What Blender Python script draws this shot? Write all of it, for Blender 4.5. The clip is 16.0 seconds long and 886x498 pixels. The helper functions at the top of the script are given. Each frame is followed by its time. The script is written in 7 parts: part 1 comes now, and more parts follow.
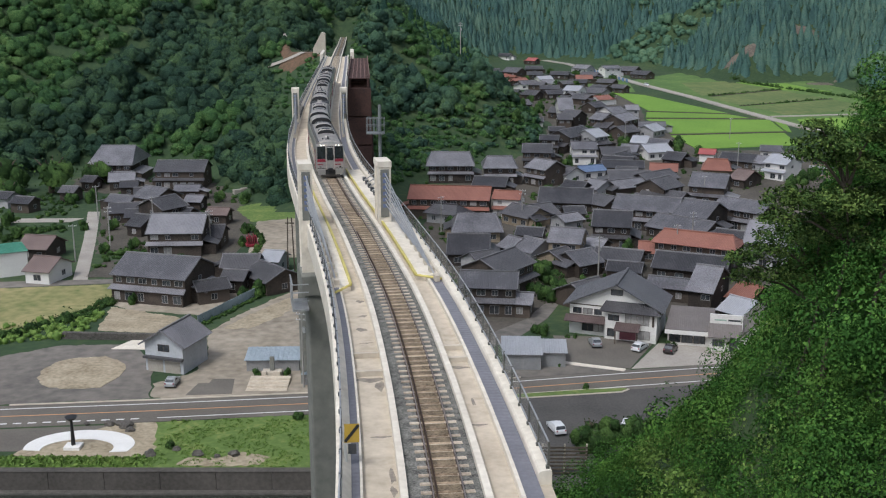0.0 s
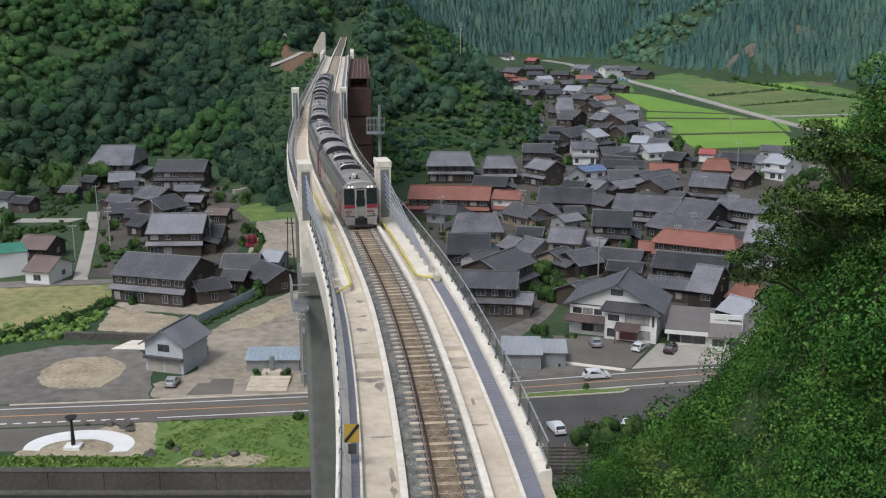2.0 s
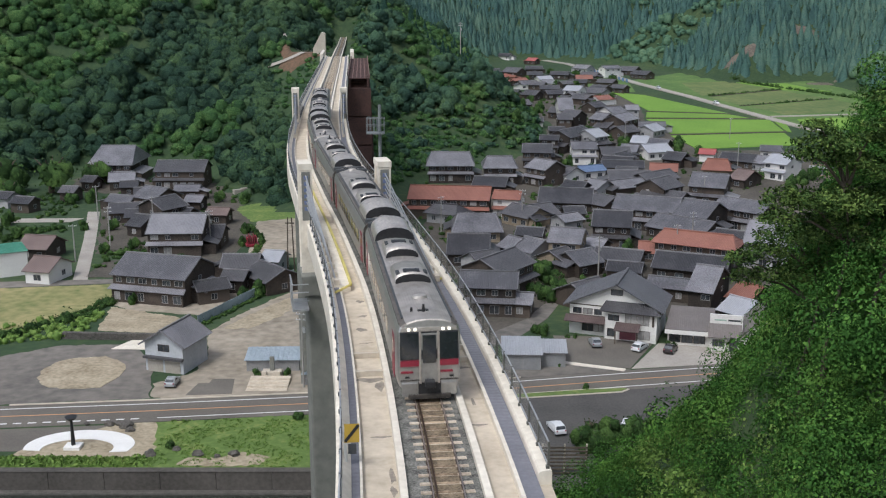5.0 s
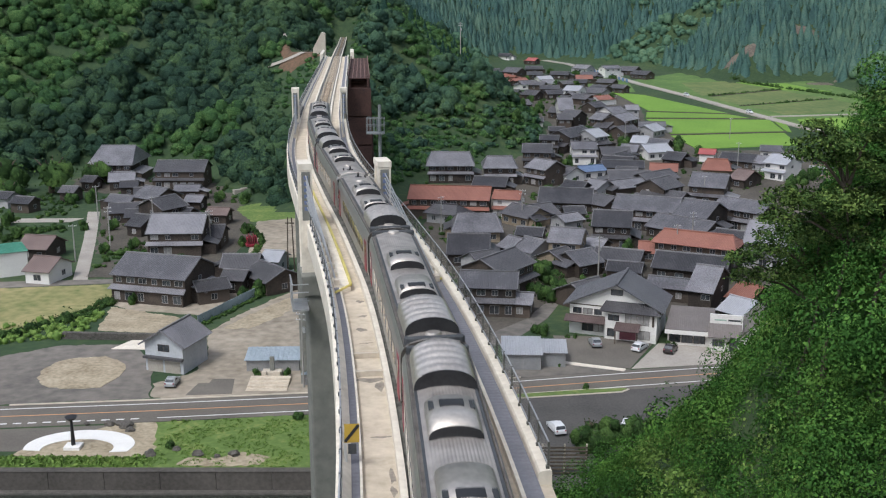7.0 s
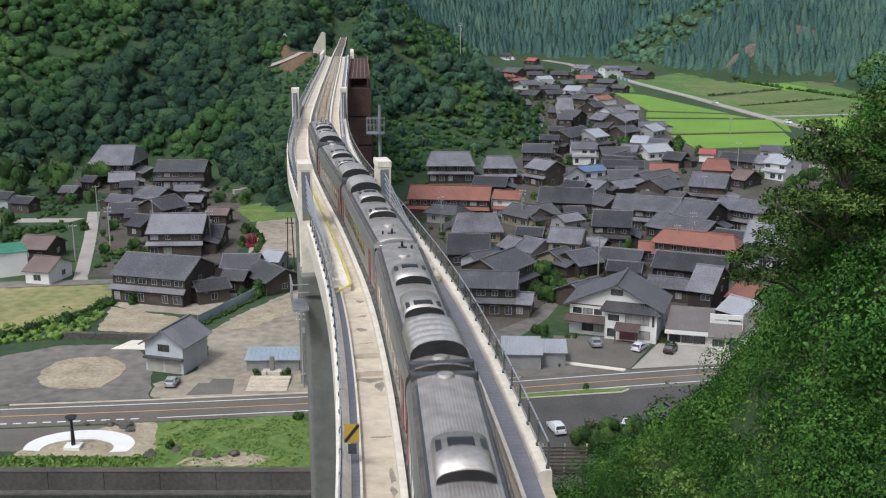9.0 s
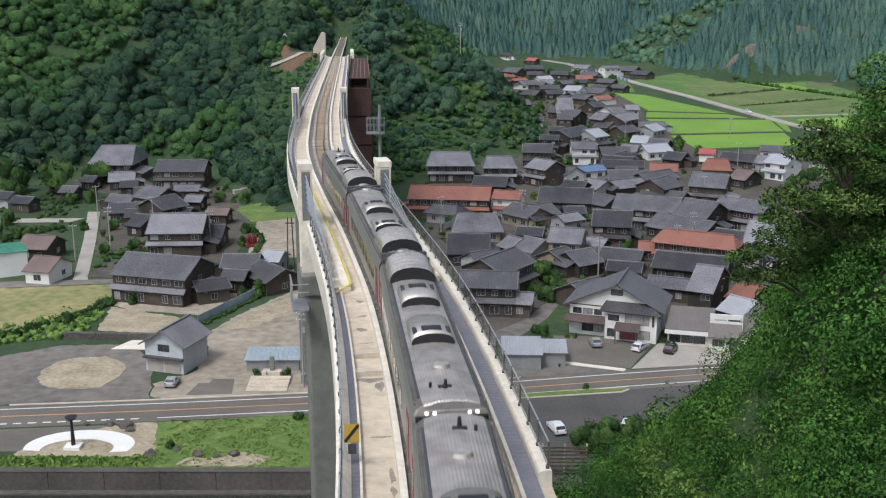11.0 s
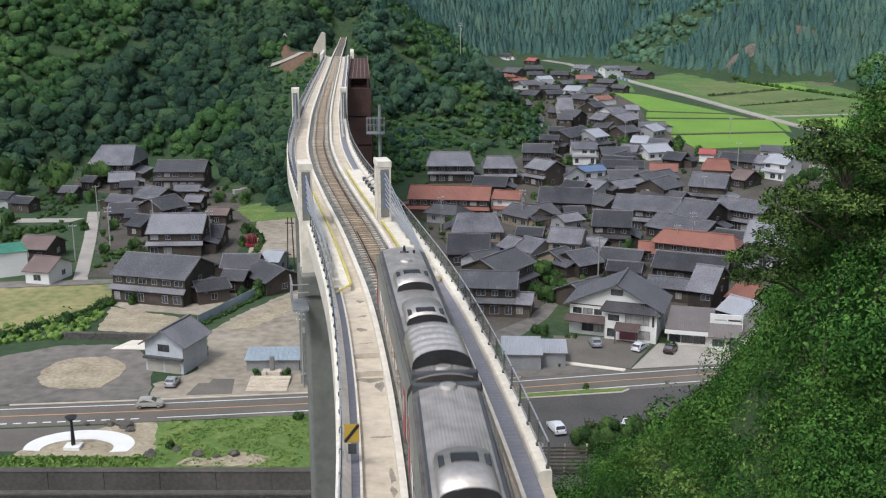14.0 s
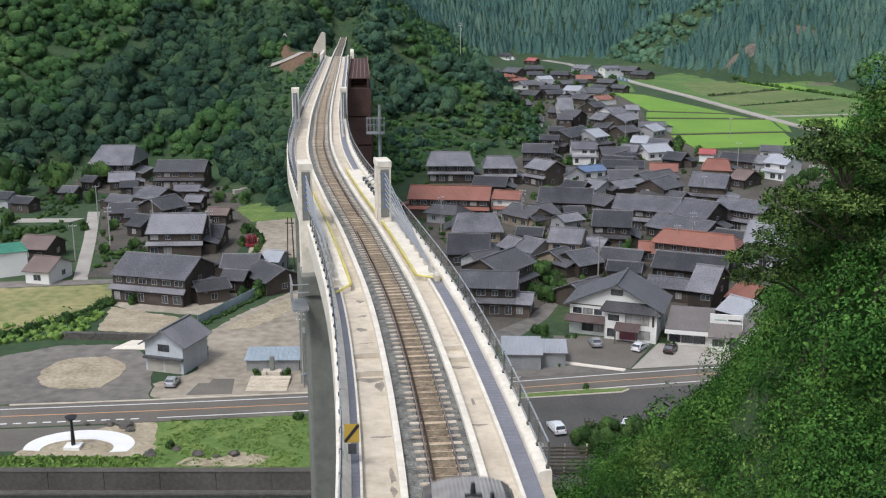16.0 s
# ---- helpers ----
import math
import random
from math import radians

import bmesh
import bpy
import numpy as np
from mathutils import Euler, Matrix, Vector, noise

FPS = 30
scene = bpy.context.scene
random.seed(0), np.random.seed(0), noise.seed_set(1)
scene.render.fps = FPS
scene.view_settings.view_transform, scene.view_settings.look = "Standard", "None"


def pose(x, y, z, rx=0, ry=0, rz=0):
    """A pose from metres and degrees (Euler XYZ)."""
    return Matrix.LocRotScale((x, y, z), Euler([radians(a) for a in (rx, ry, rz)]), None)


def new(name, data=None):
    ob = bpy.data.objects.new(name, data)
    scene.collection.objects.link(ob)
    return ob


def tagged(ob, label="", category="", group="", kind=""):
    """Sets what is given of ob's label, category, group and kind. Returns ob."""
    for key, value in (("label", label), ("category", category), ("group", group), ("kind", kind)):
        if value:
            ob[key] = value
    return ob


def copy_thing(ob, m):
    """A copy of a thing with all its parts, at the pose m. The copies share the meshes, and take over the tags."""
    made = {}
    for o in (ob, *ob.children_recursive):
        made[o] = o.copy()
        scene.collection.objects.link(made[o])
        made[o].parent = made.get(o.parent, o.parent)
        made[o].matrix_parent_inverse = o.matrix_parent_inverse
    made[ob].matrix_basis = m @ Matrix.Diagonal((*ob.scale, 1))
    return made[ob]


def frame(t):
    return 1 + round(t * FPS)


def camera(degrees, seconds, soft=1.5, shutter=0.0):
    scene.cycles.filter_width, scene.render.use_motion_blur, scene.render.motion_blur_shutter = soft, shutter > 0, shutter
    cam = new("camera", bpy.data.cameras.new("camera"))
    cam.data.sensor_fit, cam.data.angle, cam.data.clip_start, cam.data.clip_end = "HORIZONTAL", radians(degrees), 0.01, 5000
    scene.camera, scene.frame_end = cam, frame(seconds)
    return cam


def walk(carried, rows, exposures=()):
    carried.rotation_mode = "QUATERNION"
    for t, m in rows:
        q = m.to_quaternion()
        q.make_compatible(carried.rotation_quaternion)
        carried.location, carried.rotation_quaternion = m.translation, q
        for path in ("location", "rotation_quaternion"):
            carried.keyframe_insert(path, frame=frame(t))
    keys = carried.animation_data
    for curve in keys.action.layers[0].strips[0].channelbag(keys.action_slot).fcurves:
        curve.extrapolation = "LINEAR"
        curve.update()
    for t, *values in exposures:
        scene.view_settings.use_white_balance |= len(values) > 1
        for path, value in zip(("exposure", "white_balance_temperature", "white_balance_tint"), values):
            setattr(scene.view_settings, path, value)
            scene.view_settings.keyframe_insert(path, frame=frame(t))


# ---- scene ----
EYE = (0.0, 0.0, 58.7)
cam = camera(47.55, 16.0, soft=1.15, shutter=0.4)
CAM_POSE = pose(EYE[0], EYE[1], EYE[2], 90 - 13.71, 0, 0)
walk(cam, [(0.0, CAM_POSE), (16.0, CAM_POSE)], [(0.0, 0.07, 6050, 10), (4.0, 0.11, 6050, 10), (6.3, 0.25, 6050, 10), (9.0, 0.28, 6050, 10), (16.0, 0.33, 6050, 10)])

# ---- light: a bright overcast summer day ----
world = bpy.data.worlds.new("overcast_sky")
scene.world = world
world.use_nodes = True
wn = world.node_tree.nodes
sky = wn.new("ShaderNodeTexSky")
sky.sky_type = "NISHITA"
sky.sun_disc = False
sky.sun_elevation = radians(58)
sky.sun_rotation = radians(215)
sky.air_density, sky.dust_density, sky.ozone_density = 1.0, 4.0, 1.0
hsv = wn.new("ShaderNodeHueSaturation")
hsv.inputs["Saturation"].default_value = 0.6
world.node_tree.links.new(sky.outputs[0], hsv.inputs["Color"])
world.node_tree.links.new(hsv.outputs[0], wn["Background"].inputs[0])
wn["Background"].inputs[1].default_value = 0.15
sun = new("sun", bpy.data.lights.new("sun", "SUN"))
sun.data.energy, sun.data.angle, sun.data.color = 1.3, radians(14), (1.0, 0.97, 0.92)
sun.rotation_euler = (radians(32), 0, radians(-35))


# ---- materials ----
def material(name, c1, c2, rough=0.7, scale=1.0, fine=12.0, bump=0.0, metal=0.0, island=0.0, obj=0.0, wave=None, c3=None, spec=0.4, alpha=1.0, relief=None):
    """Two colours mixed by coarse and fine noise at real size, with optional bump, ribs and per-piece variation."""
    m = bpy.data.materials.new(name)
    m.use_nodes = True
    nt = m.node_tree
    n, l = nt.nodes, nt.links
    b = n["Principled BSDF"]
    tc = n.new("ShaderNodeTexCoord")
    big = n.new("ShaderNodeTexNoise")
    big.inputs["Scale"].default_value, big.inputs["Detail"].default_value = scale, 4
    small = n.new("ShaderNodeTexNoise")
    small.inputs["Scale"].default_value, small.inputs["Detail"].default_value = fine, 3
    for t in (big, small):
        l.new(tc.outputs["Object"], t.inputs["Vector"])
    add = n.new("ShaderNodeMath")
    add.operation = "ADD"
    l.new(big.outputs[0], add.inputs[0])
    l.new(small.outputs[0], add.inputs[1])
    value = add.outputs[0]
    if relief:
        # leafy speckle: a third, finer noise in colour and height
        third = n.new("ShaderNodeTexNoise")
        third.inputs["Scale"].default_value, third.inputs["Detail"].default_value = relief[0], 3
        l.new(tc.outputs["Object"], third.inputs["Vector"])
        speck = n.new("ShaderNodeMath")
        speck.operation = "MULTIPLY_ADD"
        l.new(third.outputs[0], speck.inputs[0])
        speck.inputs[1].default_value = relief[2]
        l.new(value, speck.inputs[2])
        level = n.new("ShaderNodeMath")
        level.operation = "SUBTRACT"
        l.new(speck.outputs[0], level.inputs[0])
        level.inputs[1].default_value = relief[2] / 2
        value = level.outputs[0]
    if island or obj:
        src = n.new("ShaderNodeNewGeometry").outputs["Random Per Island"] if island else n.new("ShaderNodeObjectInfo").outputs["Random"]
        k = n.new("ShaderNodeMath")
        k.operation = "MULTIPLY_ADD"
        l.new(src, k.inputs[0])
        k.inputs[1].default_value = island or obj
        l.new(value, k.inputs[2])
        sub = n.new("ShaderNodeMath")
        sub.operation = "SUBTRACT"
        l.new(k.outputs[0], sub.inputs[0])
        sub.inputs[1].default_value = (island or obj) / 2
        value = sub.outputs[0]
    ramp = n.new("ShaderNodeValToRGB")
    half = n.new("ShaderNodeMath")
    half.operation = "MULTIPLY"
    half.inputs[1].default_value = 0.5
    l.new(value, half.inputs[0])
    l.new(half.outputs[0], ramp.inputs[0])
    ramp.color_ramp.elements[0].position, ramp.color_ramp.elements[1].position = 0.32, 0.68
    ramp.color_ramp.elements[0].color, ramp.color_ramp.elements[1].color = (*c1, 1), (*c2, 1)
    if c3:
        e = ramp.color_ramp.elements.new(0.5)
        e.color = (*c3, 1)
    colour = ramp.outputs[0]
    b.inputs["Roughness"].default_value, b.inputs["Metallic"].default_value = rough, metal
    b.inputs["Specular IOR Level"].default_value = spec
    height = small.outputs[0]
    if relief:
        height, bump = third.outputs[0], relief[1]
    if wave:
        axis, pitch, depth = wave
        w = n.new("ShaderNodeTexWave")
        w.bands_direction = axis
        w.inputs["Scale"].default_value = 0.314 / pitch
        w.inputs["Distortion"].default_value = 0.15
        l.new(tc.outputs["Object"], w.inputs["Vector"])
        height = w.outputs[1]
        bump = depth
    l.new(colour, b.inputs["Base Color"])
    if bump:
        bn = n.new("ShaderNodeBump")
        bn.inputs["Strength"].default_value = 1.0
        bn.inputs["Distance"].default_value = bump
        l.new(height, bn.inputs["Height"])
        l.new(bn.outputs[0], b.inputs["Normal"])
    if alpha < 1:
        b.inputs["Alpha"].default_value = alpha
    return m


M = {}
M["concrete"] = material("concrete", (0.418, 0.370, 0.299), (0.592, 0.535, 0.442), 0.85, 0.25, 3.0, 0.003)
M["concrete_white"] = material("pale_concrete", (0.571, 0.520, 0.432), (0.785, 0.730, 0.627), 0.8, 0.5, 3.0, 0.002)
M["trough"] = material("stained_concrete", (0.408, 0.350, 0.266), (0.643, 0.565, 0.451), 0.85, 0.35, 2.2, 0.004)
# pier tone, darker than the deck's concrete
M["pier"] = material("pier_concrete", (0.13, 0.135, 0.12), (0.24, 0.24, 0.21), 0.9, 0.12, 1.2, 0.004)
M["walkway"] = material("walkway_plate", (0.15, 0.15, 0.17), (0.21, 0.21, 0.235), 0.6, 0.8, 6.0, wave=("Y", 0.35, 0.01))
M["ballast"] = material("ballast", (0.02, 0.02, 0.018), (0.27, 0.265, 0.235), 0.95, 2.5, 11.0, 0.05)
M["rust_ballast"] = material("rust_ballast", (0.06, 0.043, 0.026), (0.30, 0.235, 0.155), 0.95, 2.5, 11.0, 0.05)
M["sleeper"] = material("sleeper", (0.27, 0.215, 0.155), (0.60, 0.52, 0.41), 0.85, 1.5, 9.0, 0.003, obj=0.5)
M["stained_sleeper"] = material("rust_stained_sleeper", (0.12, 0.08, 0.045), (0.47, 0.36, 0.245), 0.9, 1.3, 7.0, 0.004, obj=0.7)
M["rail"] = material("rusty_rail", (0.035, 0.021, 0.015), (0.11, 0.068, 0.046), 0.5, 2.0, 14.0, metal=0.4)
M["rail_top"] = material("rail_head", (0.30, 0.24, 0.20), (0.42, 0.36, 0.32), 0.35, 2.0, 14.0, metal=0.7)
M["steel"] = material("galvanised_steel", (0.33, 0.34, 0.35), (0.48, 0.49, 0.5), 0.5, 1.0, 12.0, metal=0.5)
M["dark_steel"] = material("dark_steel", (0.05, 0.055, 0.06), (0.10, 0.105, 0.11), 0.5, 1.0, 12.0, metal=0.3)
M["mesh"] = material("fence_net", (0.22, 0.22, 0.20), (0.34, 0.34, 0.32), 0.5, 1.0, 12.0, alpha=0.17)
M["post_grey"] = material("grey_post_paint", (0.07, 0.07, 0.06), (0.13, 0.13, 0.115), 0.6, 1.0, 8.0)
M["acrylic"] = material("acrylic_sheet", (0.5, 0.53, 0.55), (0.6, 0.63, 0.65), 0.15, 1.0, 8.0, alpha=0.4)
M["yellow"] = material("yellow_paint", (0.50, 0.42, 0.10), (0.66, 0.58, 0.2), 0.5, 1.0, 9.0)
M["red_steel"] = material("red_oxide_steel", (0.034, 0.019, 0.016), (0.088, 0.044, 0.035), 0.8, 0.3, 3.0, 0.004)
M["stainless"] = material("stainless_body", (0.36, 0.35, 0.33), (0.50, 0.49, 0.47), 0.38, 0.4, 5.0, metal=0.75)
M["roof_metal"] = material("train_roof", (0.25, 0.225, 0.20), (0.50, 0.46, 0.425), 0.42, 0.6, 1.6, metal=0.45, wave=("X", 0.12, 0.008))
M["ac_metal"] = material("air_unit_metal", (0.40, 0.365, 0.325), (0.66, 0.61, 0.555), 0.45, 0.5, 5.0, metal=0.75)
M["dome_metal"] = material("polished_dome_metal", (0.56, 0.50, 0.44), (0.86, 0.79, 0.70), 0.36, 0.7, 6.0, metal=0.8)
# roof shoulders and gutters, darker than the roof panel
M["roof_edge"] = material("dark_roof_edge", (0.085, 0.075, 0.066), (0.20, 0.18, 0.16), 0.55, 0.6, 3.0, metal=0.3)
M["black"] = material("black_rubber", (0.012, 0.012, 0.013), (0.03, 0.03, 0.032), 0.5, 1.0, 8.0)
M["train_glass"] = material("dark_train_glass", (0.012, 0.015, 0.018), (0.022, 0.026, 0.03), 0.06, 1.0, 2.0, spec=0.7)
M["crimson"] = material("crimson_band", (0.19, 0.016, 0.032), (0.28, 0.03, 0.05), 0.45, 0.8, 6.0)
M["white_paint"] = material("white_paint", (0.66, 0.65, 0.62), (0.8, 0.79, 0.76), 0.6, 0.6, 6.0)
M["underframe"] = material("underframe", (0.03, 0.027, 0.024), (0.075, 0.065, 0.055), 0.8, 1.0, 8.0)
M["asphalt"] = material("asphalt", (0.095, 0.086, 0.074), (0.173, 0.157, 0.134), 0.92, 0.12, 6.0, 0.004)
M["asphalt_dark"] = material("dark_asphalt", (0.052, 0.050, 0.048), (0.103, 0.098, 0.090), 0.9, 0.12, 3.0, 0.004)
M["asphalt_old"] = material("old_asphalt", (0.090, 0.085, 0.076), (0.228, 0.205, 0.179), 0.92, 0.07, 0.5, 0.004)
M["gravel"] = material("gravel_lot", (0.179, 0.155, 0.117), (0.420, 0.365, 0.291), 0.95, 0.08, 0.55, 0.01)
M["sand"] = material("sandy_soil", (0.20, 0.165, 0.105), (0.45, 0.385, 0.28), 0.95, 0.28, 1.6, 0.05)
M["path"] = material("pale_path", (0.27, 0.245, 0.215), (0.41, 0.38, 0.335), 0.9, 0.2, 3.0)
M["soil"] = material("garden_soil", (0.045, 0.042, 0.034), (0.12, 0.105, 0.085), 0.95, 0.12, 1.5, 0.02)
M["red_earth"] = material("red_earth", (0.07, 0.055, 0.032), (0.18, 0.105, 0.068), 0.95, 0.1, 1.0, 0.05)
M["lawn"] = material("grass_sheet", (0.070, 0.118, 0.024), (0.20, 0.235, 0.068), 0.9, 0.2, 1.2, 0.05, c3=(0.108, 0.172, 0.04))
M["dry_grass"] = material("dry_grass", (0.10, 0.14, 0.035), (0.34, 0.29, 0.14), 0.9, 0.07, 0.5, 0.05)
M["paddy"] = material("rice_paddy", (0.115, 0.225, 0.03), (0.185, 0.32, 0.045), 0.85, 0.03, 0.8, 0.02)
M["meadow"] = material("meadow_grass", (0.06, 0.12, 0.03), (0.145, 0.21, 0.06), 0.9, 0.06, 0.4, 0.03, c3=(0.09, 0.16, 0.04))
M["paddy_old"] = material("fallow_paddy", (0.065, 0.115, 0.032), (0.17, 0.195, 0.07), 0.9, 0.05, 0.35, 0.02)
M["ground"] = material("valley_ground", (0.018, 0.042, 0.018), (0.065, 0.092, 0.034), 0.95, 0.03, 0.5, 0.05, c3=(0.034, 0.064, 0.025))
M["line_white"] = material("road_line_white", (0.6, 0.6, 0.58), (0.74, 0.74, 0.72), 0.7, 1.0, 6.0)
M["line_orange"] = material("road_line_orange", (0.5, 0.24, 0.1), (0.62, 0.33, 0.15), 0.7, 1.0, 6.0)
M["seawall"] = material("dark_river_wall", (0.05, 0.046, 0.04), (0.11, 0.10, 0.088), 0.9, 0.15, 2.0, 0.01)
M["water"] = material("river_water", (0.025, 0.03, 0.025), (0.04, 0.045, 0.035), 0.12, 0.2, 2.0, 0.01)
M["rock"] = material("dark_rock", (0.05, 0.047, 0.042), (0.14, 0.13, 0.115), 0.9, 1.0, 5.0, 0.05)
M["bark"] = material("bark", (0.05, 0.04, 0.03), (0.12, 0.10, 0.075), 0.95, 2.0, 12.0, 0.02)
M["wood_pole"] = material("concrete_pole", (0.24, 0.23, 0.21), (0.34, 0.33, 0.31), 0.9, 1.0, 6.0)
# darker leaf tones lifted and blued, so the hill's haze sits in the colour
FOREST = material("forest_leaves", (0.017, 0.038, 0.028), (0.070, 0.122, 0.052), 0.85, 0.02, 0.13, island=0.35, c3=(0.033, 0.068, 0.042), spec=0.08, relief=(2.1, 1.0, 1.1))
# spur foliage: forest colour brightened to carry the haze over the spur
HAZY_SPUR_LEAF = material("hazy_spur_leaves", (0.026, 0.056, 0.042), (0.088, 0.148, 0.070), 0.85, 0.02, 0.13, island=0.35, c3=(0.046, 0.092, 0.058), spec=0.08, relief=(2.1, 0.8, 1.0))
BAMBOO = material("bamboo_leaves", (0.026, 0.064, 0.028), (0.10, 0.17, 0.055), 0.8, 0.03, 0.15, island=0.35, c3=(0.046, 0.105, 0.032), spec=0.12, relief=(2.1, 0.9, 1.1))
CEDAR = material("cedar_leaves", (0.014, 0.040, 0.030), (0.058, 0.108, 0.066), 0.85, 0.008, 0.06, island=0.35, c3=(0.028, 0.066, 0.047), spec=0.08, relief=(1.8, 0.8, 1.0))
# far leaves: distance haze is mixed into these paler, bluer base colours
HAZY_FAR_LEAF = material("haze_tinted_cedar", (0.050, 0.102, 0.100), (0.118, 0.192, 0.145), 0.9, 0.006, 0.05, island=0.3, c3=(0.074, 0.142, 0.122), spec=0.03, relief=(1.0, 0.7, 0.8))
HAZY_FAR_GROVE = material("haze_tinted_broadleaf", (0.048, 0.098, 0.074), (0.135, 0.21, 0.115), 0.9, 0.006, 0.05, island=0.3, c3=(0.078, 0.148, 0.094), spec=0.03, relief=(1.0, 0.7, 0.8))
LEAF = material("broad_leaves", (0.009, 0.034, 0.006), (0.125, 0.245, 0.045), 0.75, 0.28, 0.75, island=0.3, c3=(0.040, 0.110, 0.020), spec=0.1)
TREE_LEAF = material("maple_leaves", (0.018, 0.045, 0.010), (0.125, 0.185, 0.045), 0.65, 0.3, 1.2, island=0.6, c3=(0.05, 0.095, 0.022), spec=0.12)
GARDEN_LEAF = material("garden_leaves", (0.018, 0.04, 0.012), (0.085, 0.145, 0.038), 0.8, 0.1, 0.6, island=0.4, c3=(0.04, 0.08, 0.022), spec=0.1, relief=(3.0, 0.4, 0.9))
GRASS_LEAF = material("grass_blades", (0.085, 0.15, 0.03), (0.2, 0.29, 0.07), 0.7, 0.2, 1.0, island=0.5, c3=(0.125, 0.215, 0.045), spec=0.2)


# ---- mesh helpers ----
def thing(name, label, category, group="", kind="", m=None):
    ob = new(name)
    ob.empty_display_size = 0.3
    if m is not None:
        ob.matrix_basis = m
    return tagged(ob, label, category, group, kind)


def mesh_np(name, verts, faces, mat, smooth=False):
    me = bpy.data.meshes.new(name)
    verts, faces = np.asarray(verts, np.float32), np.asarray(faces, np.int32)
    k = faces.shape[1]
    me.vertices.add(len(verts))
    me.vertices.foreach_set("co", verts.ravel())
    me.loops.add(faces.size)
    me.loops.foreach_set("vertex_index", faces.ravel())
    me.polygons.add(len(faces))
    me.polygons.foreach_set("loop_start", np.arange(0, faces.size, k, dtype=np.int32))
    me.update(calc_edges=True)
    if smooth:
        me.polygons.foreach_set("use_smooth", np.ones(len(faces), bool))
    me.materials.append(mat)
    return me


def part(name, bm, mat, parent=None, label=""):
    me = bpy.data.meshes.new(name)
    bm.normal_update()
    bm.to_mesh(me)
    bm.free()
    for m in mat if isinstance(mat, (list, tuple)) else [mat]:
        me.materials.append(m)
    ob = new(name, me)
    ob.parent = parent
    return tagged(ob, label)


def share(name, me, parent, m=None, label=""):
    ob = new(name, me)
    ob.parent = parent
    if m is not None:
        ob.matrix_basis = m
    return tagged(ob, label)


def box(bm, x0, x1, y0, y1, z0, z1, bevel=0.0, mi=0, m=None):
    r = bmesh.ops.create_cube(bm, size=1.0)
    vs = r["verts"]
    for v in vs:
        v.co = Vector((x0 + (v.co.x + 0.5) * (x1 - x0), y0 + (v.co.y + 0.5) * (y1 - y0), z0 + (v.co.z + 0.5) * (z1 - z0)))
        if m is not None:
            v.co = m @ v.co
    fs = {f for v in vs for f in v.link_faces}
    for f in fs:
        f.material_index = mi
    if bevel:
        es = {e for v in vs for e in v.link_edges}
        bmesh.ops.bevel(bm, geom=list(es), offset=bevel, segments=2, affect="EDGES", profile=0.5)
    return bm


def tube(bm, a, b, r0, r1=None, n=8):
    a, b = Vector(a), Vector(b)
    r1 = r0 if r1 is None else r1
    q = (b - a).to_track_quat("Z", "Y").to_matrix()
    ra = [bm.verts.new(a + q @ Vector((r0 * math.cos(2 * math.pi * i / n), r0 * math.sin(2 * math.pi * i / n), 0))) for i in range(n)]
    rb = [bm.verts.new(b + q @ Vector((r1 * math.cos(2 * math.pi * i / n), r1 * math.sin(2 * math.pi * i / n), 0))) for i in range(n)]
    for i in range(n):
        bm.faces.new((ra[i], ra[(i + 1) % n], rb[(i + 1) % n], rb[i]))
    bm.faces.new(rb)
    bm.faces.new(ra[::-1])
    return bm


def prism(bm, pts, z0, z1):
    """A closed plan outline pulled up from z0 to z1."""
    a = [bm.verts.new((x, y, z0)) for x, y in pts]
    b = [bm.verts.new((x, y, z1)) for x, y in pts]
    n = len(pts)
    for i in range(n):
        bm.faces.new((a[i], a[(i + 1) % n], b[(i + 1) % n], b[i]))
    bm.faces.new(b)
    bm.faces.new(a[::-1])
    bmesh.ops.recalc_face_normals(bm, faces=bm.faces[:])
    return bm


# ---- the railway's centre line: plan points from the near end to the far cutting ----
LINE = [(12.0, -120), (8.5, -80), (5.3, -40), (2.7, 0), (1.3, 18), (0.3, 32.9), (-0.1, 36.7), (-0.7, 42.6), (-1.7, 50.5), (-2.4, 55.5),
        (-3.4, 61.6), (-4.8, 69.0), (-6.6, 78.3), (-9.2, 90.4), (-12.4, 106.5), (-14.5, 119.1), (-15.9, 129.3), (-18.0, 148.1),
        (-19.7, 163.9), (-21.5, 183.3), (-25.0, 222.6), (-30.2, 282.9), (-35.7, 344.6), (-40.0, 396.3), (-43.5, 440.1), (-47.5, 485), (-50, 515), (-53, 550), (-57, 590)]
RAIL_Z = 41.5
_p = np.array(LINE, float)
_k = np.r_[0, np.cumsum(np.linalg.norm(np.diff(_p, axis=0), axis=1))]
_d = np.arange(0, _k[-1], 0.5)
_c = np.stack([np.interp(_d, _k, _p[:, i]) for i in (0, 1)], 1)
_w = np.exp(-0.5 * (np.arange(-16, 17) * 0.5 / 3.2) ** 2)
_w /= _w.sum()
_c = np.stack([np.convolve(np.pad(_c[:, i], 16, mode="reflect", reflect_type="odd"), _w, "valid") for i in (0, 1)], 1)
_s = np.r_[0, np.cumsum(np.linalg.norm(np.diff(_c, axis=0), axis=1))]
_s -= _s[np.linalg.norm(_c - np.array([0.3, 32.9]), axis=1).argmin()]


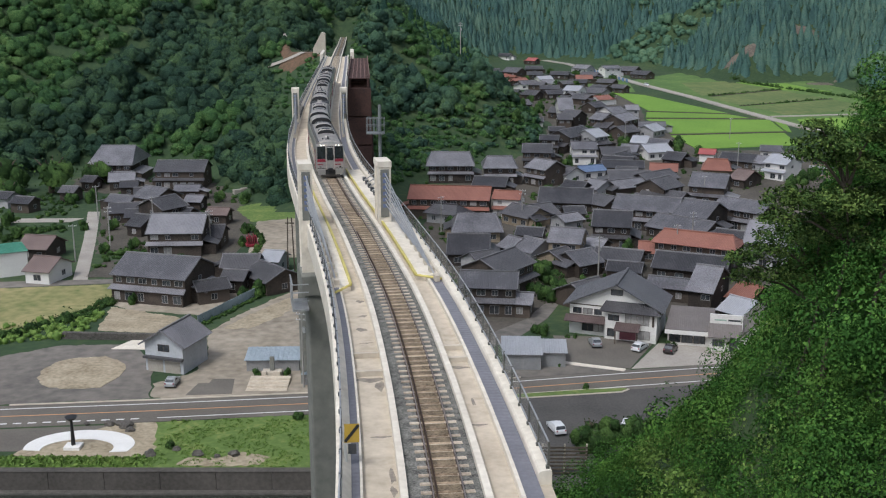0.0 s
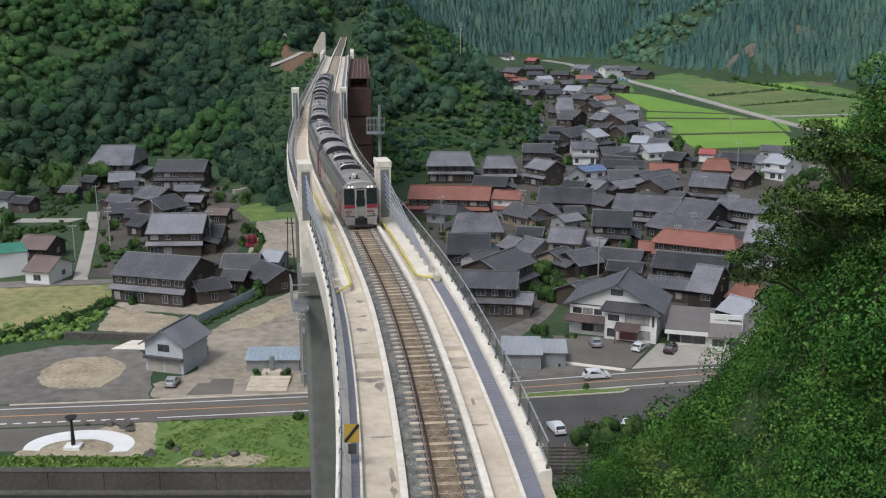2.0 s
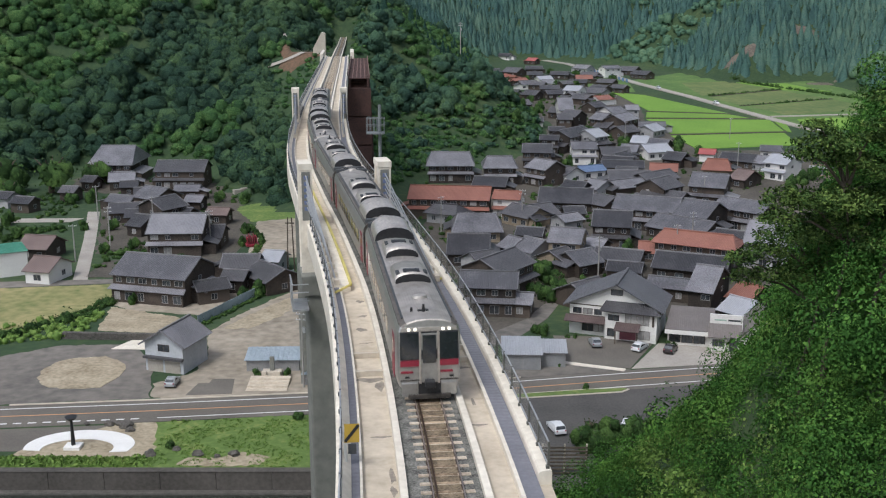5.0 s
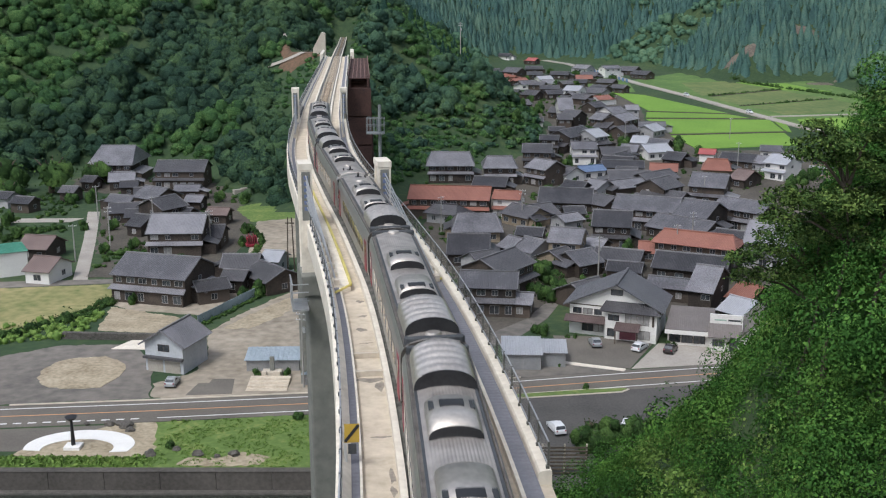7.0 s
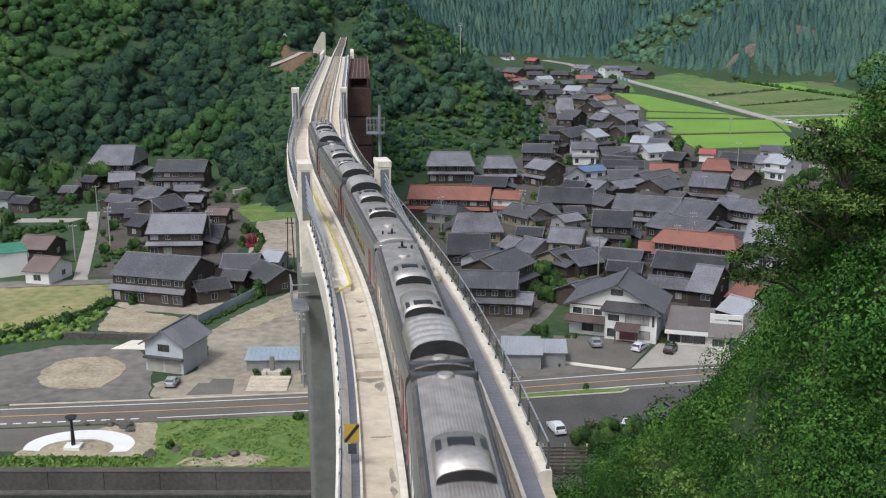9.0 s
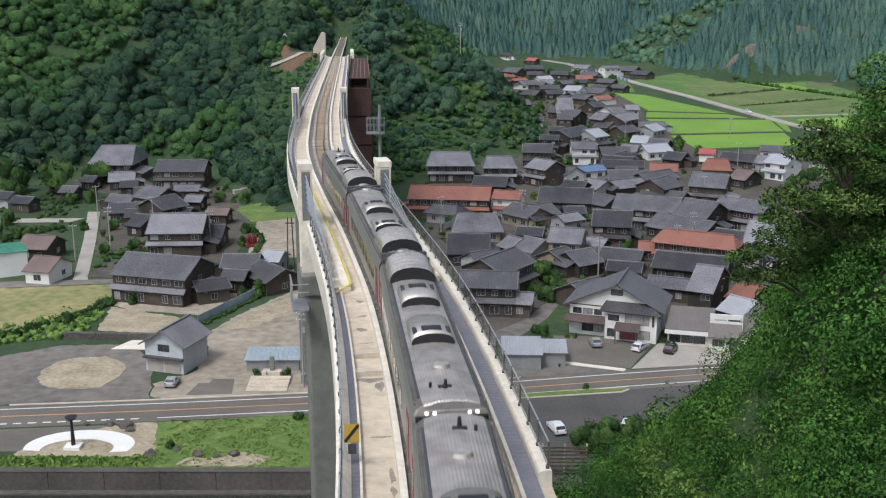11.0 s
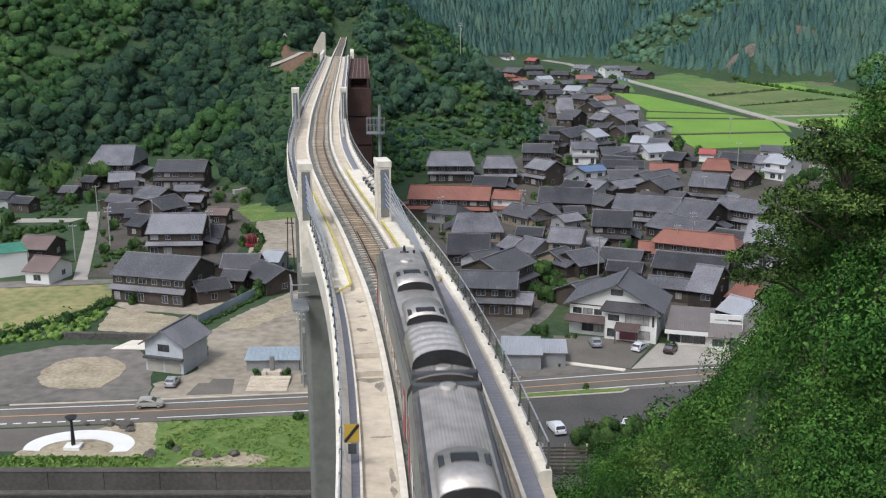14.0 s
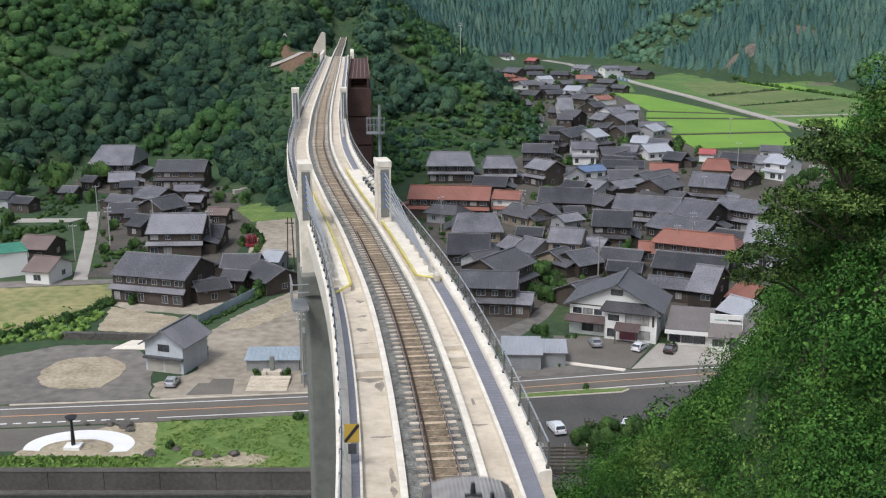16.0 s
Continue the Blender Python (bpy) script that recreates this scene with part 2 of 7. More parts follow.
def on_line(s, u=0.0, z=0.0):
    """The place s metres along the line, u metres to its right, z above the rail."""
    x, y = np.interp(s, _s, _c[:, 0]), np.interp(s, _s, _c[:, 1])
    dx = np.interp(s + 0.8, _s, _c[:, 0]) - np.interp(s - 0.8, _s, _c[:, 0])
    dy = np.interp(s + 0.8, _s, _c[:, 1]) - np.interp(s - 0.8, _s, _c[:, 1])
    k = math.hypot(dx, dy)
    return Vector((x + u * dy / k, y - u * dx / k, RAIL_Z + z))


def heading(s):
    a, b = on_line(s - 0.8), on_line(s + 0.8)
    return math.atan2(b.y - a.y, b.x - a.x) - math.pi / 2


def sweep(bm, profile, s0, s1, step=2.0, closed=True):
    n = max(1, round((s1 - s0) / step))
    rings = [[bm.verts.new(on_line(s0 + (s1 - s0) * i / n, u, z)) for u, z in profile] for i in range(n + 1)]
    k = len(profile)
    for a, b in zip(rings, rings[1:]):
        for j in range(k if closed else k - 1):
            bm.faces.new((a[j], a[(j + 1) % k], b[(j + 1) % k], b[j]))
    if closed:
        bm.faces.new(rings[0][::-1])
        bm.faces.new(rings[-1])
    bmesh.ops.recalc_face_normals(bm, faces=bm.faces[:])
    return bm


def bar(u0, u1, z0, z1):
    return [(u0, z0), (u1, z0), (u1, z1), (u0, z1)]


# ---- terrain: valley floor, hills and the near slope ----
FLOOR = [(-420, -300), (-420, 320), (-200, 322), (-144, 321), (-132, 352), (-100, 362), (-80, 340), (-64, 315), (-46, 288), (-26, 288), (-12, 320), (0, 350),
         (20, 374), (41, 397), (46, 460), (43, 500), (35, 600), (32, 700), (22, 770), (60, 830), (129, 775), (165, 710), (185, 640), (240, 655), (245, 590), (232, 520),
         (260, 470), (400, 460), (420, 180), (300, 60), (300, -300)]


def base_z(y):
    return 0.03 * np.clip(np.asarray(y, float) - 300, 0, 560)


def floor_gap(x, y):
    """The way to the valley floor, nought on it."""
    p = np.array(FLOOR, float)
    a, b = p, np.roll(p, -1, 0)
    x, y = np.asarray(x, float), np.asarray(y, float)
    best, inside = np.full(x.shape, 1e9), np.zeros(x.shape, bool)
    for (ax, ay), (bx, by) in zip(a, b):
        t = np.clip(((x - ax) * (bx - ax) + (y - ay) * (by - ay)) / ((bx - ax) ** 2 + (by - ay) ** 2), 0, 1)
        best = np.minimum(best, np.hypot(x - ax - t * (bx - ax), y - ay - t * (by - ay)))
        inside ^= ((ay > y) != (by > y)) & (x < (bx - ax) * (y - ay) / (by - ay + 1e-9) + ax)
    return np.where(inside, 0, best)


def waves(x, y):
    return (np.sin(x / 31 + 1.3 * np.sin(y / 47)) * np.cos(y / 37 + 0.9 * np.sin(x / 29)) + 0.5 * np.sin(x / 13 + y / 17) * np.cos(y / 11 - x / 19))


def hill_z(x, y):
    g = floor_gap(x, y)
    z = np.where(g < 110, g * 0.72, 79 + (g - 110) * 0.4)
    return z + np.clip(g / 25, 0, 1) * 6 * waves(x, y)


def near_z(x, y):
    """The wooded slope beside the near end of the bridge."""
    x, y = np.asarray(x, float), np.asarray(y, float)
    z = 17.6 + 1.0 * x + 0.02 * np.clip(x - 20, 0, 20) ** 2 - 0.05 * (y - 40)
    z = z + 8.5 * np.clip((x / np.maximum(y, 8.0) - 0.335) / 0.09, 0, 1)
    z = np.minimum(z, 70 + 0.2 * x)
    fall = np.clip((108 - y) / 52, 0, 1)
    fall = fall * fall * (3 - 2 * fall)
    side = np.clip((x + 9) / 14, 0, 1)
    return np.maximum(z, 0) * fall * side


def terrain_z(x, y):
    x, y = np.asarray(x, float), np.asarray(y, float)
    z = base_z(y) + hill_z(x, y)
    z = np.maximum(z, near_z(x, y))
    # river bed in front of the wall
    river = (y < 119.2) & (x < 6) & (near_z(x, y) < 2)
    z = np.where(river, -5.0, z)
    # the cutting through which the line leaves the valley
    lx = np.interp(y, _c[:, 1], _c[:, 0])
    off = np.abs(x - lx)
    bench = 13 * np.clip(1 - np.abs(y - 390) / 40, 0, 1) * (x < lx)
    cut = RAIL_Z - 1.3 + np.clip(off - 6 - bench, 0, 60) * 1.1
    cut = cut + np.clip(y - 545, 0, 200) * 0.75
    return np.where((y > 325) & (y < 660), np.minimum(z, cut), z)


def terrain():
    xs = np.r_[np.arange(-1500, -420, 40), np.arange(-420, -150, 12), np.arange(-150, 270, 5.0), np.arange(270, 700, 14), np.arange(700, 1800, 45)]
    ys = np.r_[np.arange(-300, -20, 40), np.arange(-20, 120, 4), np.array([119.0, 119.1, 119.3, 119.5, 121.0]), np.arange(124, 520, 5.0), np.arange(520, 1000, 10), np.arange(1000, 2600, 50)]
    ys = np.unique(ys)
    gx, gy = np.meshgrid(xs, ys)
    v = np.stack([gx, gy, terrain_z(gx, gy)], -1).reshape(-1, 3)
    nx, ny = len(xs), len(ys)
    i = (np.arange(ny - 1)[:, None] * nx + np.arange(nx - 1)).ravel()
    ob = new("ground", mesh_np("ground", v, np.stack([i, i + 1, i + 1 + nx, i + nx], 1), M["ground"], True))
    tagged(ob, "valley ground of grass and earth rising into hills", "ground", kind="structure")


terrain()


# ---- foliage ----
rng = np.random.default_rng(7)


def leaf_cards(centres, normals, size, jitter=0.7, squash=0.6):
    """One four-cornered leaf clump at each centre, roughly facing the normal."""
    n = len(centres)
    d = normals + rng.normal(0, jitter, (n, 3))
    d /= np.linalg.norm(d, axis=1)[:, None] + 1e-9
    a = np.cross(d, rng.normal(0, 1, (n, 3)))
    a /= np.linalg.norm(a, axis=1)[:, None] + 1e-9
    b = np.cross(d, a)
    sz = (size * rng.uniform(0.6, 1.3, n))[:, None] if np.isscalar(size) else (size * rng.uniform(0.6, 1.3, n))[:, None]
    bend = d * sz * 0.25
    p = np.stack([centres - a * sz - bend, centres - b * sz * squash + bend * 0.4, centres + a * sz - bend, centres + b * sz * squash + bend * 0.4], 1)
    return p.reshape(-1, 3), np.arange(4 * n).reshape(-1, 4)


def crown_points(n, tall=0.8, lobes=9, cone=False):
    """Points and outward normals on a lumpy crown of radius one, its foot at z = 0."""
    if cone:
        h = rng.uniform(0, 1, n) ** 0.7
        r = (1 - h) * (0.8 + 0.4 * rng.uniform(0, 1, n)) + 0.05
        t = rng.uniform(0, 2 * np.pi, n)
        p = np.stack([r * np.cos(t), r * np.sin(t), h * tall * 2], 1)
        nn = np.stack([np.cos(t), np.sin(t), np.full(n, 0.6)], 1)
        return p, nn
    c = rng.normal(0, 1, (lobes, 3))
    c /= np.linalg.norm(c, axis=1)[:, None]
    c *= 0.55
    c[:, 2] = np.abs(c[:, 2]) * 0.9
    rad = rng.uniform(0.38, 0.6, lobes)
    w = rng.integers(0, lobes, n)
    d = rng.normal(0, 1, (n, 3))
    d[:, 2] = np.abs(d[:, 2]) * 0.9 + rng.normal(0, 0.25, n)
    d /= np.linalg.norm(d, axis=1)[:, None]
    p = c[w] + d * rad[w][:, None]
    p[:, 2] = p[:, 2] * tall + 0.25
    return p, d


def dome_grid():
    """A rounded cap in quads: the upper five sides of a blown-up cube."""
    pts, faces, index = [], [], {}
    def at(q):
        k = tuple(round(c, 4) for c in q)
        if k not in index:
            index[k] = len(pts)
            pts.append(q)
        return index[k]
    for axis, sign in ((2, 1), (0, 1), (0, -1), (1, 1), (1, -1)):
        for i in (-1, 0):
            for j in (-1, 0):
                ring = []
                for u, v in ((i, j), (i + 1, j), (i + 1, j + 1), (i, j + 1)):
                    q = [0, 0, 0]
                    q[axis], q[(axis + 1) % 3], q[(axis + 2) % 3] = sign, u, v
                    ring.append(at(q))
                faces.append(ring if sign > 0 else ring[::-1])
    p = np.array(pts, float)
    return p / np.linalg.norm(p, axis=1)[:, None], np.array(faces)


DOME_V, DOME_F = dome_grid()


def lobed_crown(lobes, cards, card_size, tall=0.95, cone=False, spread=0.1):
    """A solid, lumpy crown of radius one: rounded lobes with sprays of leaves on them."""
    verts, faces, base = [], [], 0
    for i in range(lobes):
        if cone:
            h = i / lobes
            a = i * 2.4
            c = np.array([0.34 * (1 - h) * math.cos(a), 0.34 * (1 - h) * math.sin(a), h * tall * 2.0])
            r = np.array([0.5 * (1 - h) + 0.1] * 2 + [0.5])
        else:
            d = rng.normal(0, 1, 3)
            d /= np.linalg.norm(d)
            c = d * rng.uniform(0.35, 0.68)
            c[2] = abs(c[2]) * tall + 0.15
            r = rng.uniform(0.3, 0.52) * np.array([1, 1, 0.9])
        v = DOME_V * (1 + rng.normal(0, 0.2, (len(DOME_V), 1))) * r + c
        verts.append(v)
        faces.append(DOME_F + base)
        base += len(v)
    solid = np.concatenate(verts)
    w = rng.integers(0, len(solid), cards)
    q = solid[w] + rng.normal(0, spread, (cards, 3))
    out = q - np.array([0, 0, 0.2])
    lv, lf = leaf_cards(q, out / (np.linalg.norm(out, axis=1)[:, None] + 1e-6), card_size, 0.5)
    return np.concatenate([solid, lv]), np.concatenate(faces + [lf + base])


def crown_set(count, cards, card_size, **kw):
    out = []
    for _ in range(count):
        p, d = crown_points(cards, **kw)
        out.append(leaf_cards(p, d, card_size, 0.22)[0])
    return out


def forest(name, label, xy, radius, templates, mat, lift=0.0, sink=0.2, zfun=terrain_z):
    """A wood of lumpy crowns on the terrain, one mesh."""
    n = len(xy)
    z = zfun(xy[:, 0], xy[:, 1]) + lift
    out, quads, base = [], [], 0
    solid = isinstance(templates[0], tuple)
    for i in range(n):
        t = templates[rng.integers(len(templates))]
        t, f = t if solid else (t, np.arange(len(t)).reshape(-1, 4))
        quads.append(f + base)
        base += len(t)
        a = rng.uniform(0, 6.28)
        r = radius * rng.uniform(0.55, 1.15) * rng.uniform(0.85, 1.45)
        c, s = math.cos(a) * r, math.sin(a) * r
        q = np.empty_like(t)
        q[:, 0], q[:, 1], q[:, 2] = t[:, 0] * c - t[:, 1] * s + xy[i, 0], t[:, 0] * s + t[:, 1] * c + xy[i, 1], t[:, 2] * r * rng.uniform(0.85, 1.2) + z[i] - sink * r
        out.append(q)
    v = np.concatenate(out)
    ob = new(name, mesh_np(name, v, np.concatenate(quads), mat, solid))
    return tagged(ob, label, "forest", kind="stuff")


def scatter(x0, x1, y0, y1, step, keep):
    gx, gy = np.meshgrid(np.arange(x0, x1, step), np.arange(y0, y1, step))
    p = np.stack([gx.ravel(), gy.ravel()], 1) + rng.uniform(-0.45, 0.45, (gx.size, 2)) * step
    return p[keep(p[:, 0], p[:, 1]) & (terrain_z(p[:, 0], p[:, 1]) < 68)]


def off_line(x, y):
    return np.abs(x - np.interp(y, _c[:, 1], _c[:, 0]))


def seen_side(x, y):
    """Inside the wedge of land that the look-out faces."""
    return (np.abs(x) < y * 0.47 + 12) & (y > 0)


ROUND = [lobed_crown(6, 125, 0.09, spread=0.13) for _ in range(12)]
SMALL = [lobed_crown(5, 60, 0.1, spread=0.14) for _ in range(8)]


def conifer(cards, card_size, tall=2.3, n=7):
    """A cedar: a ragged narrow cone hung with sprays, its foot at z = 0."""
    levels = ((0.0, 0.56), (0.3, 0.44), (0.62, 0.25), (0.86, 0.1), (1.0, 0.015))
    v = np.array([[r * rng.uniform(0.75, 1.25) * math.cos(2 * math.pi * j / n), r * rng.uniform(0.75, 1.25) * math.sin(2 * math.pi * j / n), (h + rng.normal(0, 0.02)) * tall] for h, r in levels for j in range(n)])
    f = [[k * n + j, k * n + (j + 1) % n, (k + 1) * n + (j + 1) % n, (k + 1) * n + j] for k in range(len(levels) - 1) for j in range(n)]
    h = rng.uniform(0, 1, cards) ** 1.3
    t = rng.uniform(0, 2 * np.pi, cards)
    r = 0.6 * (1 - h) + 0.05
    q = np.stack([r * np.cos(t), r * np.sin(t), h * tall], 1)
    lv, lf = leaf_cards(q, np.stack([np.cos(t), np.sin(t), np.full(cards, 0.7)], 1), card_size, 0.4)
    return np.concatenate([v, lv]), np.concatenate([np.array(f), lf + len(v)])


CONE = [conifer(44, 0.12) for _ in range(8)]
EARTH = (-53.5, 388.0, 8.5, 10.0)
bare = lambda x, y: ((x - EARTH[0]) / EARTH[2]) ** 2 + ((y - EARTH[1]) / EARTH[3]) ** 2 < 1
before = lambda x, y: (y > 345) & (y < 400) & (x > -0.166 * y) & (x < -0.1 * y)
wood_left = lambda x, y: seen_side(x, y) & (floor_gap(x, y) > 4) & ((x < np.interp(y, _c[:, 1], _c[:, 0]) - 5) | (y > 560)) & (x < 10) & (floor_gap(x, y) < 260) & ((off_line(x, y) > np.where(y < 400, 10, 9)) | (y < 325) | (y > 560)) & ~bare(x, y) & ~before(x, y)
wood_spur = lambda x, y: seen_side(x, y) & (floor_gap(x, y) > 3) & ((x > np.interp(y, _c[:, 1], _c[:, 0]) + 9) | ((y > 560) & (x > -50))) & (y < 620) & (x < 70)
hill_xy = scatter(-320, 0, 285, 640, 4.7, wood_left)
light = waves(hill_xy[:, 0] * 1.3 + 60, hill_xy[:, 1] * 1.1) > 0.42
forest("wooded_hill", "dense dark green broadleaf wood on a hillside", hill_xy[~light], 5.6, ROUND, FOREST, sink=0.38)
forest("bamboo_grove", "lighter yellow-green bamboo patches within the hillside wood", hill_xy[light], 4.9, ROUND, BAMBOO, sink=0.35)
spur_xy = scatter(-60, 70, 290, 620, 4.7, wood_spur)
light = waves(spur_xy[:, 0] * 1.6 + 20, spur_xy[:, 1] * 1.2 + 30) > 0.05
low = terrain_z(spur_xy[:, 0], spur_xy[:, 1]) - base_z(spur_xy[:, 1]) < 15
forest("wooded_spur", "broadleaf trees covering a low spur beside the railway", spur_xy[~light & ~low], 4.4, ROUND, HAZY_SPUR_LEAF, sink=0.22)
forest("scrub_patch", "lighter green scrub on the railway spur", spur_xy[light & ~low], 3.4, ROUND, BAMBOO, sink=0.2)
COVER = [lobed_crown(5, 30, 0.11, tall=0.6) for _ in range(8)]
cover_xy = scatter(-60, 70, 285, 520, 2.7, lambda x, y: wood_spur(x, y) & (terrain_z(x, y) - base_z(y) < 16))
forest("creeper_cover", "low green creepers and scrub at the foot of the spur", cover_xy, 2.1, COVER, BAMBOO, sink=0.3)
forest("scrub_patch", "dark bushes among the creepers of the spur", cover_xy[::7], 2.8, COVER, HAZY_SPUR_LEAF, sink=0.2)
spur_cedar = lambda x, y: wood_spur(x, y) & (y > 430) & (x < 15) & (np.sin(x / 9 + y / 14) > -0.2)
forest("cedar_stand", "tall dark cedars along the crest of a spur", scatter(-60, 30, 400, 600, 6.0, spur_cedar), 2.6, CONE, CEDAR)
CLEARINGS = ((196, 668, 12, 6.5), (243, 690, 10, 6), (236, 632, 10, 6))
far = lambda x, y: seen_side(x, y) & np.all([((x - a) / c) ** 2 + ((y - b) / d) ** 2 > 1 for a, b, c, d in CLEARINGS], axis=0) & (floor_gap(x, y) > 5) & ~((x < 70) & (y < 620))
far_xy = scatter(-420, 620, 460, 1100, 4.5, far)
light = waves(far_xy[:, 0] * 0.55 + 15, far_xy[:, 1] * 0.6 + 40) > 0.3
forest("far_forest", "distant cedar forest on mountainsides, coloured pale blue-green for haze", far_xy[~light], 5.2, CONE, HAZY_FAR_LEAF, sink=0.55)
forest("far_grove", "lighter broadleaf groves among the distant cedars, tinted for haze", far_xy[light][::2], 5.2, SMALL, HAZY_FAR_GROVE, sink=0.35)
forest("cutting_scrub", "low green scrub along the railway cutting", scatter(-75, -20, 335, 590, 3.2, lambda x, y: ((off_line(x, y) > 5.2) | (y > 560)) & ((off_line(x, y) < 13) | before(x, y)) & ~bare(x, y)), 1.7, COVER, BAMBOO, sink=0.2)


# ---- the concrete railway bridge ----
M["blue_mark"] = material("blue_lettering", (0.10, 0.13, 0.24), (0.16, 0.2, 0.32), 0.6, 1, 5)
S0, S1, S2 = -152, 318, 515
bridge = thing("railway_bridge", "pale concrete railway viaduct curving across the valley on tall piers", "bridge")
part("deck", sweep(bmesh.new(), [(-3.96, -0.36), (3.96, -0.36), (3.96, -1.15), (2.7, -1.6), (2.3, -4.3), (-2.3, -4.3), (-2.7, -1.6), (-3.96, -1.15)], S0, S1), M["trough"], bridge)
part("parapet", sweep(bmesh.new(), [(3.44, -0.357), (3.93, -0.357), (3.96, -1.5), (4.02, -1.5), (3.97, 0.2), (3.86, 0.24), (3.52, 0.2), (3.46, 0.1)], 1.2, S1), M["concrete_white"], bridge)
part("parapet", sweep(bmesh.new(), [(-3.52, -0.357), (-3.96, -0.357), (-4.05, -1.7), (-4.14, -1.7), (-4.1, 0.08), (-3.82, 0.12), (-3.52, -0.1)], S0, S1), M["concrete_white"], bridge)
part("walkway", sweep(bmesh.new(), bar(2.76, 3.436, -0.357, -0.13), S0, S1), M["walkway"], bridge, "blue-grey service walkway")
part("walkway", sweep(bmesh.new(), bar(-3.516, -3.2, -0.357, -0.13), S0, S1), M["walkway"], bridge, "blue-grey service walkway")
part("kerb", sweep(bmesh.new(), bar(2.6, 2.756, -0.357, -0.06), S0, S1), M["concrete_white"], bridge)
part("kerb", sweep(bmesh.new(), bar(-3.195, -3.1, -0.357, -0.06), S0, S1), M["concrete_white"], bridge)
for u in (1.42, -1.62):
    part("ballast_kerb", sweep(bmesh.new(), [(u - 0.15, -0.357), (u + 0.15, -0.357), (u + 0.14, 0.06), (u - 0.14, 0.06)], S0, S2), M["concrete_white"], bridge)
tagged(part("ballast_bed", sweep(bmesh.new(), [(-1.465, -0.357), (1.265, -0.357), (1.265, -0.16), (1.1, -0.13), (-1.2, -0.13), (-1.465, -0.16)], S0, S2, 1.0), M["ballast"], bridge, "grey crushed stone ballast"))
part("track_bed", sweep(bmesh.new(), bar(-0.52, 0.52, -0.3, -0.118), S0, S2, 1.0), M["rust_ballast"], bridge, "rust-stained ballast between the rails")
# rails with foot, web and head
for u in (-0.57, 0.57):
    part("rail", sweep(bmesh.new(), [(u - 0.063, -0.15), (u + 0.063, -0.15), (u + 0.063, -0.13), (u + 0.012, -0.11), (u + 0.012, -0.045), (u + 0.034, -0.035), (u + 0.034, -0.004), (u - 0.034, -0.004), (u - 0.034, -0.035), (u - 0.012, -0.045), (u - 0.012, -0.11), (u - 0.063, -0.13)], S0, S2, 1.5), M["rail"], bridge, "rusty steel rail")
    part("rail_head", sweep(bmesh.new(), bar(u - 0.026, u + 0.026, -0.01, 0.0), S0, S2, 1.5), M["rail_top"], bridge, "worn shiny rail head")
part("guard_rail", sweep(bmesh.new(), [(-0.47, -0.15), (-0.36, -0.15), (-0.40, -0.02), (-0.45, -0.02)], S0, 44, 1.5), M["rail"], bridge, "dark inner guard rail")
part("guard_rail", sweep(bmesh.new(), [(0.47, -0.15), (0.36, -0.15), (0.40, -0.02), (0.45, -0.02)], 50, 100, 1.5), M["rail"], bridge, "dark inner guard rail")

# raised slabs at the first towers with yellow edge strips
for side, sa, sb, u0, u1 in ((1, 30.2, 74, 1.95, 3.44), (-1, 28.6, 62, -3.5, -2.45)):
    part("service_slab", sweep(bmesh.new(), bar(u0, u1, -0.357, -0.03), sa, sb), M["concrete_white"], bridge)
    ue = u0 if side > 0 else u1
    part("edge_strip", sweep(bmesh.new(), bar(ue - 0.08, ue + 0.08, -0.05, 0.12), sa, sb), M["yellow"], bridge, "yellow painted edge strip")
    bm = bmesh.new()
    a, b = on_line(sa, ue, 0.02), on_line(sa - (1.2 if side > 0 else 1.6), u1 if side > 0 else u0, 0.02)
    tube(bm, a, b, 0.08)
    part("edge_strip", bm, M["yellow"], bridge, "yellow painted edge strip")

# cross drains and cable ducts over the troughs
for s, ua, ub in ((14.6, 1.58, 2.59), (16.4, 1.58, 2.59), (13.2, -3.09, -1.78), (15.8, -3.09, -1.78)):
    bm = sweep(bmesh.new(), bar(ua, ub, -0.35, -0.08), s, s + 0.22, 0.22)
    part("cross_beam", bm, M["concrete"], bridge)

# towers: slender slabs with recessed sides, the front recess painted dark
TOWERS = (48.0, 121.0, 201.0)


def tower_mesh(h):
    bm = bmesh.new()
    box(bm, -0.4, 0.4, -0.9, 0.9, -4.0, h, 0.04)
    box(bm, -0.52, 0.52, -1.15, -0.8, -4.0, h, 0.03)
    box(bm, -0.52, 0.52, 0.8, 1.15, -4.0, h, 0.03)
    box(bm, -0.57, 0.57, -1.2, 1.2, h - 0.45, h + 0.05, 0.03)
    return bm


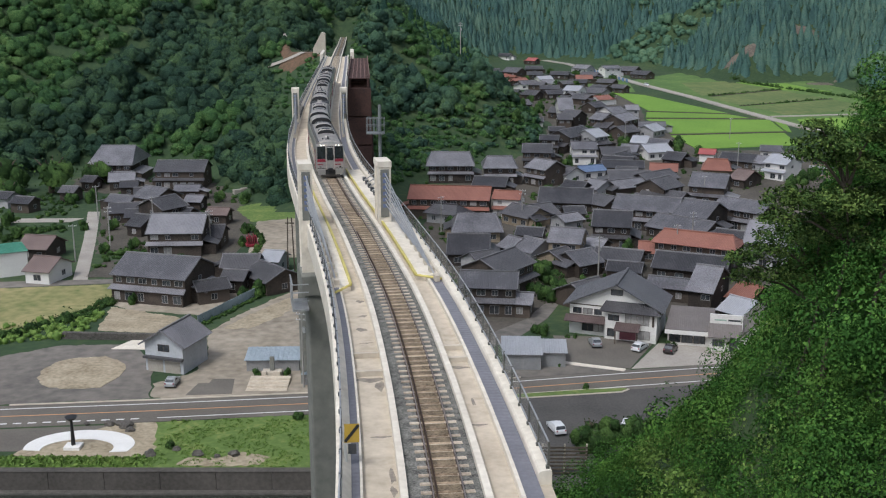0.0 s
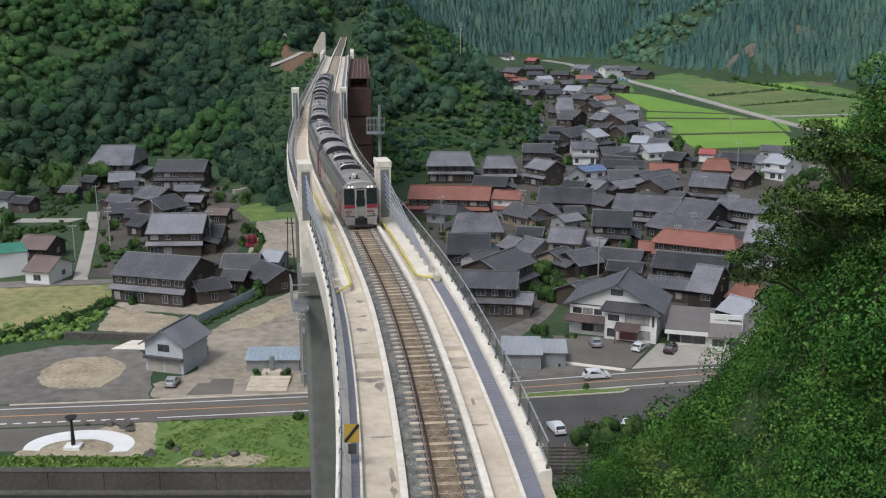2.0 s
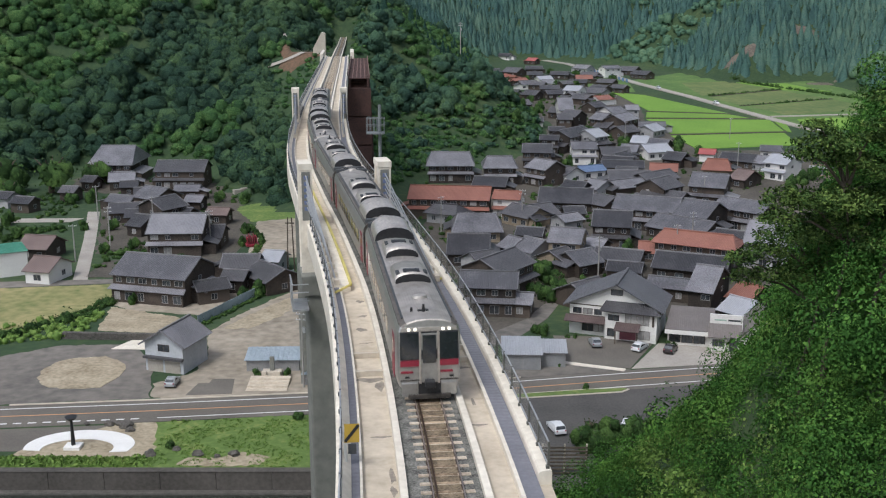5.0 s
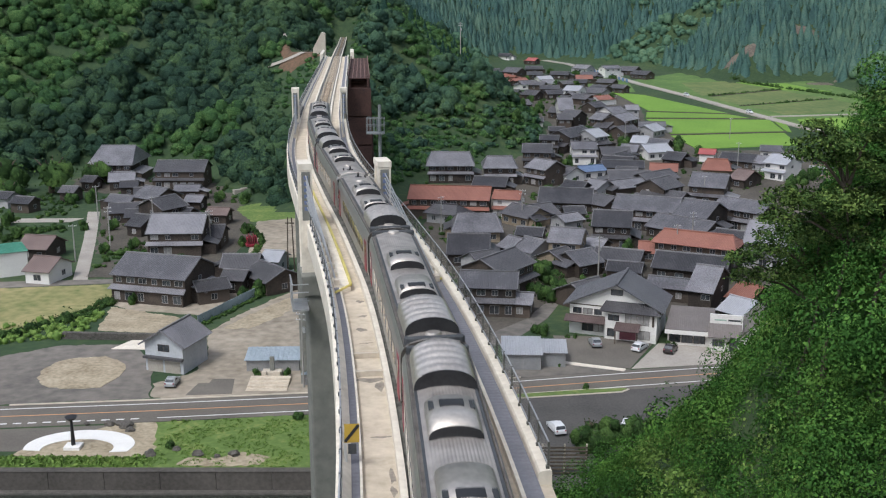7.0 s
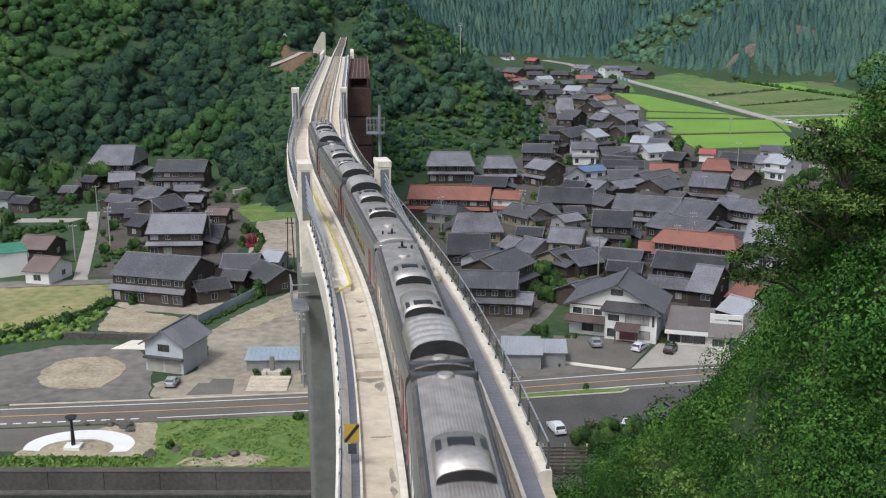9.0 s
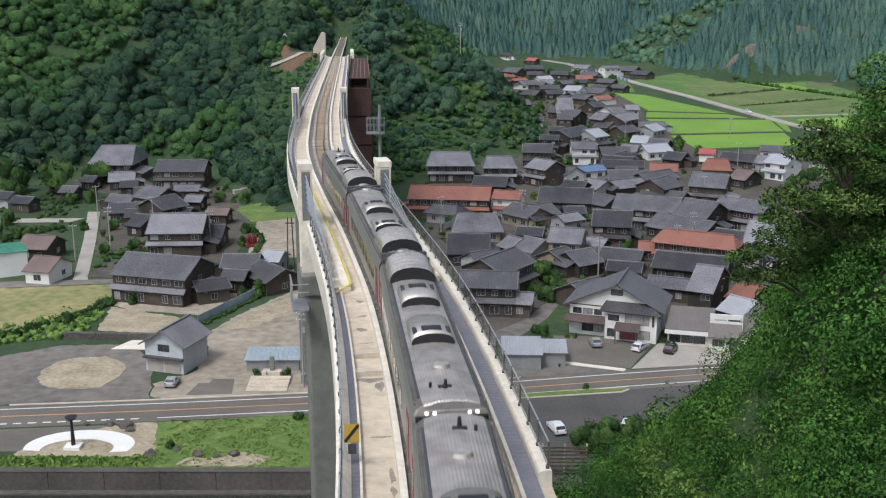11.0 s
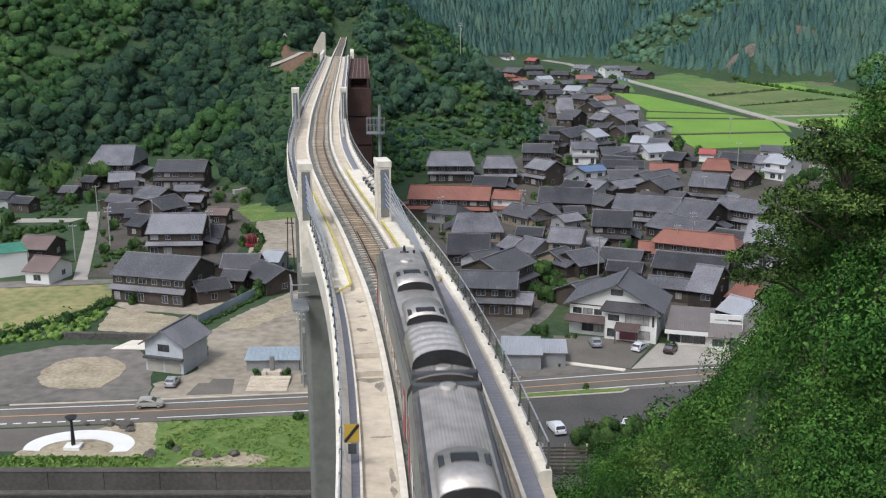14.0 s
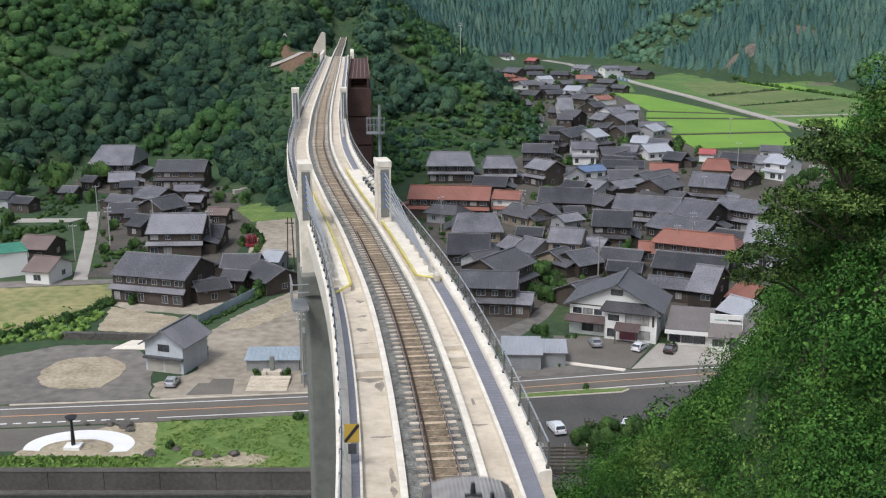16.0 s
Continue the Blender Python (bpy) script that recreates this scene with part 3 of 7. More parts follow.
for st in TOWERS:
    if st > 150:
        continue
    for u in ((-4.1, 2.2) if st < 60 else (-3.7, 3.5)):
        p = on_line(st, u)
        tw = part("tower", tower_mesh(4.9), M["concrete_white"], bridge, "pale concrete cable tower")
        tw.matrix_basis = Matrix.Translation(p) @ Matrix.Rotation(heading(st), 4, "Z")
        # shade of the front recess, given by a dark plate proud of the face
        bm = bmesh.new()
        box(bm, -0.34, 0.34, -1.19, -1.16, 0.4, 4.3)
        pl = part("recess", bm, M["pier"], tw, "dark plate painted as a shaded recess")
        for q in range(6):
            bm = bmesh.new()
            box(bm, -0.17, 0.17, -1.215, -1.193, 1.2 + q * 0.5, 1.5 + q * 0.5)
            part("mark", bm, M["blue_mark"], pl)
        for d in (-1, 1):
            for k in range(7):
                bm = bmesh.new()
                tube(bm, on_line(st + d * 0.7, u, 4.1 - k * 0.42), on_line(st + d * (19 - k * 2.0), 3.1 if u > 0 else -3.3, 0.0), 0.055, n=6)
                part("stay_cable", bm, M["steel"], bridge)
            for k in range(7):
                bm = bmesh.new()
                c = on_line(st + d * (19 - k * 2.0), 3.1 if u > 0 else -3.3, 0.0)
                box(bm, -0.16, 0.16, -0.3, 0.3, -0.1, 0.32, 0.03, m=Matrix.Translation(c) @ Matrix.Rotation(heading(st), 4, "Z"))
                part("cable_anchor", bm, M["dark_steel"] if d > 0 else M["concrete"], bridge)
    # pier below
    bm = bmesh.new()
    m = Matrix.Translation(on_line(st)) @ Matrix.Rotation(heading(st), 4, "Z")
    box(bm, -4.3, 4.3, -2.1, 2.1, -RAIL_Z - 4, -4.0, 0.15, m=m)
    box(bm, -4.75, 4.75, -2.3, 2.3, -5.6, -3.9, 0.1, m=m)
    part("pier", bm, M["pier"], bridge, "dark grey concrete pier")

# abutment walls where the line reaches the far hillside
for u0, u1, s0, s1, h in ((-5.2, -4.4, 296, 328, 1.6), (4.4, 5.6, 304, 330, 1.8)):
    bm = sweep(bmesh.new(), [(u0, -12), (u1, -12), (u1, h * 0.9), (u0, h)], s0, s1, 4)
    part("abutment_wall", bm, M["concrete_white"], bridge)


part("abutment_wall", sweep(bmesh.new(), [(-9.6, -12), (-5.0, -12), (-5.0, 6.4), (-6.4, 6.8), (-9.6, 1.0)], 352, 360, 4), M["concrete"], bridge)


# side fences: posts, rails and panels
def fence(u, s0, s1, mat, posts, label, name, low=0.14, height=1.25):
    f = thing(name, label, "fence")
    n = round((s1 - s0) / 2.0)
    pb = bmesh.new()
    box(pb, -0.04, 0.04, -0.045, 0.045, -0.25, height, 0.01)
    box(pb, -0.09, 0.03, -0.08, 0.08, 0.14, 0.3, 0.01)
    me = bpy.data.meshes.new("post")
    pb.to_mesh(me)
    pb.free()
    me.materials.append(posts)
    for i in range(n + 1):
        s = s0 + (s1 - s0) * i / n
        if any(abs(s - st) < 1.3 for st in TOWERS):
            continue
        share("post", me, f, Matrix.Translation(on_line(s, u, 0.05)) @ Matrix.Rotation(heading(s), 4, "Z"))
        if i < n:
            sn = s0 + (s1 - s0) * (i + 1) / n
            bm = bmesh.new()
            a = [on_line(s + 0.06, u, low), on_line(sn - 0.06, u, low), on_line(sn - 0.06, u, height - 0.02), on_line(s + 0.06, u, height - 0.02)]
            o = on_line(s, u + 0.02, 0) - on_line(s, u, 0)
            va = [bm.verts.new(p) for p in a]
            vb = [bm.verts.new(p + o) for p in a]
            bm.faces.new(va)
            bm.faces.new(vb[::-1])
            for j in range(4):
                bm.faces.new((va[j], vb[j], vb[(j + 1) % 4], va[(j + 1) % 4]))
            part("panel", bm, mat, f)
    for z in (height, low):
        part("rail", sweep(bmesh.new(), bar(u - 0.03, u + 0.03, z - 0.02, z + 0.03), s0, s1), M["steel"], f)
    return f


fence(3.86, 1.4, 300, M["mesh"], M["post_grey"], "grey steel fence with wire netting on the bridge edge", "bridge_fence", low=0.34)
fence(-3.9, -2.5, 300, M["acrylic"], M["dark_steel"], "clear windbreak panels on dark posts along the bridge edge", "bridge_fence")

# stains in the drainage troughs
STAIN = material("damp_stain", (0.17, 0.15, 0.125), (0.34, 0.30, 0.25), 0.8, 1.5, 6.0)
for s, u, a, b in ((11.9, -2.0, 0.2, 0.6), (12.75, -2.4, 0.62, 0.3), (6.1, -2.2, 0.4, 0.1), (2.4, -1.95, 0.14, 0.6), (1.2, -1.95, 0.12, 0.4), (18.2, -2.3, 0.3, 0.08), (26.0, -2.1, 0.2, 0.3), (9.4, 2.1, 0.1, 0.4), (13.9, 2.1, 0.45, 0.2), (6.9, 2.0, 0.3, 0.12), (20.5, -2.4, 0.3, 0.3), (15.2, 2.1, 0.3, 0.3), (23, -2.2, 0.3, 0.2)):
    bm = bmesh.new()
    ring = [on_line(s + b * math.sin(t) * (1 + 0.35 * math.sin(3 * t + s)), u + a * math.cos(t) * (1 + 0.3 * math.cos(2 * t + s)), -0.354) for t in np.linspace(0, 2 * math.pi, 18, endpoint=False)]
    bm.faces.new([bm.verts.new(p) for p in ring])
    ob = part("stain", bm, STAIN, bridge, "dark damp stain")

# inspection platform under the first tower
bm = bmesh.new()
m = Matrix.Translation(on_line(46.0)) @ Matrix.Rotation(heading(46.0), 4, "Z")
box(bm, -5.6, -4.3, -1.6, 1.6, -6.4, -6.25, m=m)
ip = part("inspection_platform", bm, M["steel"], bridge, "grey steel inspection platform")
for q in range(7):
    bm = bmesh.new()
    box(bm, -5.6, -5.54, -1.6 + q * 0.52, -1.5 + q * 0.52, -6.25, -4.2, m=m)
    part("bar", bm, M["steel"], ip)
for z in (-5.6, -4.9, -4.25):
    bm = bmesh.new()
    box(bm, -5.62, -5.52, -1.6, 1.6, z, z + 0.08, m=m)
    box(bm, -5.6, -4.3, -1.62, -1.55, z, z + 0.08, m=m)
    part("rail", bm, M["steel"], ip)

# warning board beside the walkway
sign = thing("track_sign", "yellow board with a black diagonal on a white post", "sign", m=Matrix.Translation(on_line(3.1, -3.72, 0)) @ Matrix.Rotation(heading(4.2), 4, "Z"))
bm = bmesh.new()
tube(bm, (0, 0, -0.2), (0, 0, 1.5), 0.06)
part("post", bm, M["white_paint"], sign)
bm = bmesh.new()
box(bm, -0.04, 0.54, -0.09, -0.07, 0.85, 1.62, 0.005)
part("board", bm, material("sign_yellow", (0.42, 0.28, 0.04), (0.5, 0.34, 0.06), 0.5, 1, 5), sign, "faded yellow board")
bm = bmesh.new()
box(bm, -0.06, 0.06, -0.105, -0.094, -0.42, 0.42, m=Matrix.Translation((0.25, 0, 1.235)) @ Matrix.Rotation(radians(38), 4, "Y"))
part("stripe", bm, M["black"], sign)
bm = bmesh.new()
box(bm, 0.1, 0.42, -0.09, -0.06, 0.38, 0.8, 0.01)
part("plate", bm, M["dark_steel"], sign)

M["mast_steel"] = material("weathered_mast_steel", (0.15, 0.165, 0.165), (0.26, 0.28, 0.28), 0.6, 1.0, 8.0, metal=0.3)
# lookout cage on a mast beside the first tower
mast = thing("service_mast", "grey steel mast with a caged platform beside the tower", "mast", m=Matrix.Translation(on_line(51.5, 2.55, 0)))
bm = bmesh.new()
tube(bm, (0, 0, -1), (0, 0, 9.0), 0.14)
part("pole", bm, M["mast_steel"], mast)
bm = bmesh.new()
box(bm, -1.1, 0.4, -0.6, 0.6, 6.6, 6.7)
part("platform", bm, M["mast_steel"], mast)
for i in range(6):
    for yy in (-0.58, 0.58):
        bm = bmesh.new()
        tube(bm, (-1.08 + i * 0.29, yy, 6.7), (-1.08 + i * 0.29, yy, 7.9), 0.022, n=6)
        part("bar", bm, M["mast_steel"], mast)
for z in (7.3, 7.9):
    bm = bmesh.new()
    for yy in (-0.58, 0.58):
        tube(bm, (-1.1, yy, z), (0.4, yy, z), 0.028, n=6)
    for xx in (-1.1, 0.4):
        tube(bm, (xx, -0.58, z), (xx, 0.58, z), 0.028, n=6)
    part("handrail", bm, M["mast_steel"], mast)

# the remains of the old steel trestle
old = thing("old_trestle", "disused dark red steel railway trestle tower with girders", "trestle")
A, B = Vector((-20.4, 246.0, 41.0)), Vector((-27.6, 337.0, 41.0))
along = (B - A).normalized()
across = Vector((along.y, -along.x, 0))
frame_m = Matrix((( across.x, along.x, 0, A.x), (across.y, along.y, 0, A.y), (0, 0, 1, A.z), (0, 0, 0, 1)))
for u in (-2.4, 2.0):
    bm = bmesh.new()
    box(bm, u, u + 0.4, 0, 91, -2.2, 0.0, 0.03, m=frame_m)
    part("girder", bm, M["red_steel"], old)
for i in range(46):
    bm = bmesh.new()
    box(bm, -2.6, 2.6, i * 2.0, i * 2.0 + 1.7, 0.0, 0.18, m=frame_m)
    part("deck_plate", bm, M["red_steel"], old)
bm = bmesh.new()
for u in (-2.7, 2.5):
    box(bm, u, u + 0.2, 0, 91, 0.1, 1.0, m=frame_m)
M["faded_red"] = material("faded_red_steel", (0.12, 0.07, 0.06), (0.22, 0.14, 0.12), 0.8, 0.5, 4)
part("railing", bm, M["faded_red"], old)
for base in (1.0, 24.0, 48.0):
    for u, k in ((-2.3, -1.2), (2.3, 1.2)):
        for d in (0, 6.0):
            bm = bmesh.new()
            tube(bm, frame_m @ Vector((u, base + d, -2.2)), frame_m @ Vector((u + k, base + d, -41)), 0.55, 0.6, 4)
            part("leg", bm, M["red_steel"], old)
    for j in range(6):
        z0, z1 = -2.4 - j * 6.4, -8.6 - j * 6.4
        bm = bmesh.new()
        for d in (0, 6.0):
            wa, wb = 2.3 + 1.2 * (-z0 - 2.2) / 39, 2.3 + 1.2 * (-z1 - 2.2) / 39
            tube(bm, frame_m @ Vector((-wa, base + d, z0)), frame_m @ Vector((wb, base + d, z1)), 0.28, n=4)
            tube(bm, frame_m @ Vector((wa, base + d, z0)), frame_m @ Vector((-wb, base + d, z1)), 0.28, n=4)
            tube(bm, frame_m @ Vector((-wa, base + d, z0)), frame_m @ Vector((wa, base + d, z0)), 0.35, n=4)
        for u in (-2.5, 2.5):
            tube(bm, frame_m @ Vector((u, base, z0)), frame_m @ Vector((u, base + 6, z1)), 0.25, n=4)
        part("bracing", bm, M["red_steel"], old)
    # inner panel added to darken the open space between the legs
    bm = bmesh.new()
    box(bm, -2.2, 2.2, base + 2, base + 4, -34, -2.4, m=frame_m)
    part("core_filler", bm, M["red_steel"], old)


for u in (-1.5, -0.5, 0.5, 1.5):
    bm = bmesh.new()
    box(bm, u - 0.12, u + 0.12, 0, 91, 0.185, 0.32, m=frame_m)
    part("deck_rail", bm, M["faded_red"], old, "faded red steel strip along the deck")
# front panels added so the lattice reads as one dark mass
for z in range(5):
    bm = bmesh.new()
    box(bm, -2.9, 2.9, -0.2, 0.5, -8.9 - z * 7.0, -2.3 - z * 7.0, 0.02, m=frame_m)
    part("face_filler", bm, M["red_steel"], old, "dark filler plate closing the trestle's open lattice")


# ---- the train: two sets of three stainless diesel cars ----
HALF = 10.35


def car_profile():
    """Body outline, one side: from sill to roof crown."""
    pts = [(1.36, 0.62), (1.44, 1.0), (1.45, 2.9), (1.42, 3.15), (1.30, 3.38), (1.05, 3.55), (0.55, 3.68), (0.0, 3.72)]
    return pts + [(-x, z) for x, z in pts[-2::-1]]


def arch(bm, y0, y1, w, z0, h, ribs=0, n=12):
    """A rounded roof unit with its dark ends."""
    m = max(1, ribs * 4)
    rings = []
    for i in range(m + 1):
        y = y0 + (y1 - y0) * i / m
        k = 1.0 + (0.13 * math.cos(2 * math.pi * i * ribs / m) if ribs else 0)
        taper = 0.9 if not ribs and i in (0, m) else 1.0
        rings.append([bm.verts.new((w / 2 * math.cos(math.pi * j / n), y, z0 + h * k * taper * math.sin(math.pi * j / n) ** 0.7)) for j in range(n + 1)])
    for a, b in zip(rings, rings[1:]):
        for j in range(n):
            f = bm.faces.new((a[j], b[j], b[j + 1], a[j + 1]))
            f.smooth = True
    for r, rev in ((rings[0], False), (rings[-1], True)):
        f = bm.faces.new(r if not rev else r[::-1])
        f.material_index = 1
    bmesh.ops.recalc_face_normals(bm, faces=bm.faces[:])
    return bm


def rail_car(cab):
    car = thing("train_car", "silver stainless diesel railcar with crimson bands and grey roof units", "train", "cars of the train")
    prof = car_profile()
    # side shell
    bm = bmesh.new()
    k = len(prof)
    ys = [-HALF, HALF - (0.9 if cab else 0.0)]
    rings = [[bm.verts.new((x, y, z)) for x, z in prof] for y in ys]
    if cab:
        rings.append([bm.verts.new((x * 0.97, HALF - 0.25, z)) for x, z in prof])
        rings.append([bm.verts.new((x * 0.93, HALF - (0.0 if z < 2.0 else 0.12 * (z - 2.0)), z * (1.0 if z < 3.3 else 0.985))) for x, z in prof])
    for a, b in zip(rings, rings[1:]):
        for j in range(k - 1):
            f = bm.faces.new((a[j], a[j + 1], b[j + 1], b[j]))
            f.material_index = 4 if j in (4, k - 6) else 1 if 4 < j < k - 6 else 0
        f = bm.faces.new((a[k - 1], a[0], b[0], b[k - 1]))
        f.material_index = 2
    bm.faces.new(rings[0][::-1]).material_index = 3
    bm.faces.new(rings[-1]).material_index = 0 if cab else 3
    bmesh.ops.recalc_face_normals(bm, faces=bm.faces[:])
    part("body", bm, [M["stainless"], M["roof_metal"], M["underframe"], M["underframe"], M["roof_edge"]], car)
    # roof gutters
    for sx in (-1, 1):
        bm = bmesh.new()
        box(bm, sx * 1.27 - 0.04, sx * 1.27 + 0.04, -HALF + 0.1, HALF - 0.6, 3.36, 3.46, 0.01)
        part("gutter", bm, M["roof_edge"], car)
        bm = bmesh.new()
        box(bm, sx * 1.1 - 0.05, sx * 1.1 + 0.05, -HALF + 0.1, HALF - 1.0, 3.5, 3.56)
        part("cable_duct", bm, M["dark_steel"], car)
    # windows and doors on both sides
    for sx in (-1, 1):
        x = sx * 1.45
        last = 7.2 if cab else 8.0
        n = 8
        for i in range(n):
            y0 = -7.6 + i * (last + 6.6) / n
            bm = bmesh.new()
            box(bm, x - 0.012, x + 0.012, y0, y0 + 1.35, 1.62, 2.45, 0.008)
            part("window", bm, M["train_glass"], car)
        for y0 in ((-9.6, 8.2) if cab else (-9.6, 8.6)):
            bm = bmesh.new()
            box(bm, x - 0.016, x + 0.016, y0, y0 + 1.0, 0.72, 2.7, 0.01)
            d = part("door", bm, M["crimson"], car, "crimson folding door")
            bm = bmesh.new()
            box(bm, x - 0.022, x + 0.022, y0 + 0.25, y0 + 0.75, 1.7, 2.45, 0.01)
            part("pane", bm, M["train_glass"], d)
    # roof units
    for yc, w, ln, h in ((2.6, 1.8, 2.7, 0.54), (-2.7, 1.8, 2.7, 0.54)):
        u = part("air_unit", arch(bmesh.new(), yc - ln / 2, yc + ln / 2, w, 3.62, h), [M["ac_metal"], M["black"]], car, "rounded silver air conditioning unit")
        bm = bmesh.new()
        o = 1 if yc > 0 else -1
        box(bm, -0.42, 0.42, min(yc + o * 0.3, yc + o * 0.9), max(yc + o * 0.3, yc + o * 0.9), 4.0, 4.135, 0.05)
        part("fan_opening", bm, M["black"], u)
        for sx in (-1, 1):
            bm = bmesh.new()
            for q in range(5):
                box(bm, sx * 0.7 - 0.09, sx * 0.7 + 0.09, yc + o * 0.6 - 0.35 + q * 0.14, yc + o * 0.6 - 0.28 + q * 0.14, 3.93, 4.04)
            part("louvre", bm, M["dark_steel"], u)
    part("engine_dome", arch(bmesh.new(), -9.3, -5.8, 2.34, 3.5, 0.74, ribs=5), [M["dome_metal"], M["black"]], car, "ribbed silver roof dome")
    for yc in ((6.8, -9.75) if cab else (9.75, -9.75)):
        bm = bmesh.new()
        bmesh.ops.create_cone(bm, cap_ends=True, segments=20, radius1=0.36, radius2=0.3, depth=0.12, matrix=Matrix.Translation((0, yc, 3.78)) @ Matrix.Diagonal((1, 0.75, 1, 1)))
        part("vent", bm, M["ac_metal"], car, "pale round roof vent")
    for yy in (-HALF + 0.25, HALF - 0.25):
        if cab and yy > 0:
            continue
        bm = bmesh.new()
        box(bm, -1.28, 1.28, yy - 0.12, yy + 0.12, 3.35, 3.78, 0.08)
        part("end_hood", bm, M["dark_steel"], car)
    # gangway bellows, underframe and bogies
    bm = bmesh.new()
    box(bm, -0.55, 0.55, -HALF - 0.32, -HALF, 1.1, 3.1, 0.05)
    part("gangway", bm, M["black"], car)
    bm = bmesh.new()
    box(bm, -1.15, 1.15, -4.6, 4.6, 0.22, 0.63, 0.04)
    part("underframe", bm, M["underframe"], car)
    for yb in (-7.2, 7.2):
        bm = bmesh.new()
        for sx in (-1, 1):
            box(bm, sx * 0.95 - 0.09, sx * 0.95 + 0.09, yb - 1.5, yb + 1.5, 0.3, 0.6, 0.04)
        box(bm, -0.95, 0.95, yb - 0.25, yb + 0.25, 0.3, 0.62, 0.03)
        bog = part("bogie", bm, M["underframe"], car)
        for dy in (-1.05, 1.05):
            bm = bmesh.new()
            for sx in (-1, 1):
                tube(bm, (sx * 0.5, yb + dy, 0.43), (sx * 0.63, yb + dy, 0.43), 0.43, n=20)
            tube(bm, (-0.6, yb + dy, 0.43), (0.6, yb + dy, 0.43), 0.08)
            part("wheelset", bm, M["rail"], bog)
    if cab:
        fy = HALF
        def plate(name, x0, x1, z0, z1, mat, label="", proud=0.02, bevel=0.015):
            bm2 = bmesh.new()
            box(bm2, x0, x1, -0.03, proud, z0, z1, bevel)
            for v in bm2.verts:
                zz = v.co.z
                v.co.y += fy - (0.0 if zz < 2.0 else 0.12 * (zz - 2.0))
            return part(name, bm2, mat, car, label)
        plate("face_mask", -1.3, 1.3, 1.9, 3.16, M["black"], "black window surround", 0.012)
        plate("windscreen", -1.26, -0.46, 1.92, 3.12, M["train_glass"], "dark cab windscreen", 0.024)
        plate("windscreen", 0.46, 1.26, 1.92, 3.12, M["train_glass"], "dark cab windscreen", 0.024)
        plate("end_door", -0.36, 0.36, 0.85, 3.08, M["stainless"], "silver gangway door", 0.05)
        plate("door_pane", -0.3, 0.3, 1.75, 3.02, M["train_glass"], "", 0.06)
        for sx in (-1, 1):
            plate("gangway_post", sx * 0.41 - 0.05, sx * 0.41 + 0.05, 0.8, 3.15, M["ac_metal"], "", 0.09)
            x0, x1 = sorted((sx * 0.47, sx * 1.3))
            plate("band", x0, x1, 1.6, 1.88, M["crimson"], "crimson front band", 0.025)
            plate("band", x0 + 0.25, x1 - 0.02, 1.28, 1.38, M["crimson"], "thin crimson stripe", 0.025)
            for q in (0.62, 0.9):
                plate("headlight", sx * q - 0.07, sx * q + 0.07, 3.2, 3.32, LAMP, "lit headlamp", 0.04, 0.03)
            plate("tail_lamp", sx * 1.0 - 0.1, sx * 1.0 + 0.1, 1.05, 1.14, M["black"])
        plate("brow", -1.22, 1.22, 3.17, 3.36, M["ac_metal"], "silver lamp panel under the roof edge", 0.015)
        plate("sill", -1.3, 1.3, 0.92, 0.98, M["underframe"], "dark joint above the skirt", 0.02)
        for x0, x1 in ((-1.25, -0.5), (0.5, 1.25)):
            plate("skirt", x0, x1, 0.22, 0.86, M["stainless"], "grey front skirt", 0.03, 0.06)
        # the shaded gap between the skirts is a flat black plate
        plate("coupler_shade", -0.5, 0.5, 0.2, 0.86, M["black"], "black plate painted as the shaded gap behind the coupler", 0.02)
        plate("snow_plough", -0.95, 0.95, 0.08, 0.3, M["underframe"], "dark snow plough", 0.12, 0.03)
        bm = bmesh.new()
        box(bm, -0.22, 0.22, fy, fy + 0.42, 0.68, 1.0, 0.05)
        part("coupler", bm, M["black"], car)
        bm = bmesh.new()
        tube(bm, (0.1, 9.0, 3.7), (0.1, 9.0, 4.05), 0.09, 0.05)
        box(bm, -0.15, 0.35, 8.75, 8.95, 3.68, 3.76, 0.02)
        part("aerial", bm, M["black"], car)
        bm = bmesh.new()
        tube(bm, (0.62, 8.75, 3.65), (0.62, 8.75, 3.85), 0.06)
        part("horn", bm, M["black"], car)
    return car


LAMP = bpy.data.materials.new("headlamp_glow")
LAMP.use_nodes = True
LAMP.node_tree.nodes["Principled BSDF"].inputs["Emission Color"].default_value = (1.0, 0.9, 0.7, 1)
LAMP.node_tree.nodes["Principled BSDF"].inputs["Emission Strength"].default_value = 1.6
lead = rail_car(True)
middle = rail_car(False)
# order along the train: lead, middle, tail of the first set, then the same again
CARS = [(lead, 1), (middle, -1), (copy_thing(lead, Matrix()), -1), (copy_thing(lead, Matrix()), 1), (copy_thing(middle, Matrix()), -1), (copy_thing(lead, Matrix()), -1)]
PITCH = 21.42


def head_at(t):
    """Where the front of the train is along the line."""
    return 69.28 - 12.355 * t + 0.098 * t * t - 0.00738 * t ** 3


def car_pose(s, way):
    a, b = on_line(s - 7.2), on_line(s + 7.2)
    c = (a + b) / 2
    turn = math.atan2(b.y - a.y, b.x - a.x) - math.pi / 2
    return Matrix.Translation((c.x, c.y, RAIL_Z)) @ Matrix.Rotation(turn + (math.pi if way > 0 else 0), 4, "Z")


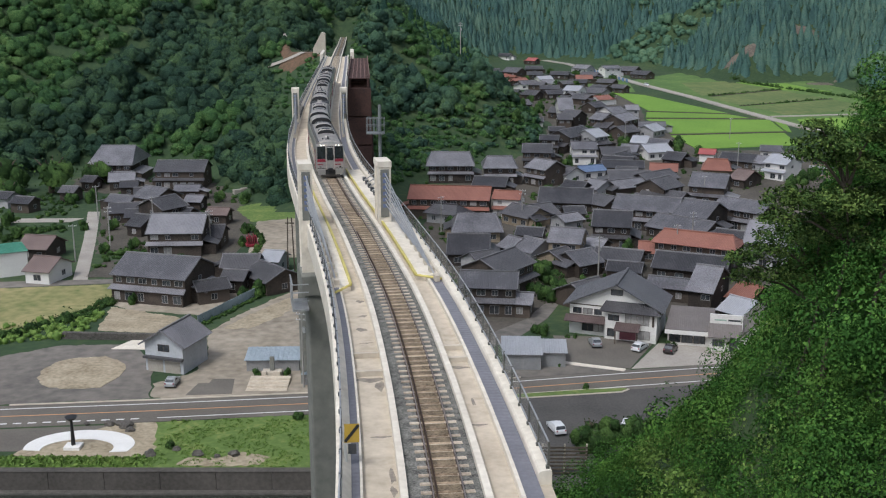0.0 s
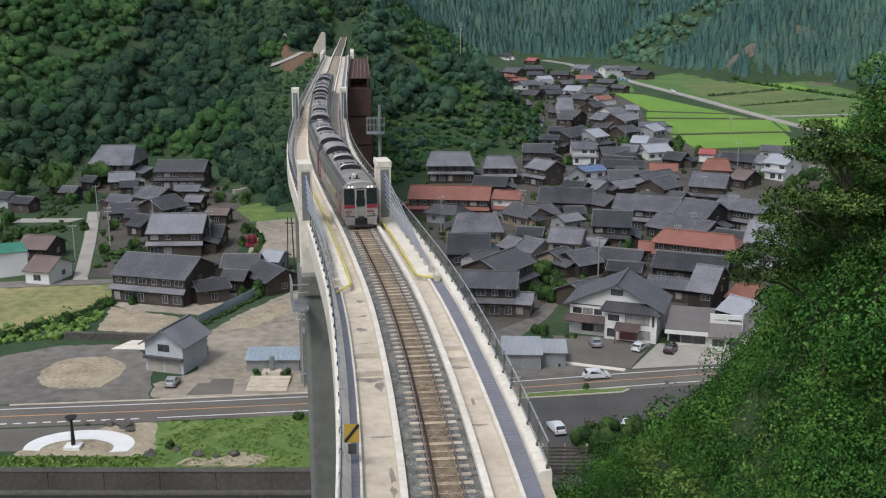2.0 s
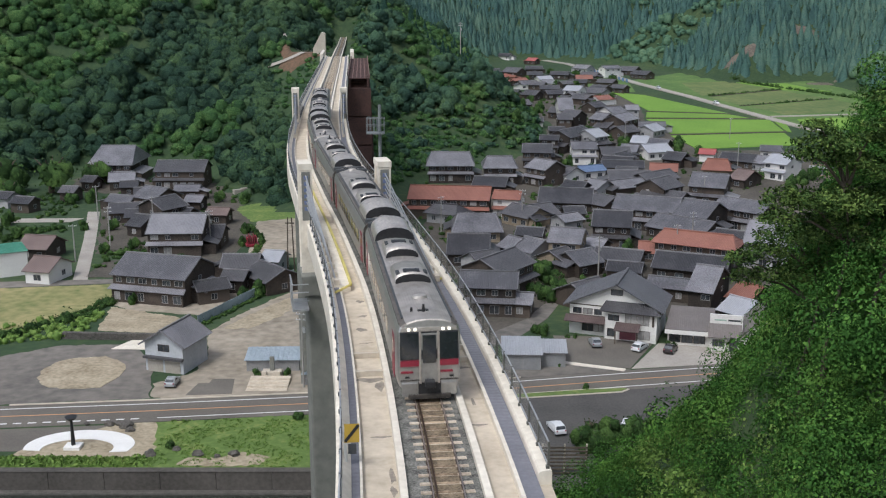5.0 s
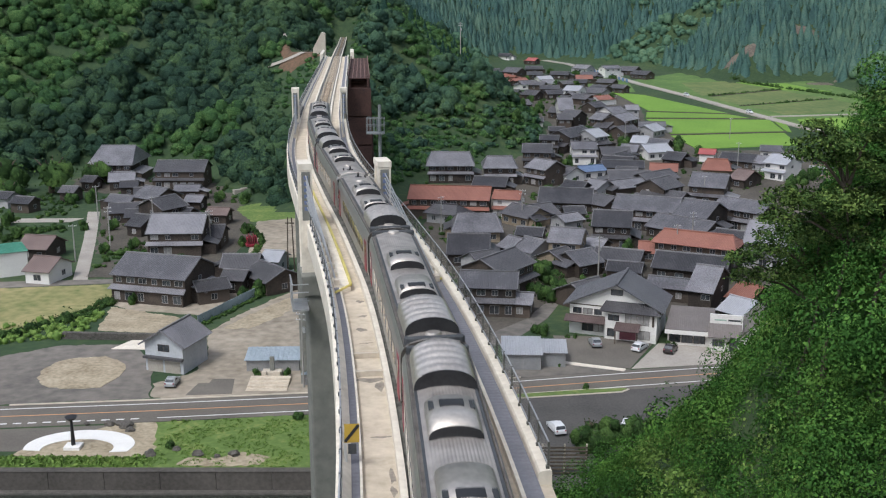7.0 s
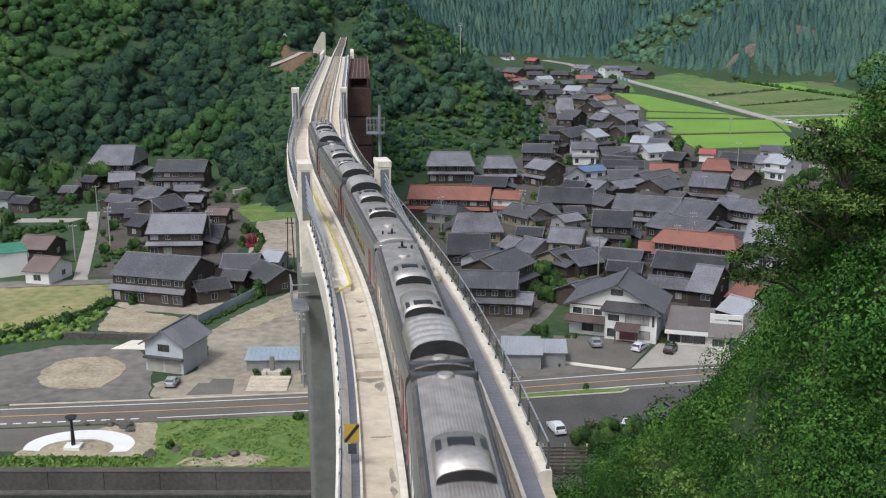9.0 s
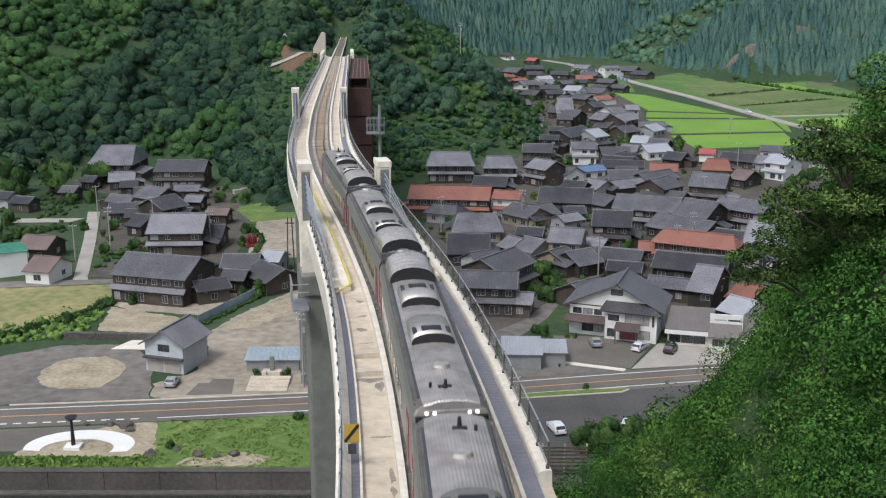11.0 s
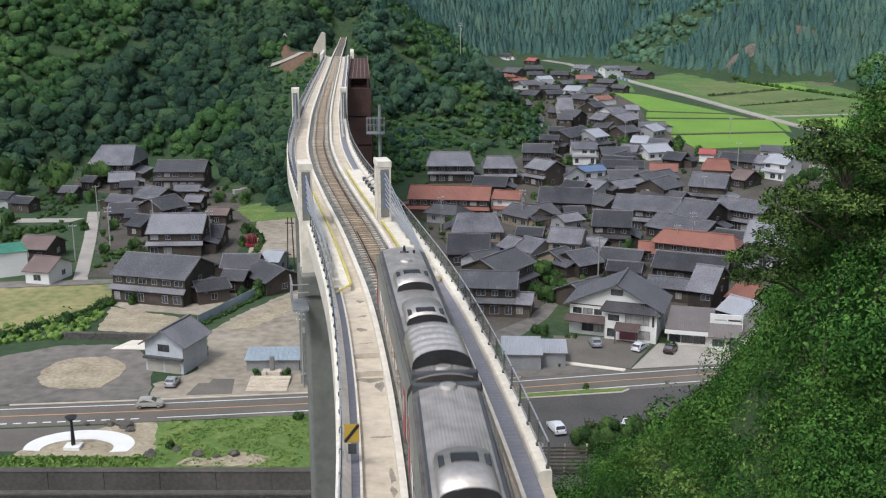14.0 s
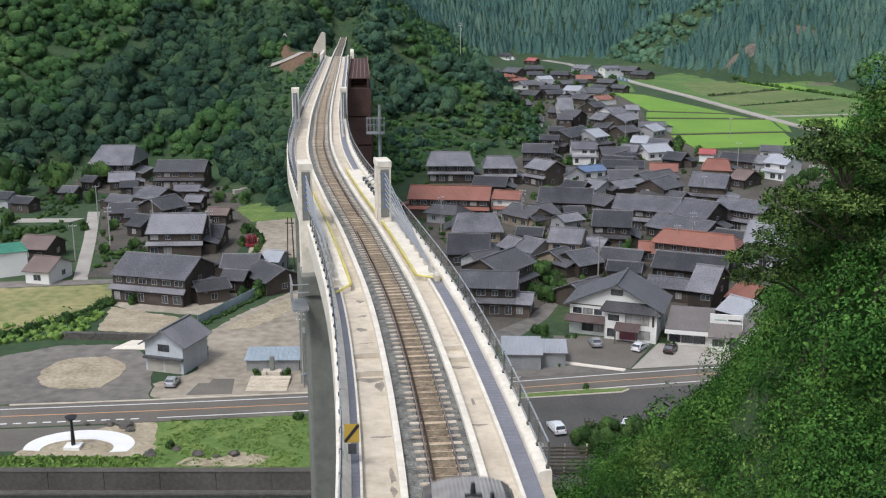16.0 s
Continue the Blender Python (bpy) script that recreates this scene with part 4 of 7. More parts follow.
# ---- roads, lots and fields ----
def ragged(pts, amp):
    """An outline with worn, wandering edges."""
    out = []
    for (ax, ay), (bx, by) in zip(pts, list(pts[1:]) + [pts[0]]):
        n = max(1, int(math.hypot(bx - ax, by - ay) / (amp * 1.6)))
        for i in range(n):
            x, y = ax + (bx - ax) * i / n, ay + (by - ay) * i / n
            o = noise.noise_vector(Vector((x * 0.5 / amp, y * 0.5 / amp, 3.1)))
            out.append((x + o.x * amp, y + o.y * amp))
    return out


def patch(name, label, category, pts, mat, h=0.05, kind="structure", parent=None, rough=0.0):
    bm = bmesh.new()
    if rough:
        pts = ragged(pts, rough)
    zs = [float(base_z(y)) for _, y in pts]
    a = [bm.verts.new((x, y, z - 0.4)) for (x, y), z in zip(pts, zs)]
    b = [bm.verts.new((x, y, z + h)) for (x, y), z in zip(pts, zs)]
    n = len(pts)
    for i in range(n):
        bm.faces.new((a[i], a[(i + 1) % n], b[(i + 1) % n], b[i]))
    bm.faces.new(b)
    bmesh.ops.recalc_face_normals(bm, faces=bm.faces[:])
    ob = part(name, bm, mat, parent)
    return tagged(ob, label, category, kind=kind) if label else ob


def strip(pts, w, off=0.0):
    """The outline of a band of width w along a line, off metres to its right."""
    p = np.array(pts, float)
    t = np.gradient(p, axis=0)
    t /= np.linalg.norm(t, axis=1)[:, None]
    nrm = np.stack([t[:, 1], -t[:, 0]], 1)
    a, b = p + nrm * (off - w / 2), p + nrm * (off + w / 2)
    return [tuple(q) for q in a] + [tuple(q) for q in b[::-1]]


ROAD = [(-130, 129.5), (-100, 133.0), (-64.7, 137.0), (-42, 139.3), (-19.1, 142.1), (13.4, 148.6), (28.6, 151.7), (43, 154.4), (70, 158), (120, 164)]
road = patch("road", "two-lane grey asphalt road with worn white edge lines", "road", strip(ROAD, 8.2), M["asphalt"], 0.06)
patch("edge_line", "", "", strip(ROAD, 0.22, -2.75), M["line_white"], 0.075, parent=road)
patch("edge_line", "", "", strip(ROAD[3:], 0.22, 2.75), M["line_white"], 0.075, parent=road)
patch("centre_line", "", "", strip(ROAD, 0.2, 0.0), M["line_orange"], 0.075, parent=road)
patch("kerb", "pale concrete kerb along the road", "kerb", strip(ROAD[2:6], 0.3, -4.3), M["concrete"], 0.18)
for i in range(13):
    x = -70 + i * 2.05
    y = float(np.interp(x, [q[0] for q in ROAD], [q[1] for q in ROAD])) - 3.0
    patch("dash", "", "", [(x, y), (x + 1.15, y + 0.12), (x + 1.15, y + 0.46), (x, y + 0.34)], M["line_white"], 0.08, parent=road)
patch("asphalt_lot", "worn grey asphalt lot with cracked surface", "parking lot", [(-110, 162), (-75.8, 162.8), (-67.3, 168.7), (-54.5, 169.3), (-48.3, 157.8), (-45, 144.2), (-66.9, 141.5), (-110, 136.5)], M["asphalt_old"], 0.03, rough=0.7)
patch("sand_patch", "dry sandy earth patch on the lot", "soil", [(-65.5, 152.7), (-65.9, 157), (-64.8, 160.6), (-62, 162.2), (-57.4, 162.9), (-54, 160), (-52.4, 156.5), (-52.6, 151.5), (-54, 148.6), (-59.6, 147.8), (-63.5, 149.5)], M["sand"], 0.1, rough=0.7)
patch("concrete_pad", "pale concrete slab on the ground", "slab", [(-58, 166.6), (-49.6, 166.3), (-49.2, 171.3), (-55.5, 171.8)], M["concrete_white"], 0.12)
patch("gravel_lot", "bare gravel yard with faint tyre tracks", "yard", [(-43.0, 176), (-39.8, 186.5), (-31.4, 203.6), (-25, 205), (-14, 190), (-15, 143.5), (-44.8, 144.3), (-46, 150), (-40.9, 155), (-40.4, 163)], M["gravel"], 0.05, rough=0.7)
patch("sand_patch", "pale sandy strip across the gravel yard", "soil", [(-41, 178), (-36, 190), (-31.5, 198), (-29, 196), (-31, 186), (-36, 178)], M["sand"], 0.08, rough=0.7)
patch("asphalt_patch", "dark asphalt repair beside the road", "asphalt", [(-39.7, 145.2), (-38.9, 150.2), (-37.2, 150.3), (-37.0, 152.2), (-33.5, 152.2), (-32.7, 145.9)], M["asphalt"], 0.09)
patch("dry_field", "sunburnt yellow-green meadow", "meadow", [(-150, 196), (-94.2, 205.0), (-71.3, 208.5), (-66.9, 197.3), (-69.3, 185.9), (-79.9, 172.4), (-130, 170)], M["dry_grass"], 0.06, rough=0.7)
patch("garden_bed", "brown vegetable garden bed beside the dark house", "garden", [(-66, 192), (-46.5, 183), (-49, 175), (-64, 177)], M["sand"], 0.05, rough=0.7)
patch("lane", "narrow pale concrete village lane", "lane", [(-103, 286), (-99.5, 286), (-88.6, 250), (-77.2, 210.2), (-80.4, 210.2), (-91.8, 250)], M["path"], 0.07)
patch("lane", "grey village lane along the meadow", "lane", [(-150, 198), (-93.8, 205.5), (-70.5, 209.2), (-60, 210), (-60, 213), (-72.0, 212.6), (-95.7, 210.3), (-150, 204)], M["asphalt_old"], 0.08)
patch("lane", "pale lane branching towards the temple", "lane", [(-140, 270), (-103, 272), (-101, 277), (-140, 276)], M["path"], 0.06)
patch("garden_bed", "dark brown vegetable patch with green rows", "garden", [(-79, 214), (-66, 214), (-68.5, 229), (-79.5, 229)], M["soil"], 0.07, rough=0.7)
patch("upper_yard", "earth yard with patches of grass", "yard", [(-51.9, 276), (-40.0, 282.5), (-30, 232), (-46.6, 232)], M["gravel"], 0.05, rough=0.7)
patch("lawn", "bright green grass bank beside the bridge", "lawn", [(-62, 292), (-47.2, 309), (-38, 278.5), (-52.9, 272)], M["lawn"], 0.06, rough=0.7)
patch("parking_lot", "dark asphalt forecourt by the river", "parking lot", [(-110, 128), (-66, 132.2), (-43.5, 134.4), (-51.8, 130.8), (-56.7, 125.3), (-110, 125)], M["asphalt"], 0.05)
patch("sandy_verge", "sandy verge with rocks", "soil", [(-47, 134.3), (-41.2, 135.1), (-39.0, 125.3), (-40.5, 123.2), (-58, 123.6), (-57, 126)], M["sand"], 0.06, rough=0.7)
patch("lawn", "mown green riverside lawn", "lawn", [(-41.2, 135.0), (-20, 137.6), (8, 142), (8, 120.0), (-39.9, 120.0), (-39.0, 125.3)], M["lawn"], 0.09, rough=0.7)
patch("lawn", "rough grass strip above the river wall", "lawn", [(-110, 124.4), (-41.0, 123.4), (-39.9, 120.0), (-110, 120.0)], M["lawn"], 0.09, rough=0.7)
patch("sand_patch", "bare sandy patch with stones at the lawn edge", "soil", [(-35, 121), (-30, 120.6), (-24, 121), (-23, 123.4), (-27, 125), (-30, 123), (-34, 123.2)], M["sand"], 0.14, rough=0.5)
ring = [(-49.6 + 7.4 * math.cos(a), 126.9 + 5.2 * math.sin(a)) for a in np.linspace(-0.35, math.pi + 0.25, 30)]
ring += [(-49.6 + 4.9 * math.cos(a), 125.9 + 3.2 * math.sin(a)) for a in np.linspace(math.pi + 0.2, -0.3, 30)]
patch("plaza_ring", "curved white concrete apron round a lamp", "plaza", ring, M["white_paint"], 0.14)
patch("parking_lot", "dark asphalt car park beside the bridge", "parking lot", [(6, 144.2), (13.2, 145.6), (36.8, 149.4), (62, 152), (60, 112), (14, 112), (9, 120)], M["asphalt_dark"], 0.05)
island = patch("grass_island", "kerbed grass island beside the road", "island", [(10, 143.6), (27.8, 146.4), (29.2, 147.6), (28.4, 148.2), (22, 147.6), (10, 145.4)], M["concrete"], 0.16)
patch("turf", "", "", [(10.3, 143.9), (27.7, 146.7), (28.8, 147.6), (28.3, 147.9), (22, 147.2), (10.3, 145.1)], M["lawn"], 0.24, parent=island)
patch("forecourt", "grey asphalt forecourt of the inn", "parking lot", [(20.0, 174), (28, 173.4), (37.6, 170.2), (31.0, 157), (20.6, 158.6)], M["asphalt"], 0.08)
patch("forecourt", "pale concrete forecourt of the shop", "parking lot", [(31.2, 156.9), (38.2, 169.6), (58, 168), (62, 161), (45, 159)], M["path"], 0.08)
patch("forecourt", "grey lot before the garages", "parking lot", [(4, 152.5), (4, 160), (20.3, 159.5), (31, 156.4), (13.6, 152.9)], M["asphalt_old"], 0.07)
patch("kerb", "pale concrete kerb strip at the forecourt", "kerb", [(20.6, 160.2), (30.2, 156.6), (29.7, 155.6), (20.2, 159)], M["concrete_white"], 0.16)
patch("lane", "grey alley between houses", "lane", [(6, 166), (12.5, 171), (20.0, 184.1), (24, 196), (21.5, 196.5), (16, 184), (6, 172)], M["asphalt_old"], 0.06)
patch("village_ground", "earth and gravel between the houses", "soil", [(-6, 176), (6, 172), (16, 184), (24, 197), (60, 176), (130, 180), (160, 260), (150, 392), (100, 392), (96, 470), (106, 570), (60, 600), (42, 560), (48, 470), (42, 405), (-4, 318)], M["soil"], 0.03, rough=3.0)
patch("village_ground", "earth and gravel between the hamlet's houses", "soil", [(-100, 290), (-92, 262), (-84, 236), (-72, 232), (-66, 228), (-50, 226), (-50, 262), (-62, 300), (-74, 330), (-104, 336), (-124, 338), (-120, 318), (-104, 312)], M["soil"], 0.03, rough=2.0)
patch("village_ground", "trodden earth round the dark house", "soil", [(-70, 196), (-62, 190), (-45, 186), (-36, 208), (-36, 222), (-50, 224), (-66, 212)], M["gravel"], 0.035, rough=0.8)
# rice fields and terraces
patch("meadow", "rough green grassland round the terraced fields", "meadow", [(122, 655), (150, 690), (164, 705), (183, 640), (236, 650), (242, 590), (230, 520), (216, 480), (170, 436), (148, 500)], M["meadow"], 0.06, rough=0.8)
patch("meadow", "grassy margin between the paddies and the road", "meadow", [(90, 598), (112, 590), (118, 650), (104, 705), (88, 700), (86, 640)], M["meadow"], 0.06, rough=0.8)
for k, (label, pts, mat) in enumerate((
        ("vivid green rice paddy", [(98.3, 588), (114, 574), (141.0, 497), (128, 503), (103.5, 507)], M["paddy"]),
        ("vivid green rice paddy", [(101.5, 503), (140, 494), (146, 482), (97.5, 484)], M["paddy"]),
        ("vivid green rice paddy", [(96.5, 478.5), (154, 475.5), (149.5, 441), (98.3, 434)], M["paddy"]),
        ("vivid green rice paddy", [(97.0, 428), (148.0, 436), (143.5, 404), (100.3, 395)], M["paddy"]),
        ("vivid green rice paddy", [(168, 478), (206, 486), (194, 450), (160, 440)], M["paddy"]),
        ("fallow terraced field with dry grass", [(149.8, 640), (180, 648), (196, 604), (146, 572)], M["paddy_old"]),
        ("fallow terraced field with dry grass", [(148, 566), (198, 598), (212, 560), (156, 530)], M["paddy_old"]),
        ("fallow terraced field with dry grass", [(158, 524), (214, 554), (222, 514), (168, 494)], M["paddy_old"]),
        ("vivid green rice paddy", [(155, 474), (157, 460), (152, 438), (150.5, 440)], M["paddy"]),
        ("small green terrace", [(184, 642), (214, 634), (226, 590), (202, 600)], M["paddy"]))):
    patch("field", label, "field", pts, mat, 0.25 if mat is M["paddy"] else 0.1)
for pts in ([(97, 481), (155, 478.5)], [(98, 431), (150, 438.6)], [(150, 569), (200, 600)], [(155, 527), (214, 557)], [(101, 505.5), (142, 495.5)]):
    patch("field_bank", "earth bank between fields", "bank", strip(pts, 1.6), M["soil"], 0.35)
VALLEY_ROAD = [(80, 805), (93.6, 775), (108.8, 711.3), (121.4, 636), (137.9, 567.0), (150.5, 503), (158.9, 463.2), (165, 440)]
patch("valley_road", "pale country road through the fields", "road", strip(VALLEY_ROAD, 5.5), M["path"], 0.4)
patch("valley_road", "pale farm road with guard wall", "road", strip([(158, 486), (207, 495.5), (260, 500)], 3.0), M["path"], 0.4)
M["blue_sheet"] = material("blue_sheet", (0.10, 0.19, 0.36), (0.16, 0.27, 0.46), 0.5, 0.3, 2.0)
bf = thing("site_hoarding", "long blue hoarding beside the valley road", "hoarding")
bm = bmesh.new()
for q in range(10):
    y = 640 + q * 7.2
    x = float(np.interp(y, [p[1] for p in VALLEY_ROAD[::-1]], [p[0] for p in VALLEY_ROAD[::-1]])) - 4.5
    bm = bmesh.new()
    box(bm, x - 0.1, x + 0.1, y, y + 7.0, float(base_z(y)), float(base_z(y)) + 2.2)
    part("panel", bm, M["blue_sheet"], bf)

# river wall and river
wall = thing("river_wall", "long dark stained concrete river wall", "wall", kind="structure")
for i in range(20):
    bm = bmesh.new()
    x0 = -130 + i * 7.2
    box(bm, x0 + 0.03, x0 + 7.17, 118.6, 119.6, -4.2, 0.32, 0.03)
    part("wall_panel", bm, M["seawall"], wall)
bm = bmesh.new()
box(bm, -130, 14, 118.52, 119.7, 0.322, 0.42, 0.03)
part("coping", bm, M["seawall"], wall)
bm = bmesh.new()
box(bm, -130, 14, 117.7, 118.595, -4.2, -2.2, 0.05)
part("ledge", bm, M["rock"], wall, "dark ledge at the foot of the wall")
bm = bmesh.new()
box(bm, -420, 5, -100, 117.69, -4.5, -2.5)
tagged(part("river", bm, M["water"]), "dark still river water below the wall", "river", kind="structure")

# bare red earth and a slanting path beside the far abutment
gx, gy = np.meshgrid(np.linspace(EARTH[0] - 13, EARTH[0] + 11, 28), np.linspace(EARTH[1] - 15, EARTH[1] + 15, 28))
keep = lambda x, y: ((x - EARTH[0]) / 8.5) ** 2 + ((y - EARTH[1]) / 10) ** 2 + 0.35 * np.sin(x * 0.8) * np.cos(y * 0.6)
v = np.stack([gx, gy, terrain_z(gx, gy) + 0.5 - 2.0 * np.clip(keep(gx, gy) - 0.8, 0, 1)], -1).reshape(-1, 3)
i = (np.arange(27)[:, None] * 28 + np.arange(27)).ravel()
tagged(new("earth_slope", mesh_np("earth_slope", v, np.stack([i, i + 1, i + 29, i + 28], 1), M["red_earth"], True)), "bare red earth slope cut beside the abutment", "slope", kind="structure")
for ya, yb in ((383.0, 386.0), (395.0, 402.0)):
    xs = np.linspace(-45.5, -66, 24)
    ym = np.linspace(ya, yb, 24)
    v = np.concatenate([np.stack([xs, ym + d, terrain_z(xs, ym + d) + 0.95], 1) for d in (-0.7, 0.7)])
    i = np.arange(23)
    tagged(new("hill_path", mesh_np("hill_path", v, np.stack([i, i + 1, i + 25, i + 24], 1), M["path"], True)), "narrow pale path slanting across the earth slope", "path", kind="structure")

CLEARED = material("felled_slope", (0.075, 0.065, 0.05), (0.19, 0.16, 0.13), 0.95, 0.1, 0.7, 0.05)
for cx, cy, rx, ry in CLEARINGS:
    gx, gy = np.meshgrid(np.linspace(cx - rx, cx + rx, 20), np.linspace(cy - ry, cy + ry, 20))
    e = ((gx - cx) / rx) ** 2 + ((gy - cy) / ry) ** 2 + 0.3 * np.sin(gx * 0.7) * np.cos(gy * 0.9)
    v = np.stack([gx, gy, terrain_z(gx, gy) + 0.6 - 3.0 * np.clip(e - 0.75, 0, 1)], -1).reshape(-1, 3)
    i = (np.arange(19)[:, None] * 20 + np.arange(19)).ravel()
    tagged(new("felled_clearing", mesh_np("felled_clearing", v, np.stack([i, i + 1, i + 21, i + 20], 1), CLEARED, True)), "felled brownish clearing at the forest edge", "clearing", kind="structure")


# ---- houses ----
ROOF = {
    "GREY": material("grey_tile", (0.080, 0.079, 0.086), (0.245, 0.24, 0.256), 0.42, 0.22, 3.0, obj=0.7, wave=("X", 0.34, 0.06), spec=0.5),
    "DARK": material("dark_tile", (0.034, 0.033, 0.036), (0.105, 0.102, 0.107), 0.45, 0.22, 3.0, obj=0.7, wave=("X", 0.34, 0.06), spec=0.45),
    "ORANGE": material("orange_tile", (0.20, 0.085, 0.06), (0.30, 0.135, 0.10), 0.5, 0.25, 3.0, obj=0.4, wave=("X", 0.34, 0.06)),
    "RED": material("red_sheet_roof", (0.30, 0.08, 0.075), (0.40, 0.12, 0.11), 0.5, 0.25, 3.0, wave=("X", 0.4, 0.04)),
    "BLUE": material("blue_tile", (0.10, 0.15, 0.25), (0.15, 0.21, 0.33), 0.45, 0.25, 3.0, wave=("X", 0.34, 0.06)),
    "LIGHT": material("pale_sheet_roof", (0.33, 0.34, 0.36), (0.46, 0.47, 0.5), 0.4, 0.25, 3.0, metal=0.2, wave=("X", 0.4, 0.05)),
    "BROWN": material("brown_sheet_roof", (0.12, 0.085, 0.075), (0.2, 0.15, 0.135), 0.55, 0.25, 3.0, wave=("X", 0.4, 0.05)),
    "GREEN": material("green_sheet_roof", (0.07, 0.24, 0.17), (0.10, 0.31, 0.22), 0.5, 0.25, 3.0, wave=("X", 0.4, 0.05)),
}
WALL = {
    "WOOD": material("dark_board_wall", (0.026, 0.021, 0.018), (0.092, 0.072, 0.057), 0.8, 0.4, 4.0, obj=0.6, wave=("X", 0.22, 0.012)),
    "TAN": material("ochre_plaster", (0.19, 0.15, 0.105), (0.30, 0.245, 0.175), 0.85, 0.4, 4.0, obj=0.4),
    "WHITE": material("white_plaster", (0.6, 0.59, 0.56), (0.76, 0.75, 0.72), 0.8, 0.3, 4.0, obj=0.2),
    "GREYWALL": material("grey_siding", (0.26, 0.26, 0.26), (0.4, 0.4, 0.4), 0.75, 0.3, 4.0, obj=0.4, wave=("Z", 0.25, 0.01)),
}
PANE = material("house_glass", (0.03, 0.035, 0.04), (0.09, 0.1, 0.11), 0.08, 0.5, 2.0, obj=0.6, spec=0.6)
CURTAIN = material("curtained_glass", (0.2, 0.2, 0.195), (0.38, 0.37, 0.355), 0.25, 0.5, 2.0, obj=0.5, spec=0.6)
FRAME = material("alu_frame", (0.34, 0.33, 0.32), (0.46, 0.45, 0.44), 0.5, 1.0, 5.0, metal=0.4)
WOODFRAME = material("brown_frame", (0.06, 0.045, 0.035), (0.1, 0.08, 0.06), 0.6, 1.0, 5.0)
hr = random.Random(11)


def slope_slab(bm, p, t=0.16):
    """A roof plane with thickness from its outline."""
    pts = [Vector(q) for q in p]
    n = (pts[1] - pts[0]).cross(pts[2] - pts[0]).normalized()
    if n.z < 0:
        n = -n
    a = [bm.verts.new(q) for q in pts]
    b = [bm.verts.new(q + n * t) for q in pts]
    bm.faces.new(a[::-1])
    bm.faces.new(b)
    k = len(pts)
    for i in range(k):
        bm.faces.new((a[i], a[(i + 1) % k], b[(i + 1) % k], b[i]))


def gable_roof(parent, ln, w, z, rise, mat, over=0.6, side=0.5, label=""):
    """Two tiled slopes, ridge cap and verge boards; ln runs along x."""
    hx, hy = ln / 2 + side, w / 2 + over
    drop = rise * over / (w / 2)
    for sy in (-1, 1):
        bm = bmesh.new()
        slope_slab(bm, [(-hx, sy * hy, z - drop), (hx, sy * hy, z - drop), (hx, 0, z + rise), (-hx, 0, z + rise)])
        bmesh.ops.recalc_face_normals(bm, faces=bm.faces[:])
        part("roof_slope", bm, mat, parent, label)
    bm = bmesh.new()
    box(bm, -hx - 0.05, hx + 0.05, -0.2, 0.2, z + rise + 0.05, z + rise + 0.36, 0.06)
    tiled = mat in (ROOF["GREY"], ROOF["DARK"])
    part("ridge_cap", bm, RIDGE if tiled else mat, parent)
    if tiled and ln > 5:
        # verge tiles up both gable ends
        for sx in (-1, 1):
            bm = bmesh.new()
            for sy in (-1, 1):
                tube(bm, (sx * (hx - 0.14), sy * hy, z - drop + 0.2), (sx * (hx - 0.14), 0, z + rise + 0.2), 0.085, n=6)
            part("verge", bm, RIDGE, parent, "rounded verge tiles")


def hip_roof(parent, ln, w, z, rise, mat, over=0.8):
    hx, hy = ln / 2 + over, w / 2 + over
    rx = max(0.6, ln / 2 - 0.9)
    zb = z - rise * over / (w / 2)
    for p in ([(-hx, -hy, zb), (hx, -hy, zb), (rx, 0, z + rise), (-rx, 0, z + rise)], [(hx, hy, zb), (-hx, hy, zb), (-rx, 0, z + rise), (rx, 0, z + rise)],
              [(hx, -hy, zb), (hx, hy, zb), (rx, 0, z + rise)], [(-hx, hy, zb), (-hx, -hy, zb), (-rx, 0, z + rise)]):
        bm = bmesh.new()
        slope_slab(bm, p)
        bmesh.ops.recalc_face_normals(bm, faces=bm.faces[:])
        part("roof_slope", bm, mat, parent)
    bm = bmesh.new()
    box(bm, -rx - 0.2, rx + 0.2, -0.22, 0.22, z + rise + 0.02, z + rise + 0.45, 0.06)
    part("ridge_cap", bm, mat, parent)
    for sx in (-1, 1):
        for sy in (-1, 1):
            bm = bmesh.new()
            tube(bm, (sx * rx, 0, z + rise + 0.12), (sx * hx, sy * hy, zb + 0.15), 0.16, n=6)
            part("hip_cap", bm, mat, parent)


def window(parent, x, z, w, h, m, curtain=False, frame_mat=None):
    """A framed window on the face whose outward side is -y of m."""
    bm = bmesh.new()
    t = 0.06
    box(bm, x - w / 2 - t, x + w / 2 + t, -0.07, 0.02, z, z + t, m=m)
    box(bm, x - w / 2 - t, x + w / 2 + t, -0.07, 0.02, z + h - t, z + h, m=m)
    for xx in (x - w / 2 - t, x - t / 2, x + w / 2):
        box(bm, xx, xx + t, -0.06, 0.02, z + t, z + h - t, m=m)
    wd = part("window", bm, frame_mat or FRAME, parent)
    bm = bmesh.new()
    box(bm, x - w / 2, x + w / 2, -0.035, 0.015, z + t, z + h - t, m=m)
    part("pane", bm, CURTAIN if curtain else PANE, wd)


